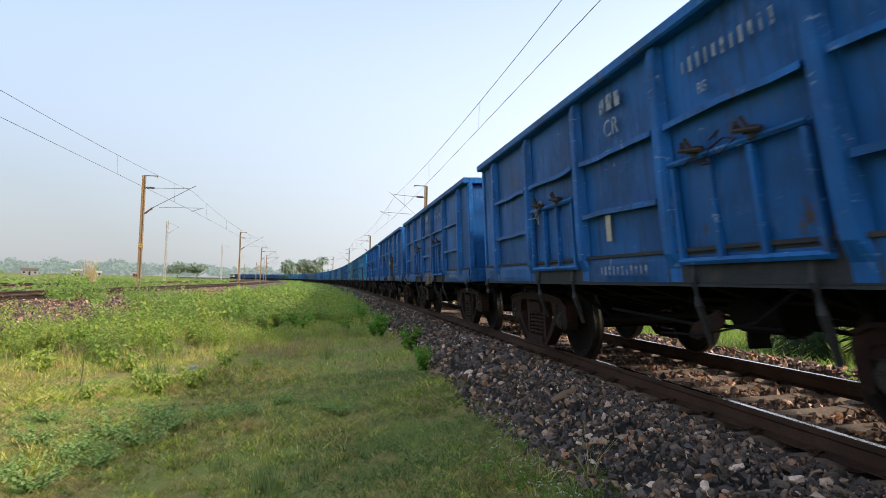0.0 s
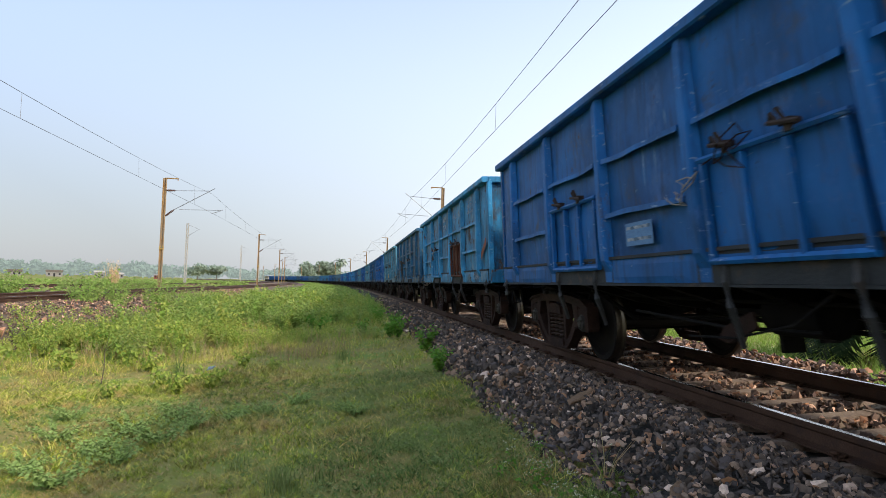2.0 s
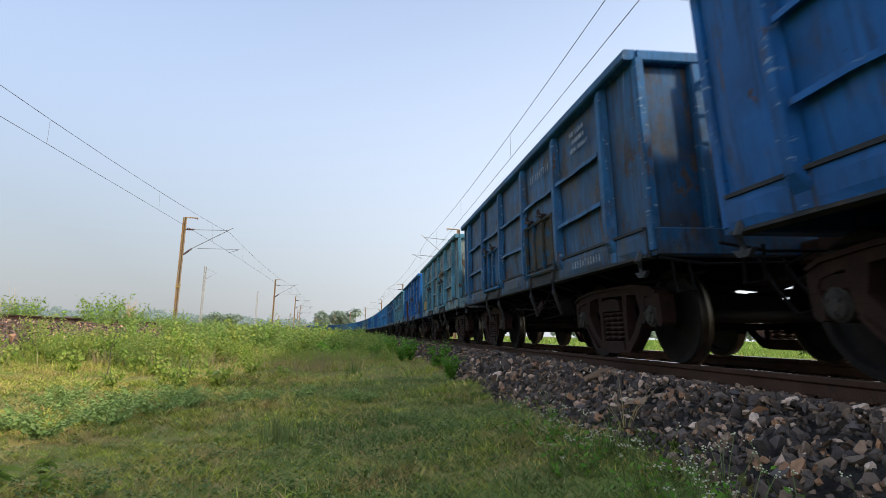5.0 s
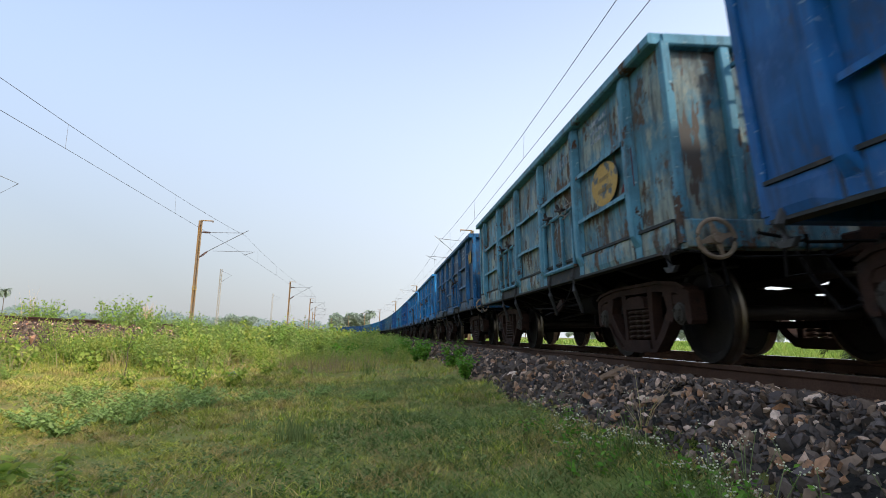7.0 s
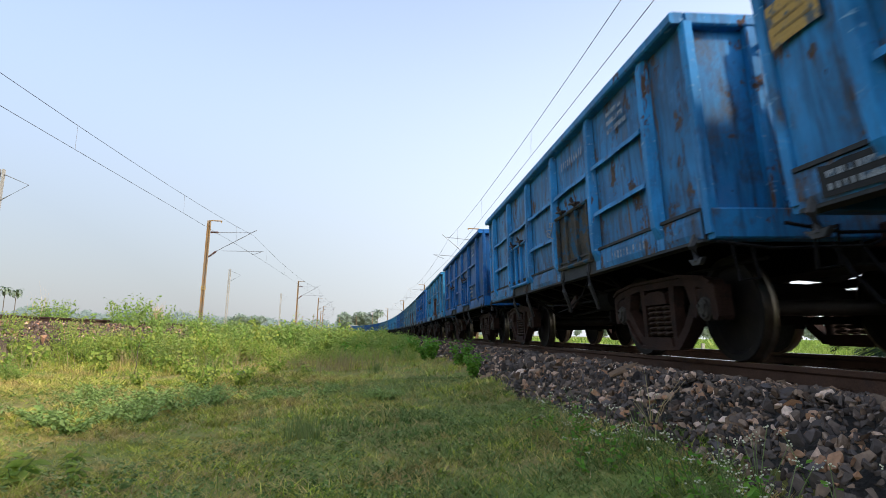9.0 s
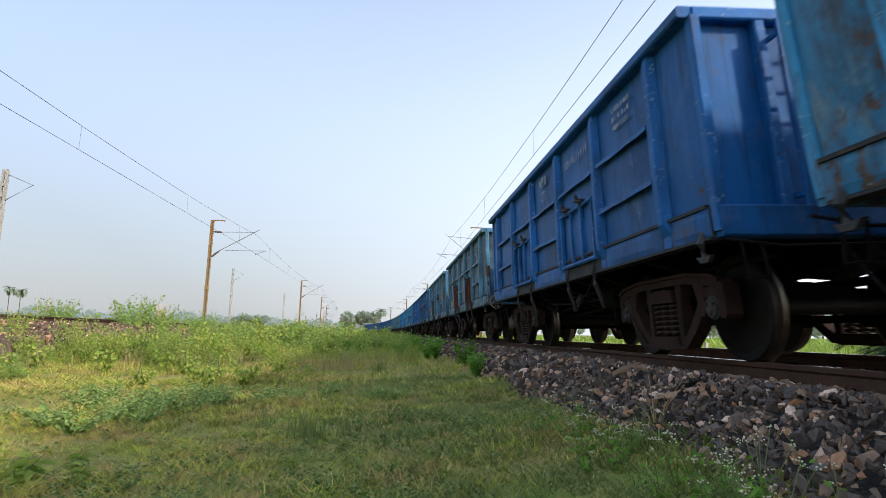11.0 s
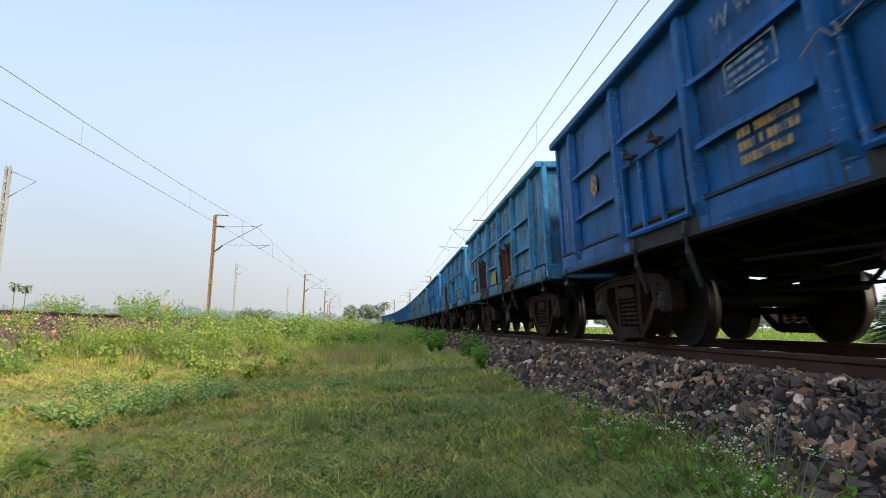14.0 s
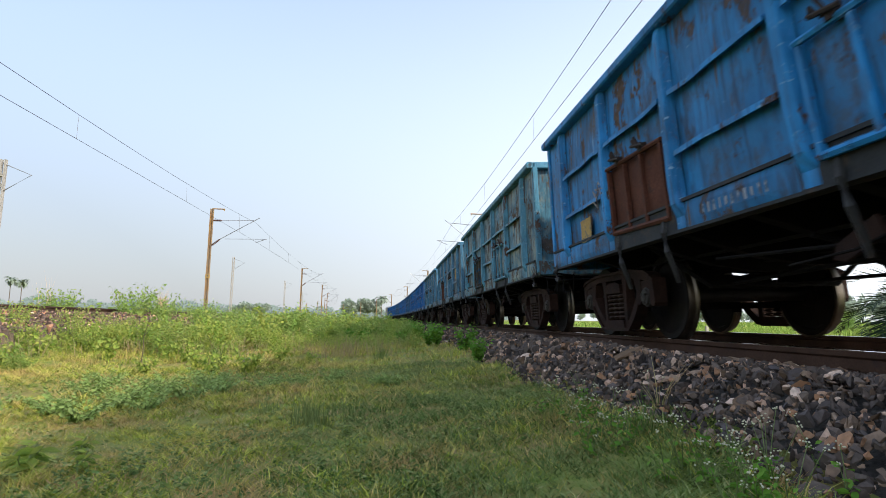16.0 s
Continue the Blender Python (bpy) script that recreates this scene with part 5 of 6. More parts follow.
    m_slab = plain("brown_rock", (0.19, 0.115, 0.062), (0.29, 0.18, 0.10), 14, 0.9, 0, 0.5, 60)
    # a few large flat slabs lying on the shoulder
    for u, w, z, sx, sy, sz, rz in ((5.36, -2.02, -0.10, 0.36, 0.13, 0.05, 20), (3.15, -2.30, -0.27, 0.26, 0.17, 0.05, 70)):
        p = place(u, w, z)
        slab = meshes[0].copy()
        slab.materials[0] = m_slab
        part("slab", slab, None, bed_main, "larger brown flat stone", at=pose(*p, 8, -18, rz) @ Matrix.Diagonal((sx, sy, sz * 2, 1)))


build_stones()


# ---- plants ----
def leaf_mat(name, tones, rough=0.55, glow=0.35, dry=None):
    """Leaves: one tone each, with light passing through; dry names a straw colour that comes in patches."""
    m, n, l, b = node_mat(name)
    rnd = n.new("ShaderNodeNewGeometry").outputs["Random Per Island"]
    cr = n.new("ShaderNodeValToRGB")
    while len(cr.color_ramp.elements) < len(tones):
        cr.color_ramp.elements.new(0.5)
    for i, (e, c) in enumerate(zip(cr.color_ramp.elements, tones)):
        e.position, e.color = i / (len(tones) - 1), (*c, 1)
    l.new(rnd, cr.inputs[0])
    vec = coords(n, l, False)
    big = noise_of(n, l, 0.45, 3, vec)
    c = mixc(n, l, ramp(n, l, big, 0.35, 0.7), cr.outputs[0], mixc(n, l, 0.55, cr.outputs[0], tones[-1]))
    if dry:
        spot = ramp(n, l, noise_of(n, l, 1.6, 6, vec, None, 0.7), 0.45, 0.60)
        c = mixc(n, l, spot, c, mixc(n, l, 0.8, c, dry))
        deep = ramp(n, l, noise_of(n, l, 2.1, 4, vec, (1.0, 0.8, 1.0)), 0.56, 0.70)
        c = mixc(n, l, deep, c, mixc(n, l, 0.5, c, tones[0]))
        clump = noise_of(n, l, 9.0, 4, vec, None, 0.65)
        c = mixc(n, l, ramp(n, l, clump, 0.46, 0.62), c, mixc(n, l, 0.62, c, tones[0]))
        c = mixc(n, l, ramp(n, l, clump, 0.44, 0.33), c, mixc(n, l, 0.5, c, tones[2]))
    l.new(c, b.inputs["Base Color"])
    b.inputs["Roughness"].default_value = rough
    b.inputs["Specular IOR Level"].default_value = 0.1
    tr = n.new("ShaderNodeBsdfTranslucent")
    l.new(c, tr.inputs[0])
    mx = n.new("ShaderNodeMixShader")
    mx.inputs[0].default_value = glow
    l.new(b.outputs[0], mx.inputs[1])
    l.new(tr.outputs[0], mx.inputs[2])
    l.new(mx.outputs[0], n["Material Output"].inputs[0])
    return m


M_LAWN = leaf_mat("lawn_grass", [(0.055, 0.105, 0.012), (0.23, 0.37, 0.03), (0.60, 0.69, 0.08), (0.92, 0.66, 0.28), (0.11, 0.20, 0.018), (0.68, 0.66, 0.11)], 0.6, 0.25, (0.64, 0.40, 0.18))
M_FIELD = leaf_mat("field_grass", [(0.14, 0.26, 0.04), (0.20, 0.33, 0.05), (0.28, 0.40, 0.07), (0.36, 0.40, 0.10)], 0.6, 0.4)
M_LUSH = leaf_mat("lush_grass", [(0.035, 0.08, 0.012), (0.085, 0.165, 0.030), (0.17, 0.265, 0.060), (0.36, 0.38, 0.15)], 0.6, 0.18)
M_WEED = leaf_mat("weed_leaves", [(0.16, 0.28, 0.045), (0.27, 0.40, 0.06), (0.36, 0.47, 0.08), (0.54, 0.52, 0.10), (0.34, 0.42, 0.10)], 0.6, 0.45, (0.52, 0.47, 0.13))
M_GREENWEED = leaf_mat("green_weed_leaves", [(0.15, 0.28, 0.05), (0.24, 0.39, 0.07), (0.32, 0.45, 0.09), (0.34, 0.42, 0.12)], 0.6, 0.45, (0.40, 0.38, 0.14))
M_REDDRY = leaf_mat("reddish_dry_stalks", [(0.34, 0.22, 0.13), (0.46, 0.32, 0.19), (0.36, 0.34, 0.14)], 0.85, 0.3)
M_DARKLEAF = leaf_mat("dark_leaves", [(0.08, 0.22, 0.025), (0.13, 0.30, 0.035), (0.20, 0.37, 0.05)])
M_PALELEAF = leaf_mat("pale_leaves", [(0.23, 0.35, 0.095), (0.30, 0.43, 0.12), (0.39, 0.48, 0.16)])
M_DRY = leaf_mat("dry_straw", [(0.42, 0.25, 0.13), (0.54, 0.36, 0.19), (0.64, 0.46, 0.26)], 0.8, 0.2)
M_TREELEAF = leaf_mat("tree_leaves", [(0.05, 0.095, 0.03), (0.075, 0.13, 0.04), (0.11, 0.17, 0.05)])
M_PALMLEAF = leaf_mat("dark_palm_leaves", [(0.015, 0.032, 0.011), (0.028, 0.050, 0.016), (0.05, 0.065, 0.025)], 0.6, 0.06)
# leaves of far trees, with the haze painted into their pale grey-green colour
M_HAZELEAF = leaf_mat("far_tree_leaves", [(0.30, 0.36, 0.27), (0.36, 0.42, 0.32), (0.42, 0.47, 0.37)], 0.9, 0.5)
# distant woods: the haze in front of them is imitated by a faint emission
M_HAZEGLOW, _n, _l, _b = node_mat("hazy_distant_woods")
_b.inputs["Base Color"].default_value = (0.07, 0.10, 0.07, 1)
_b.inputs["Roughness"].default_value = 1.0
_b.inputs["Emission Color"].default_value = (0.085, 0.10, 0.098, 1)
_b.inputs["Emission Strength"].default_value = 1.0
M_BARK = plain("bark", (0.10, 0.075, 0.05), (0.17, 0.13, 0.09), 6, 0.9, 0, 0.6, 40, 0.02)
M_STEM = plain("green_stem", (0.14, 0.20, 0.05), (0.20, 0.23, 0.08), 9, 0.7)
M_PETAL = plain("white_petals", (0.62, 0.60, 0.40), (0.74, 0.71, 0.50), 9, 0.7)


def blades(n, x, y, h, w, rng, lean=0.6):
    """n grass blades as bent strips of three triangles each."""
    a, b = rng.uniform(0, math.tau, n), rng.uniform(0, math.tau, n)
    dx, dy = np.cos(a) * w * 0.5, np.sin(a) * w * 0.5
    lx, ly = np.cos(b) * h * lean * rng.uniform(0.2, 1, n), np.sin(b) * h * lean * rng.uniform(0.2, 1, n)
    z = ground_at(x, y) - 0.01
    p = np.stack([np.stack([x - dx, y - dy, z], -1), np.stack([x + dx, y + dy, z], -1), np.stack([x + lx * 0.4 - dx * 0.7, y + ly * 0.4 - dy * 0.7, z + h * 0.6], -1),
                  np.stack([x + lx * 0.4 + dx * 0.7, y + ly * 0.4 + dy * 0.7, z + h * 0.6], -1), np.stack([x + lx, y + ly, z + h], -1)], 1)
    f = np.array([[0, 1, 3], [0, 3, 2], [2, 3, 4]])[None] + (np.arange(n) * 5)[:, None, None]
    return p.reshape(-1, 3), f.reshape(-1, 3)


def patchy(x, y, s, seed):
    """Smooth uneven field between about 0 and 1."""
    return 0.5 + 0.25 * (np.sin(x * s * 1.3 + seed) * np.cos(y * s * 0.9 - seed * 2) + np.sin(x * s * 0.55 - y * s * 0.8 + seed * 3) + 0.5 * np.sin(x * s * 2.9 + y * s * 2.3 + seed))


def build_grass():
    rng = np.random.default_rng(5)
    vs, fs, base = [], [], 0
    n = 130000
    x, y = -2.3 - 2.9 * rng.uniform(0, 1, n) ** 1.2, 0.8 + 9 * rng.uniform(0, 1, n) ** 1.9
    behind = rng.uniform(size=n) < 0.22
    y = np.where(behind, 1.2 - 5.5 * rng.uniform(0, 1, n) ** 1.6, y)
    keep = rng.uniform(size=n) < np.clip((x + 5.2) / 1.2, 0, 1) * np.clip((-2.4 - x + 0.2 * np.sin(y * 2.1)) / 0.3, 0, 1) * np.clip(0.35 + 1.1 * patchy(x, y, 3.0, 2.5), 0.2, 1)
    x, y = x[keep], y[keep]
    v, f = blades(len(x), x, y, rng.uniform(0.02, 0.06, len(x)) * (0.5 + patchy(x, y, 9.0, 3.0)), rng.uniform(0.006, 0.010, len(x)), rng, 2.4)
    tagged(new("lush_grass", cloud_mesh("lush_grass", v, f, M_LUSH)), "darker lush green grass along the edge of the ballast", "grass", kind="stuff")
    for x0, x1, y0, y1, per, hh, ww, lean in ((-12, -2.3, -8, 0.6, 420, 0.05, 0.014, 2.0), (-12, -8.5, 0.6, 5, 420, 0.05, 0.014, 2.0), (-8.5, -2.1, 0.6, 5.0, 3000, 0.032, 0.0075, 2.2), (-6.6, -2.4, 1.0, 4.6, 5200, 0.024, 0.005, 2.4), (-11, -2.3, 5, 10, 1700, 0.040, 0.012, 2.2), (-13, -2.4, 10, 18, 650, 0.05, 0.014, 2.0), (-13, -2.6, 18, 45, 60, 0.13, 0.03, 1.3)):
        n = int((x1 - x0) * (y1 - y0) * per)
        x, y = rng.uniform(x0, x1, n), rng.uniform(y0, y1, n)
        keep = rng.uniform(size=n) < np.clip(0.30 + 0.95 * patchy(x, y, 1.9, 1.0), 0.15, 1) * np.where(x < 0, np.clip((-2.3 - x + 0.18 * np.sin(y * 2.3)) / 0.5, 0.0, 1), 1) * np.interp(x, [-5.4, -3.9], [1.0, 0.30])
        x, y = x[keep], y[keep]
        n = len(x)
        h = hh * rng.uniform(0.4, 1.7, n) * (0.45 + 1.2 * patchy(x, y, 11.0, 6.0)) * (0.45 + 1.1 * patchy(x, y, 2.1, 4.0)) * np.where((x > -3.5) & (x < 0), 1.0 + 0.35 * np.clip(x + 3.5, 0, 0.8), 1.0)
        v, f = blades(n, x, y, h, ww * rng.uniform(0.7, 1.3, n), rng, lean)
        vs.append(v)
        fs.append(f + base)
        base += len(v)
    field_v, field_f, base2 = [], [], 0
    for x0, x1, y0, y1, per, hh, ww in ((2.8, 14, 4, 30, 70, 0.20, 0.025), (3, 40, 30, 70, 16, 0.35, 0.06), (10, 90, 40, 130, 2, 0.5, 0.25)):
        n = int((x1 - x0) * (y1 - y0) * per)
        x, y = rng.uniform(x0, x1, n), rng.uniform(y0, y1, n)
        v, f = blades(n, x, y, hh * rng.uniform(0.4, 1.7, n), ww * rng.uniform(0.7, 1.3, n), rng, 1.0)
        field_v.append(v)
        field_f.append(f + base2)
        base2 += len(v)
    tagged(new("field_grass", cloud_mesh("field_grass", np.concatenate(field_v), np.concatenate(field_f), M_FIELD)), "green field grass across the line behind the train", "grass", kind="stuff")
    # thin upright clumps in the mat
    n = 420
    cx, cy = rng.uniform(-7.5, -2.5, n), 1.2 + 8 * rng.uniform(0, 1, n) ** 1.2
    rep = rng.integers(14, 44, n)
    x = np.repeat(cx, rep) + rng.normal(0, 0.045, rep.sum())
    y = np.repeat(cy, rep) + rng.normal(0, 0.045, rep.sum())
    h = np.repeat(rng.uniform(0.03, 0.075, n) * np.where(cx > -3.4, 1.15, 1.0), rep) * rng.uniform(0.5, 1.3, rep.sum())
    v, f = blades(len(x), x, y, h, np.full(len(x), 0.0055), rng, 1.6)
    vs.append(v)
    fs.append(f + base)
    tagged(new("grass", cloud_mesh("grass", np.concatenate(vs), np.concatenate(fs), M_LAWN)), "short green grass with dry straw between, growing up to the ballast", "grass", kind="stuff")
    # dry straw lying in the lawn
    n = 70000
    x, y = rng.uniform(-9, -2.6, n), 1 + 9 * rng.uniform(0, 1, n) ** 1.2
    keep = rng.uniform(size=n) < np.clip(patchy(x, y, 2.6, 7.0) * 2.4 - 0.7, 0.10, 1)
    m = int(keep.sum())
    v, f = blades(m, x[keep], y[keep], rng.uniform(0.015, 0.045, m), rng.uniform(0.003, 0.007, m), rng, 2.6)
    tagged(new("dry_straw", cloud_mesh("dry_straw", v, f, M_DRY)), "dry yellow straw lying scattered in the green grass", "straw", kind="stuff")


LEAF = np.array([[0, 0, 0], [0.32, 0.45, 0.05], [0.34, 0.75, 0.0], [0, 1.25, -0.12], [-0.34, 0.75, 0.0], [-0.32, 0.45, 0.05]], float)
LEAF_F = np.array([[0, 1, 2], [0, 2, 3], [0, 3, 4], [0, 4, 5]])
KITE, KITE_F = np.array([[0, 0, 0], [0.36, 0.62, 0.02], [0, 1.25, -0.1], [-0.36, 0.62, 0.02]], float), np.array([[0, 1, 2], [0, 2, 3]])


def frame_to(d):
    """Matrices whose second axis points along d."""
    d = d / np.linalg.norm(d, axis=1)[:, None]
    side = np.cross(d, np.array([0, 0, 1.0]))
    side /= np.maximum(np.linalg.norm(side, axis=1), 1e-6)[:, None]
    return np.stack([side, d, np.cross(side, d)], -1)


def weed_kind(rng, stems, height, spread, leaves, leaf, tips=None, plain_leaf=False, hang=(-0.75, 0.45)):
    """A leafy weed: stems from one root, leaves all along them. Returns vertices and triangles."""
    pos, way, siz = [], [], []
    for _ in range(stems):
        b = rng.uniform(0, math.tau)
        tip = np.array([math.cos(b) * spread * rng.uniform(0.3, 1), math.sin(b) * spread * rng.uniform(0.3, 1), height * rng.uniform(0.7, 1.1)])
        if tips is not None:
            tips.append(tip)
        for k in range(leaves):
            s = 0.18 + 0.82 * (k + rng.uniform(0, 0.8)) / leaves
            p = tip * np.array([s ** 1.4, s ** 1.4, s])
            g = k * 2.4 + rng.uniform(-0.5, 0.5)
            pos.append(p)
            way.append([math.cos(g), math.sin(g), rng.uniform(*hang)])
            siz.append(leaf * rng.uniform(0.7, 1.25) * (1.12 - 0.32 * s))
    pos, way, siz = np.array(pos), np.array(way), np.array(siz)
    r = rng.normal(0, 0.55, len(pos))
    c, q, o = np.cos(r), np.sin(r), np.zeros(len(pos))
    roll = np.stack([c, o, q, o, o + 1, o, -q, o, c], -1).reshape(-1, 3, 3)
    lv, lf = (KITE, KITE_F) if plain_leaf else (LEAF, LEAF_F)
    v = np.einsum("nij,njk,vk->nvi", frame_to(way), roll, lv) * siz[:, None, None] + pos[:, None]
    f = lf[None] + (np.arange(len(pos)) * len(lv))[:, None, None]
    return v.reshape(-1, 3), f.reshape(-1, 3)


def spin_z(rng, n):
    a = rng.uniform(0, math.tau, n)
    c, s, o = np.cos(a), np.sin(a), np.zeros(n)
    return np.stack([c, -s, o, s, c, o, o, o, o + 1], -1).reshape(n, 3, 3)


def build_weeds():
    rng = np.random.default_rng(21)
    tall = [weed_kind(rng, int(rng.integers(4, 8)), 0.62, 0.28, 17, 0.056, hang=(-1.5, 0.1)) for _ in range(7)]
    thin = [weed_kind(rng, int(rng.integers(5, 9)), 0.6, 0.34, 15, 0.048) for _ in range(5)]
    far = [weed_kind(rng, 4, 0.7, 0.35, 4, 0.20, None, True) for _ in range(4)]
    tall_far = [weed_kind(rng, int(rng.integers(3, 6)), 0.62, 0.28, 13, 0.068, None, True, (-1.5, 0.1)) for _ in range(6)]
    thin_far = [weed_kind(rng, int(rng.integers(4, 7)), 0.6, 0.34, 13, 0.056, None, True) for _ in range(5)]
    # the belt of weeds between the lawn and the second track
    n = 8600
    x, y = rng.uniform(-13.0, -2.9, n), 8.0 + 37 * rng.uniform(0, 1, n) ** 1.25
    edge = np.interp(x, [-12.2, -9.2, -7.6, -6.8, -5.0, -3.6, -2.9], [8.2, 9.0, 10.4, 13.2, 14.5, 15.5, 19.0])
    keep = (y > edge + 3.6 * (patchy(x, y, 1.3, 2.0) - 0.5)) & (rng.uniform(size=n) < np.clip(4.2 * patchy(x, y, 1.25, 5.0) - 1.6, 0.05, 1)) & (x > -12.9)
    x, y = x[keep], y[keep]
    size = (0.48 + 1.25 * patchy(x, y, 1.7, 9.0)) * rng.uniform(0.6, 1.2, len(x)) * np.interp(x, [-13, -12, -10.5, -9, -6, -4.5, -3], [0.34, 0.55, 0.74, 0.92, 0.90, 0.78, 0.62]) * np.clip(0.40 + (y - edge[keep]) / 7.5, 0.34, 1.3)
    pos = np.stack([x, y, ground_at(x, y) - 0.02], -1)
    kind_field = patchy(x, y, 0.75, 15.0) + rng.normal(0, 0.1, len(x))
    for name, sel, near_kinds, far_kinds, mat, label in (("weeds", kind_field > 0.46, tall, tall_far, M_WEED, "knee-high yellow-green leafy weeds standing thick between the tracks"), ("green_weeds", kind_field <= 0.46, thin + tall[:2], thin_far + tall_far[:2], M_GREENWEED, "mixed small-leaved green weeds between the tracks")):
        vs, fs, base = [], [], 0
        for here, kinds in ((sel & (y < 15), near_kinds), (sel & (y >= 15), far_kinds)):
            v, f = scatter(kinds, pos[here], size[here], rng, spin_z(rng, int(here.sum())))
            vs.append(v)
            fs.append(f + base)
            base += len(v)
        tagged(new(name, cloud_mesh(name, np.concatenate(vs), np.concatenate(fs), mat)), label, "weeds", kind="stuff")
    # rank grass between the weeds
    n = 260
    gx, gy = rng.uniform(-11.0, -3.2, n), 9.5 + 26 * rng.uniform(0, 1, n) ** 1.4
    ok = gy > np.interp(gx, [-12.2, -9.2, -7.6, -6.8, -5.0, -3.6, -2.9], [8.2, 9.0, 10.4, 12.2, 12.5, 13.5, 17.0])
    gx, gy = np.repeat(gx[ok], 40), np.repeat(gy[ok], 40)
    x2, y2 = gx + rng.normal(0, 0.13, len(gx)), gy + rng.normal(0, 0.13, len(gx))
    v, f = blades(len(x2), x2, y2, rng.uniform(0.06, 0.26, len(x2)), rng.uniform(0.006, 0.011, len(x2)), rng, 0.7)
    tagged(new("rank_grass", cloud_mesh("rank_grass", v, f, M_LAWN)), "rank green and straw-coloured grass among the weeds", "grass", kind="stuff")
    # dry stalks and reddish dead growth among the weeds
    cx, cy, rep = [], [], []
    for ax, ay, sx, k in ((-5.5, 12.4, 0.5, 10), (-5.0, 12.9, 0.4, 6), (-7.2, 21.8, 0.8, 14), (-4.6, 16.2, 0.6, 6), (-6.6, 16.0, 0.7, 8), (-9.0, 12.6, 0.5, 9), (-4.2, 24.0, 0.7, 14), (-8.0, 14.4, 0.6, 12), (-7.3, 11.6, 0.6, 10), (-10.2, 10.6, 0.4, 6)):
        cx += list(rng.normal(ax, sx, k))
        cy += list(rng.normal(ay, sx, k))
    cx, cy = np.repeat(np.array(cx), 22), np.repeat(np.array(cy), 22)
    x, y = cx + rng.normal(0, 0.11, len(cx)), cy + rng.normal(0, 0.11, len(cx))
    v, f = blades(len(x), x, y, rng.uniform(0.12, 0.5, len(x)), rng.uniform(0.006, 0.012, len(x)), rng, 0.7)
    tagged(new("dry_stalks", cloud_mesh("dry_stalks", v, f, M_REDDRY)), "reddish-brown dry stalks among the green weeds", "dry weeds", kind="stuff")
    # farther growth along the line and beyond the other tracks
    x = np.concatenate([rng.uniform(-11.0, -3.2, 2600), rng.uniform(-60, -25.5, 1800), rng.uniform(-18.6, -17.6, 260), rng.uniform(4.5, 60, 900)])
    y = np.concatenate([rng.uniform(45, 260, 2600) ** 1.0, rng.uniform(20, 240, 1800), rng.uniform(15, 90, 260), rng.uniform(14, 90, 900)])
    x = x + np.interp(y, LINE_Y[:1300], LINE_X[:1300])
    pos = np.stack([x, y, ground_at(x, y) - 0.03], -1)
    v, f = scatter(far, pos, rng.uniform(0.55, 1.4, len(x)) * np.where(x > 3, 0.55, np.where(x < -15, 1.2, 0.95)), rng, spin_z(rng, len(x)))
    tagged(new("far_weeds", cloud_mesh("far_weeds", v, f, M_GREENWEED)), "green weeds growing along the line into the distance", "weeds", kind="stuff")


def plant_kind(rng, *shape, hang=(-0.75, 0.45)):
    """A leafy plant with its stems: leaf vertices, leaf triangles, stem tips."""
    tips = []
    return (*weed_kind(rng, *shape, tips, hang=hang), tips)


def plant_thing(name, label, category, at, kind, material, size, group=""):
    v, f, tips = kind
    th = thing(name, label, category, Matrix.Translation((at[0], at[1], float(ground_at(np.array(at[0]), np.array(at[1]))) - 0.015)), group)
    st = Shape()
    for tip in tips:
        st.tube([Vector(tip * np.array([q ** 1.4, q ** 1.4, q])) * size for q in (0.0, 0.35, 0.7, 1.0)], [0.004, 0.003, 0.002, 0.001], 3)
    tagged(part("stalk", st, M_STEM, th), kind="stuff")
    tagged(part("foliage", cloud_mesh("foliage", v * size, f, material), None, th), kind="stuff")
    return th


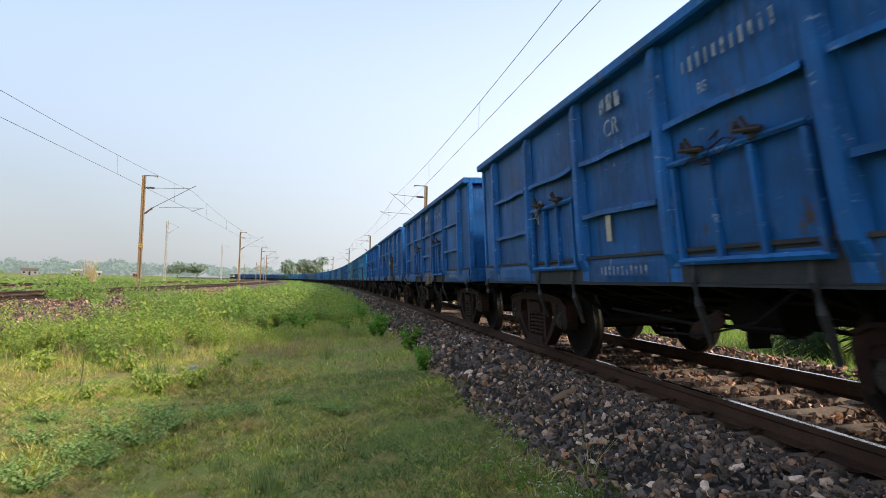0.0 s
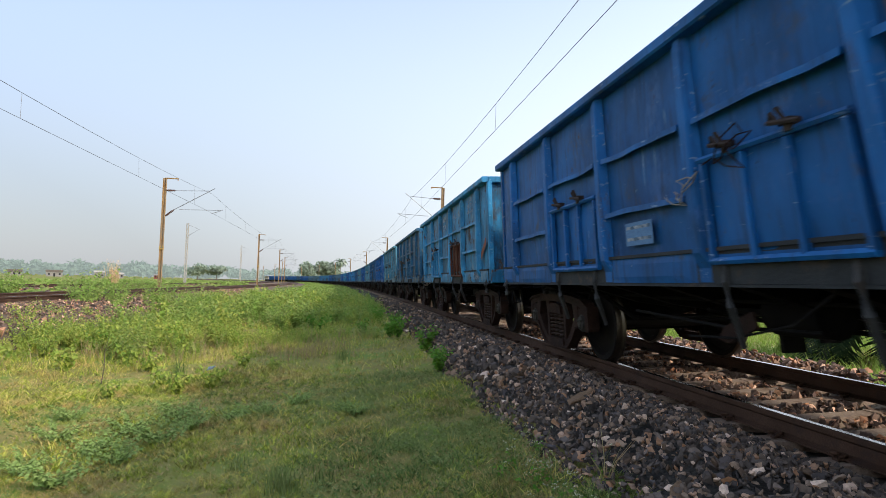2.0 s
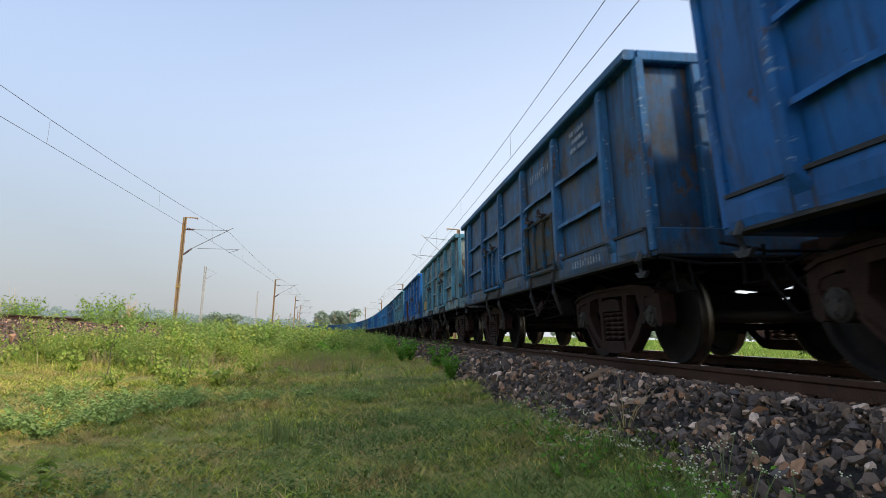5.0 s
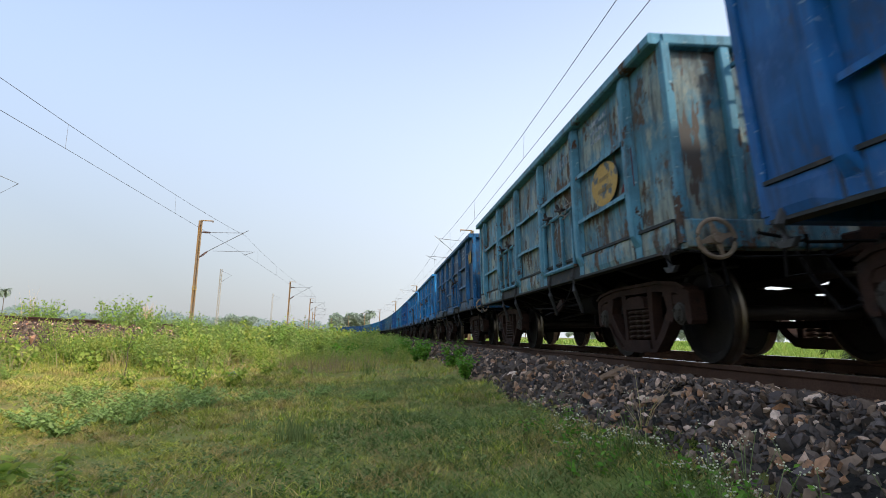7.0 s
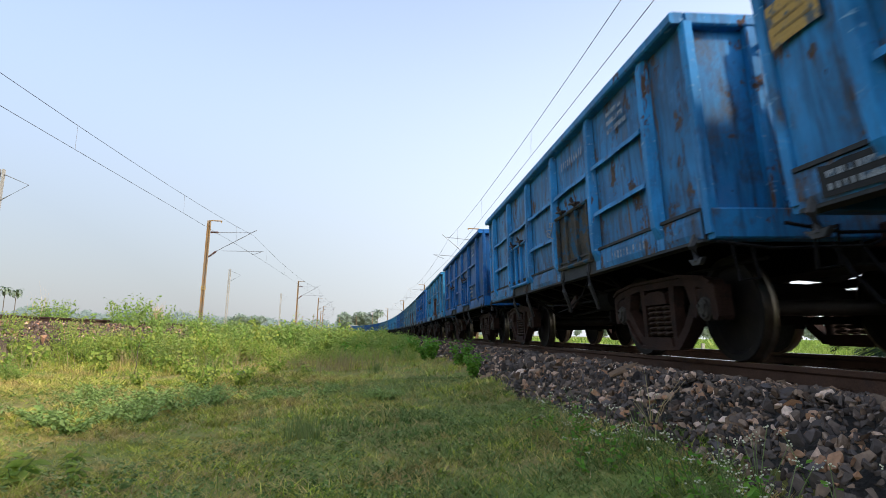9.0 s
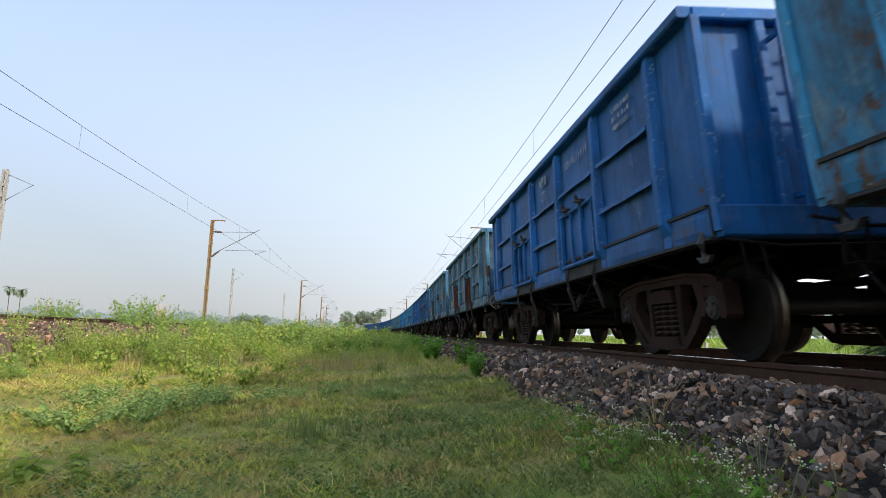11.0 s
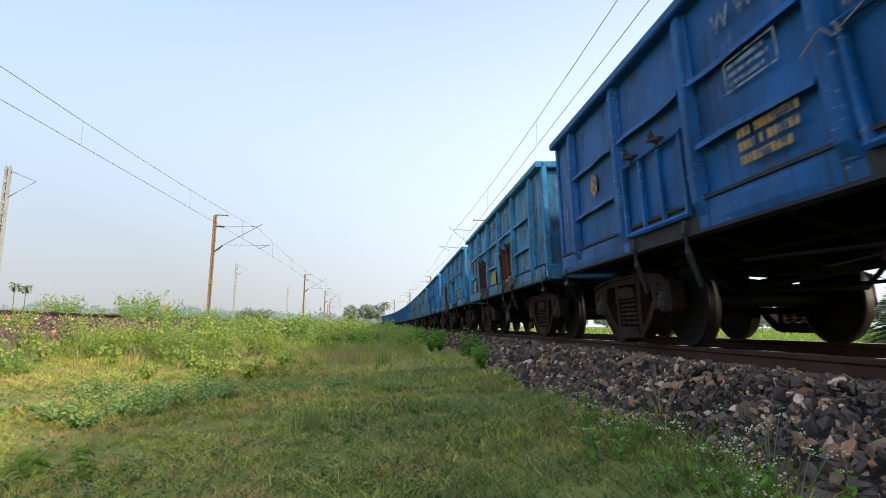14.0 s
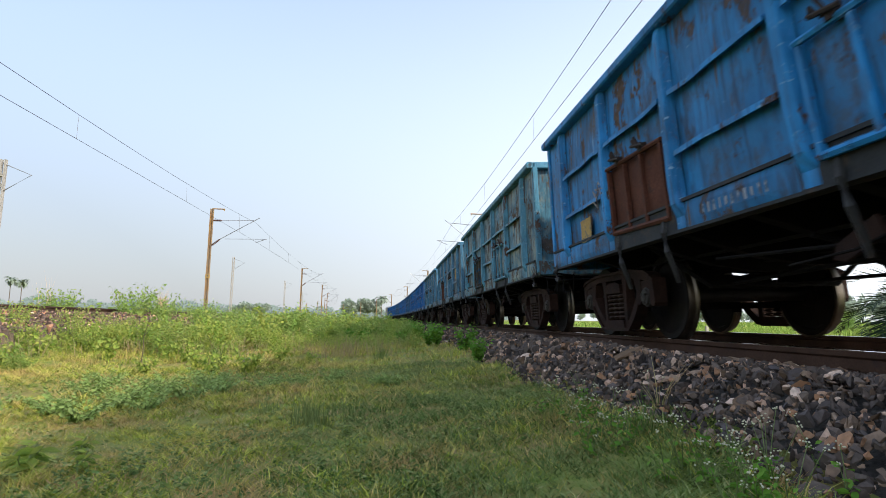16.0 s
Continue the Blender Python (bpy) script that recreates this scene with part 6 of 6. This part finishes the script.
def build_plants():
    rng = np.random.default_rng(33)
    low = [plant_kind(rng, 30, 0.25, 0.42, 16, 0.041) for _ in range(4)]
    spots = [(-4.2, 6.85, 0.7), (-4.35, 7.05, 0.55), (-4.97, 7.7, 0.75), (-6.5, 4.75, 0.9), (-6.9, 5.1, 0.8), (-6.25, 5.3, 0.85), (-6.6, 5.6, 0.95), (-6.1, 5.9, 0.9), (-6.45, 6.2, 0.9), (-5.95, 6.45, 0.9), (-5.6, 6.85, 0.8), (-6.2, 6.9, 0.85), (-7.0, 5.9, 0.8), (-5.25, 7.1, 0.65), (-7.2, 4.6, 0.8), (-7.3, 6.9, 0.7)]
    for i, (x, y, s) in enumerate(spots):
        plant_thing("low_weed", "low spreading weed with small pale green leaves in the lawn", "weed", (x, y), low[i % 4], M_PALELEAF, s, "low spreading weeds")
    mound = [plant_kind(rng, 15, 0.42, 0.34, 9, 0.075, hang=(-1.5, 0.1)) for _ in range(3)]
    for i, (x, y, s) in enumerate([(-6.65, 8.5, 0.8), (-6.3, 9.0, 0.9), (-7.0, 8.9, 0.8), (-7.3, 7.9, 0.6), (-6.2, 11.0, 0.8), (-5.6, 10.6, 0.6), (-7.6, 10.4, 0.9), (-8.2, 11.2, 1.0), (-8.9, 10.4, 1.0), (-9.6, 8.8, 0.9), (-10.2, 9.3, 1.1), (-10.8, 9.9, 1.15), (-9.9, 10.2, 1.1), (-8.3, 12.2, 1.1), (-7.5, 12.4, 0.9), (-11.4, 10.4, 1.0), (-9.2, 7.6, 0.7), (-12.3, 11.6, 1.2), (-12.0, 10.2, 1.1), (-11.2, 9.2, 1.0), (-12.8, 12.8, 1.2), (-11.6, 11.6, 1.2), (-10.9, 11.2, 1.1), (-12.5, 14.0, 1.1), (-10.4, 8.4, 0.8)]):
        plant_thing("leafy_weed", "bushy yellow-green weed with soft broad leaves", "weed", (x, y), mound[i % 3], M_WEED, s, "bushy yellow-green weeds")
    bush = [plant_kind(rng, 16, 0.62, 0.38, 17, 0.085) for _ in range(3)]
    for i, (x, y, s) in enumerate([(-3.05, 15.4, 1.0), (-3.2, 16.0, 0.8), (-2.72, 12.3, 0.95), (-2.8, 9.7, 0.7), (-2.75, 10.1, 0.6), (-2.9, 18.5, 0.9), (-3.3, 21.0, 1.1), (-3.9, 17.0, 0.8), (-3.4, 26.0, 1.1)]):
        plant_thing("green_bush", "small dark green bush at the foot of the ballast", "bush", (x, y), bush[i % 3], M_DARKLEAF, s, "bushes along the ballast")
    vine = plant_kind(rng, 16, 0.55, 1.0, 12, 0.13)
    plant_thing("dark_creeper", "low dark green creeper spreading over the weeds", "creeper", (-5.35, 19.6), vine, M_DARKLEAF, 0.9)
    # chest-high leafy growth on the slope of the second track
    shrub = [plant_kind(rng, 44, 0.92, 0.62, 13, 0.064, hang=(-1.7, 0.0)) for _ in range(3)]
    for i, (x, y, s) in enumerate(((-10.7, 11.3, 0.7), (-11.3, 11.8, 0.8), (-11.7, 12.6, 0.85), (-12.2, 13.3, 0.85), (-12.5, 14.4, 0.85), (-10.6, 12.6, 0.75), (-11.1, 13.4, 0.8), (-11.5, 14.4, 0.8), (-10.3, 13.5, 0.75), (-10.8, 14.7, 0.8), (-10.1, 14.8, 0.75), (-11.7, 16.0, 0.75), (-9.6, 15.8, 0.7), (-12.0, 11.4, 0.85), (-12.9, 12.4, 0.85), (-9.9, 11.9, 0.6), (-9.4, 12.9, 0.6), (-9.0, 13.9, 0.65))):
        plant_thing("tall_weed", "chest-high yellow-green weed with hanging heart-shaped leaves", "weed", (x, y), shrub[i % 3], M_WEED, s * 0.88, "chest-high leafy weeds")
    for i, (x, y, s) in enumerate(((-12.3, 19.4, 1.2), (-12.6, 20.4, 1.65), (-11.8, 20.6, 1.15), (-12.2, 21.6, 1.3), (-11.0, 22.0, 1.15), (-11.6, 24.2, 1.3), (-10.0, 21.6, 1.1), (-10.6, 24.2, 1.25), (-9.6, 23.0, 1.05), (-10.1, 26.0, 1.25), (-8.6, 21.2, 0.95), (-7.6, 24.4, 0.95), (-6.4, 19.4, 0.8), (-5.6, 22.4, 0.85))):
        plant_thing("tall_shrub", "leafy green shrub rising out of the weeds beside the second track", "shrub", (x, y), shrub[(i + 1) % 3], M_GREENWEED, s, "green shrubs")
    for i, (x, y, s) in enumerate(((-17.5, 25.2, 1.5), (-17.9, 26.0, 1.6), (-17.4, 35.0, 1.1), (-17.7, 37.0, 1.2), (-17.5, 39.5, 1.3), (-17.6, 42.5, 1.35))):
        plant_thing("tall_shrub", "compact green bush growing between the second and third tracks", "shrub", (x, y), shrub[i % 3], M_GREENWEED, s, "bushes between the tracks")
    broad = plant_kind(rng, 8, 0.17, 0.17, 5, 0.085)
    for x, y, s in ((-5.9, 3.0, 0.95), (-6.05, 3.25, 0.8), (-5.65, 3.0, 0.6), (-5.95, 3.6, 0.7), (-4.75, 3.6, 0.4), (-4.5, 4.1, 0.4), (-5.2, 4.4, 0.4), (-3.9, 3.2, 0.35)):
        plant_thing("broad_leaf_weed", "young weed with broad bright green leaves", "weed", (x, y), broad, M_WEED, s, "broad-leaved weeds")
    # one bare thin stem standing in the lawn
    st = Shape().tube([(0, 0, 0), (0.03, 0.0, 0.25), (0.02, 0.02, 0.5), (0.08, 0.02, 0.78)], [0.008, 0.007, 0.005, 0.002], 5)
    st.tube([(0.025, 0, 0.3), (-0.08, 0.02, 0.48)], [0.004, 0.002], 4).tube([(0.02, 0.02, 0.5), (0.12, 0.0, 0.62)], [0.004, 0.002], 4)
    tagged(part("withered_weed", st, M_BARK, at=Matrix.Translation((-7.89, 9.24, -0.68))), "bare brown forked weed standing in the grass", "dry weed")
    # tall grass tufts
    for x, y, n, h in ((-4.76, 4.3, 150, 0.19), (-4.5, 4.5, 60, 0.12), (-5.2, 5.0, 60, 0.12), (-6.9, 9.5, 150, 0.35), (-4.4, 12.0, 120, 0.25), (-2.75, 3.4, 60, 0.2)):
        a, r = rng.uniform(0, math.tau, n), rng.uniform(0, 0.14, n)
        v, f = blades(n, x + r * np.cos(a), y + r * np.sin(a), h * rng.uniform(0.5, 1.3, n), np.full(n, 0.006), rng, 0.5)
        tagged(new("grass_tuft", cloud_mesh("grass_tuft", v, f, M_LUSH)), "taller tuft of thin green grass in the lawn", "grass tuft", "grass tufts")
    # white flowering weeds at the foot of the ballast
    for i in range(34):
        x, y = -2.92 + rng.normal(0, 0.22), 1.9 + 2.9 * rng.uniform(0, 1) ** 1.3
        th = thing("flowering_weed", "thin weed with tiny white flower heads beside the ballast", "wild flower", Matrix.Translation((x, y, float(ground_at(np.array(x), np.array(y))) - 0.01)), "white flowering weeds")
        s, heads = Shape(), []
        for k in range(int(rng.integers(2, 5))):
            b, hgt = rng.uniform(0, math.tau), rng.uniform(0.12, 0.29)
            tip = Vector((math.cos(b) * hgt * 0.45, math.sin(b) * hgt * 0.45, hgt))
            s.tube([(0, 0, 0), tip * 0.5 + Vector((0, 0, hgt * 0.08)), tip], [0.0025, 0.002, 0.0015], 4)
            heads.append(tip)
        part("stem", s, M_STEM, th)
        f = Shape()
        for tip in heads:
            for q in range(5):
                d = Vector((rng.normal(0, 0.014), rng.normal(0, 0.014), rng.normal(0, 0.006)))
                f.lathe([(-0.003, 0.002), (0.0, 0.0046), (0.003, 0.002)], 5, 2, tip + d)
        tagged(part("bloom", f, M_PETAL, th), kind="stuff")
        v, fc = weed_kind(rng, 3, 0.16, 0.08, 5, 0.035)
        tagged(part("foliage", cloud_mesh("foliage", v, fc, M_DARKLEAF), None, th), kind="stuff")
    # reeds
    for x, y, h, n in ((-26.7, 60.8, 2.6, 160), (-18.1, 25.4, 1.8, 16)):
        a, r = rng.uniform(0, math.tau, n), rng.uniform(0, 0.5, n)
        v, f = blades(n, x + r * np.cos(a), y + r * np.sin(a), h * rng.uniform(0.6, 1.3, n), np.full(n, 0.03 if n > 20 else 0.014), rng, 0.25)
        tagged(new("reed_clump", cloud_mesh("reed_clump", v, f, M_DRY)), "clump of tall dry straw-coloured reeds by the track", "reeds", "reed clumps")


def crown_cloud(rng, centre, radii, count, leaf):
    """Leaf clumps filling an uneven crown."""
    d = rng.normal(size=(count, 3))
    d /= np.linalg.norm(d, axis=1)[:, None]
    lump = 0.72 + 0.3 * np.sin(d[:, 0] * 4 + d[:, 2] * 3 + centre[0]) * np.cos(d[:, 1] * 5 + centre[1])
    p = d * (rng.uniform(0.35, 1.0, count) ** 0.5 * lump)[:, None] * np.array(radii) + np.array(centre)
    m = turn_of(rng, count)
    v = np.einsum("nij,vj->nvi", m, KITE - [0, 0.6, 0]) * (leaf * rng.uniform(0.6, 1.4, count))[:, None, None] + p[:, None]
    f = KITE_F[None] + (np.arange(count) * len(KITE))[:, None, None]
    return v.reshape(-1, 3), f.reshape(-1, 3)


def tree(x, y, h, wide, seed, leaf=0.5, count=500, name="tree", label="broad green tree standing far behind the line"):
    rng = np.random.default_rng(seed)
    z = float(ground_at(np.array(x), np.array(y))) - 0.1
    th = thing(name, label, "tree", Matrix.Translation((x, y, z)), "trees in the distance")
    s = Shape().tube([(0, 0, 0), (0.1, 0, h * 0.25), (0.0, 0.1, h * 0.55)], [h * 0.035, h * 0.026, h * 0.015], 8)
    for k in range(5):
        a = k * 1.26 + rng.uniform(-0.3, 0.3)
        s.tube([(0, 0, h * (0.25 + 0.05 * k)), (math.cos(a) * wide * 0.2, math.sin(a) * wide * 0.2, h * 0.5), (math.cos(a) * wide * 0.36, math.sin(a) * wide * 0.36, h * (0.62 + 0.05 * k))], [h * 0.014, h * 0.01, h * 0.004], 5)
    part("trunk", s, M_BARK, th)
    vs, fs, base = [], [], 0
    for k in range(6):
        a = k * 1.05 + rng.uniform(-0.3, 0.3)
        r = wide * 0.24 * (k > 0)
        v, f = crown_cloud(rng, (math.cos(a) * r, math.sin(a) * r, h * rng.uniform(0.42, 0.78)), (wide * 0.36, wide * 0.36, h * 0.27), count // 6, leaf)
        vs.append(v)
        fs.append(f + base)
        base += len(v)
    part("crown", cloud_mesh("crown", np.concatenate(vs), np.concatenate(fs), M_HAZELEAF), None, th)
    return th


def palm(x, y, trunk, span, fronds, seed, label, droop=0.9, pairs=22, width=0.05, leaf=None):
    """Date palm: ringed trunk and arching feather fronds."""
    rng = np.random.default_rng(seed)
    z = float(ground_at(np.array(x), np.array(y))) - 0.1
    th = thing("palm_tree", label, "palm", Matrix.Translation((x, y, z)), "palms")
    s = Shape()
    n = 14
    s.tube([(0.02 * math.sin(k), 0.02 * math.cos(k), trunk * k / n) for k in range(n + 1)], [max(0.05, 0.045 * span) * (1.15 if k % 2 else 0.95) for k in range(n + 1)], 9)
    part("trunk", s, M_BARK, th)
    for k in range(fronds):
        a, up = k * 2.4 + rng.uniform(-0.2, 0.2), rng.uniform(-0.35, 1.3)
        ln = span * rng.uniform(0.8, 1.15)
        rib = []
        p, ang = np.array([0, 0, trunk]), up
        for j in range(13):
            rib.append(p.copy())
            p = p + ln / 12 * np.array([math.cos(a) * math.cos(ang), math.sin(a) * math.cos(ang), math.sin(ang)])
            ang -= droop * 1.9 / 12
        rib = np.array(rib)
        t = np.linspace(0.12, 1.0, pairs)
        base = np.stack([np.interp(t * 12, np.arange(13), rib[:, i]) for i in range(3)], -1)
        along = np.gradient(base, axis=0)
        along /= np.linalg.norm(along, axis=1)[:, None]
        side = np.array([-math.sin(a), math.cos(a), 0.0])
        vs, fs = [], []
        for sg in (-1, 1):
            d = along * 0.75 + sg * side * 0.8 + np.array([0, 0, 0.15]) + rng.normal(0, 0.08, (pairs, 3))
            leng = ln * 0.24 * np.sin(np.clip(t, 0, 1) * 2.6 + 0.35)
            tip = base + d * leng[:, None]
            w = along * width * 0.5
            q = np.stack([base - w, base + w, (base + tip) / 2 + w * 0.9, tip, (base + tip) / 2 - w * 0.9], 1)
            fs.append(np.array([[0, 1, 2], [0, 2, 4], [4, 2, 3]])[None] + (np.arange(pairs) * 5)[:, None, None] + len(vs) * pairs * 5)
            vs.append(q.reshape(-1, 3))
        part("frond", cloud_mesh("frond", np.concatenate(vs), np.concatenate(fs).reshape(-1, 3), leaf or M_TREELEAF), None, th)
    return th


def build_trees():
    for x, y, h, w, sd in ((-28.6, 358, 13.0, 11, 1), (-20.5, 362, 14.2, 12, 2), (-14.0, 360, 12.6, 10, 3), (-98, 389, 11, 16, 5), (-88, 395, 10, 12, 8)):
        tree(x, y, h, w, sd, 1.25, 1800)
    palm(-10.2, 360, 12.5, 5.0, 34, 4, "tall date palm among broad green trees", 1.0, 16, 0.5, M_HAZELEAF)
    palm(-108.8, 173, 9.6, 2.0, 30, 9, "small date palm with a round crown of fronds", 1.0, 14, 0.3, M_HAZELEAF)
    palm(-106.4, 174, 9.0, 2.0, 30, 10, "small date palm with a round crown of fronds", 1.0, 14, 0.3, M_HAZELEAF)
    # growth seen under the train
    palm(7.05, 10.9, 1.25, 2.5, 60, 6, "bushy date palm with hanging fronds across the track", 0.95, 34, 0.045, M_PALMLEAF)
    palm(25.0, 36.0, 0.5, 1.9, 34, 7, "young date palm in the field behind the train", 0.8, 20, 0.08, M_PALELEAF)
    for x, y, h, w, sd in ((96, 152, 7.0, 9, 11), (118, 160, 8.2, 11, 12), (80, 156, 5.6, 8, 13), (128, 150, 7.0, 10, 14), (62, 170, 6.4, 9, 15), (146, 146, 8.0, 11, 16), (44, 195, 7.0, 10, 17), (170, 150, 9, 12, 18)):
        tree(x, y, h, w, sd, 0.6, 700, label="rounded green tree at the edge of the field")
    rng = np.random.default_rng(77)
    kinds, fine = [], []
    for k in range(10):
        vs, fs, base = [], [], 0
        for j in range(4):
            v, f = crown_cloud(rng, (rng.uniform(-3, 3), rng.uniform(-2, 2), rng.uniform(3, 5.5)), (3.2, 3.2, 2.8), *((36, 1.8) if k < 5 else (125, 0.85)))
            vs.append(v)
            fs.append(f + base)
            base += len(v)
        (kinds if k < 5 else fine).append((np.concatenate(vs), np.concatenate(fs)))
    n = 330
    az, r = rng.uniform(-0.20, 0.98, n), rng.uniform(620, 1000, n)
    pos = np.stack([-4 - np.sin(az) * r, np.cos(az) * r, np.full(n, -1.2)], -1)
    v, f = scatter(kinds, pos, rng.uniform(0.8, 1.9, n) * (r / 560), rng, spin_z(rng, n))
    tagged(new("backdrop", cloud_mesh("backdrop", v, f, M_HAZEGLOW)), "grey-green belt of woods along the horizon, haze put in as a faint glow", "woods", kind="structure")
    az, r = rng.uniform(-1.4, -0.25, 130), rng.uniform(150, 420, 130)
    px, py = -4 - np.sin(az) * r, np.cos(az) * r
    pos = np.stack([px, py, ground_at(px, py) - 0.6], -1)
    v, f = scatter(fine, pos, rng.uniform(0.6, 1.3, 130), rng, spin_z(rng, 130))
    tagged(new("far_woods", cloud_mesh("far_woods", v, f, M_HAZELEAF)), "woods behind the field across the track", "woods", kind="stuff")


def build_clover():
    """Small broad leaves mixed into the lawn."""
    rng = np.random.default_rng(8)
    kinds = [weed_kind(rng, 6, 0.045, 0.06, 3, 0.014, None, True) for _ in range(6)]
    n = 6500
    x, y = rng.uniform(-8.5, -2.6, n), 1.0 + 9 * rng.uniform(0, 1, n) ** 1.3
    keep = rng.uniform(size=n) < np.clip(patchy(x, y, 1.7, 12.0) * 1.6 - 0.35, 0.05, 1)
    x, y = x[keep], y[keep]
    v, f = scatter(kinds, np.stack([x, y, ground_at(x, y)], -1), rng.uniform(0.7, 1.7, len(x)), rng, spin_z(rng, len(x)))
    tagged(new("clover", cloud_mesh("clover", v, f, M_LUSH)), "small broad-leaved herbs mixed into the short grass", "herbs", kind="stuff")


build_grass()
build_clover()
build_weeds()
build_plants()
build_trees()


# ---- small things ----
def house(x, y, wide, deep, tall, turn, wall, roof, label):
    """Small far house with a ridged roof, a door and windows."""
    wide, deep, tall = wide * 0.6, deep * 0.6, tall * 0.62
    th = thing("house", label, "house", Matrix.Translation((x, y, float(ground_at(np.array(x), np.array(y))))) @ pose(0, 0, 0, 0, 0, turn), "far houses")
    part("wall", Shape().box(-wide / 2, wide / 2, -deep / 2, deep / 2, -0.3, tall, 0.02), wall, th)
    part("roof", Shape().prism([(-deep / 2 - 0.4, tall), (deep / 2 + 0.4, tall), (0.0, tall + deep * 0.28)], 0, -wide / 2 - 0.4, wide / 2 + 0.4), roof, th)
    for k in range(3):
        xa = -wide / 2 + wide * (k + 0.5) / 3
        part("door" if k == 1 else "window", Shape().box(xa - 0.5, xa + 0.5, -deep / 2 - 0.03, -deep / 2 + 0.02, 0.0 if k == 1 else 1.0, 2.1), M_INK, th)


def build_small_things():
    for x, y, wd, dp, tl, tr, wl_, rf, lb in ((-185, 400, 14, 8, 4.5, 25, M_DULLWALL, M_BARK, "small grey house with a brown roof beyond the tracks"), (-165, 415, 9, 7, 5.5, 20, M_DULLWALL, M_CONC, "small pale grey house with a flat-looking roof"),
                                              (-150, 405, 10, 7, 4.0, 22, M_DULLWALL, M_CONC, "low grey house with a grey roof"), (-205, 395, 12, 8, 4.0, 28, M_DULLWALL, M_BARK, "small grey house with a brown roof beyond the tracks"), (-132, 425, 8, 6, 4.0, 18, M_REDOXIDE, M_DULLWALL, "small reddish house with a dull roof")):
        house(x, y, wd, dp, tl, tr, wl_, rf, lb)
    # dry twigs standing at the foot of the ballast
    rng, tw = random.Random(4), Shape()
    for q in range(9):
        a, h = rng.uniform(0, math.tau), rng.uniform(0.18, 0.42)
        tw.tube([(0, 0, 0), (math.cos(a) * h * 0.2, math.sin(a) * h * 0.2, h * 0.55), (math.cos(a) * h * 0.55, math.sin(a) * h * 0.55, h)], [0.004, 0.003, 0.001], 4)
    tagged(part("dry_twig_tuft", tw, M_REDDRY, at=Matrix.Translation((-2.5, 3.75, float(ground_at(np.array(-2.5), np.array(3.75))) - 0.02))), "tuft of thin dry brown twigs at the foot of the ballast", "dry weed")
    # litter in the grass
    z = float(ground_at(np.array(-6.65), np.array(10.35)))
    bt = thing("plastic_bottle", "clear bluish plastic bottle lying in the weeds", "bottle", pose(-6.65, 10.35, z + 0.05, 70, 0, 55) @ Matrix.Scale(0.75, 4))
    part("bottle_body", Shape().lathe([(0.0, 0.03), (0.01, 0.038), (0.08, 0.038), (0.09, 0.034), (0.10, 0.038), (0.16, 0.038), (0.21, 0.014), (0.23, 0.014)], 14, 2), M_BOTTLE, bt, smooth=40)
    part("cap", Shape().lathe([(0.228, 0.016), (0.25, 0.016)], 12, 2), M_WHITE, bt, "white screw cap")
    z = float(ground_at(np.array(-7.16), np.array(9.4)))
    sh, v, nu, nv = Shape(), [], 12, 8
    for j in range(nv):
        for i in range(nu):
            a, e = i * math.tau / nu, -math.pi / 2 + math.pi * j / (nv - 1)
            d = Vector((math.cos(e) * math.cos(a), math.cos(e) * math.sin(a), math.sin(e)))
            q = 1 + 0.6 * noise.noise(d * 2.3) + 0.3 * noise.noise(d * 6)
            v.append((d.x * 0.075 * q, d.y * 0.05 * q, 0.03 + d.z * 0.035 * q))
    f = [(j * nu + i, j * nu + (i + 1) % nu, (j + 1) * nu + (i + 1) % nu, (j + 1) * nu + i) for j in range(nv - 1) for i in range(nu)]
    tagged(part("plastic_bag", sh.add(v, f), M_PETAL, at=Matrix.Translation((-7.16, 9.4, z))), "crumpled white plastic bag lying in the grass", "bag")
    # dead leaf clump and a white marker post in the field behind the train
    p = place(24.0, 9.0, 0)
    tagged(part("marker_post", Shape().box(-0.06, 0.06, -0.06, 0.06, 0.0, 0.7, 0.012), M_CREAM, at=Matrix.Translation((p.x, p.y, float(ground_at(np.array(p.x), np.array(p.y))) - 0.02))), "short white marker post in the field", "post")


M_DULLWALL = plain("weathered_wall_plaster", (0.22, 0.20, 0.175), (0.30, 0.27, 0.24), 2, 0.9)
M_BOTTLE, _n, _l, _b = node_mat("bluish_clear_plastic")
_b.inputs["Base Color"].default_value = (0.55, 0.68, 0.85, 1)
_b.inputs["Roughness"].default_value = 0.15
_b.inputs["Transmission Weight"].default_value = 0.6
build_small_things()


# ---- what moves ----
def motions():
    steps = [0.5 * i for i in range(33)]
    for k, wagon in wagons.items():
        walk(wagon, [(t, track_pose(train_at(k, t), 0, 0, CANT)) for t in steps])
    # wheels roll towards the camera's end of the line; alike wheels share one turn
    turn = (SPEED + 0.1) / 0.5 / FPS
    shared = {}
    for wagon in wagons.values():
        for bogie in wagon.children:
            for ws in bogie.children:
                if not ws.name.startswith("wheelset"):
                    continue
                key = round(ws.location.y)
                if key not in shared:
                    y = ws.location.y
                    walk(ws, [(i / FPS, pose(0, y, 0.5, math.degrees(turn * i) % 360)) for i in range(481)])
                    shared[key] = ws
                else:
                    src = shared[key].animation_data
                    ws.rotation_mode = "QUATERNION"
                    ws.animation_data_create()
                    ws.animation_data.action = src.action
                    ws.animation_data.action_slot = src.action_slot


motions()
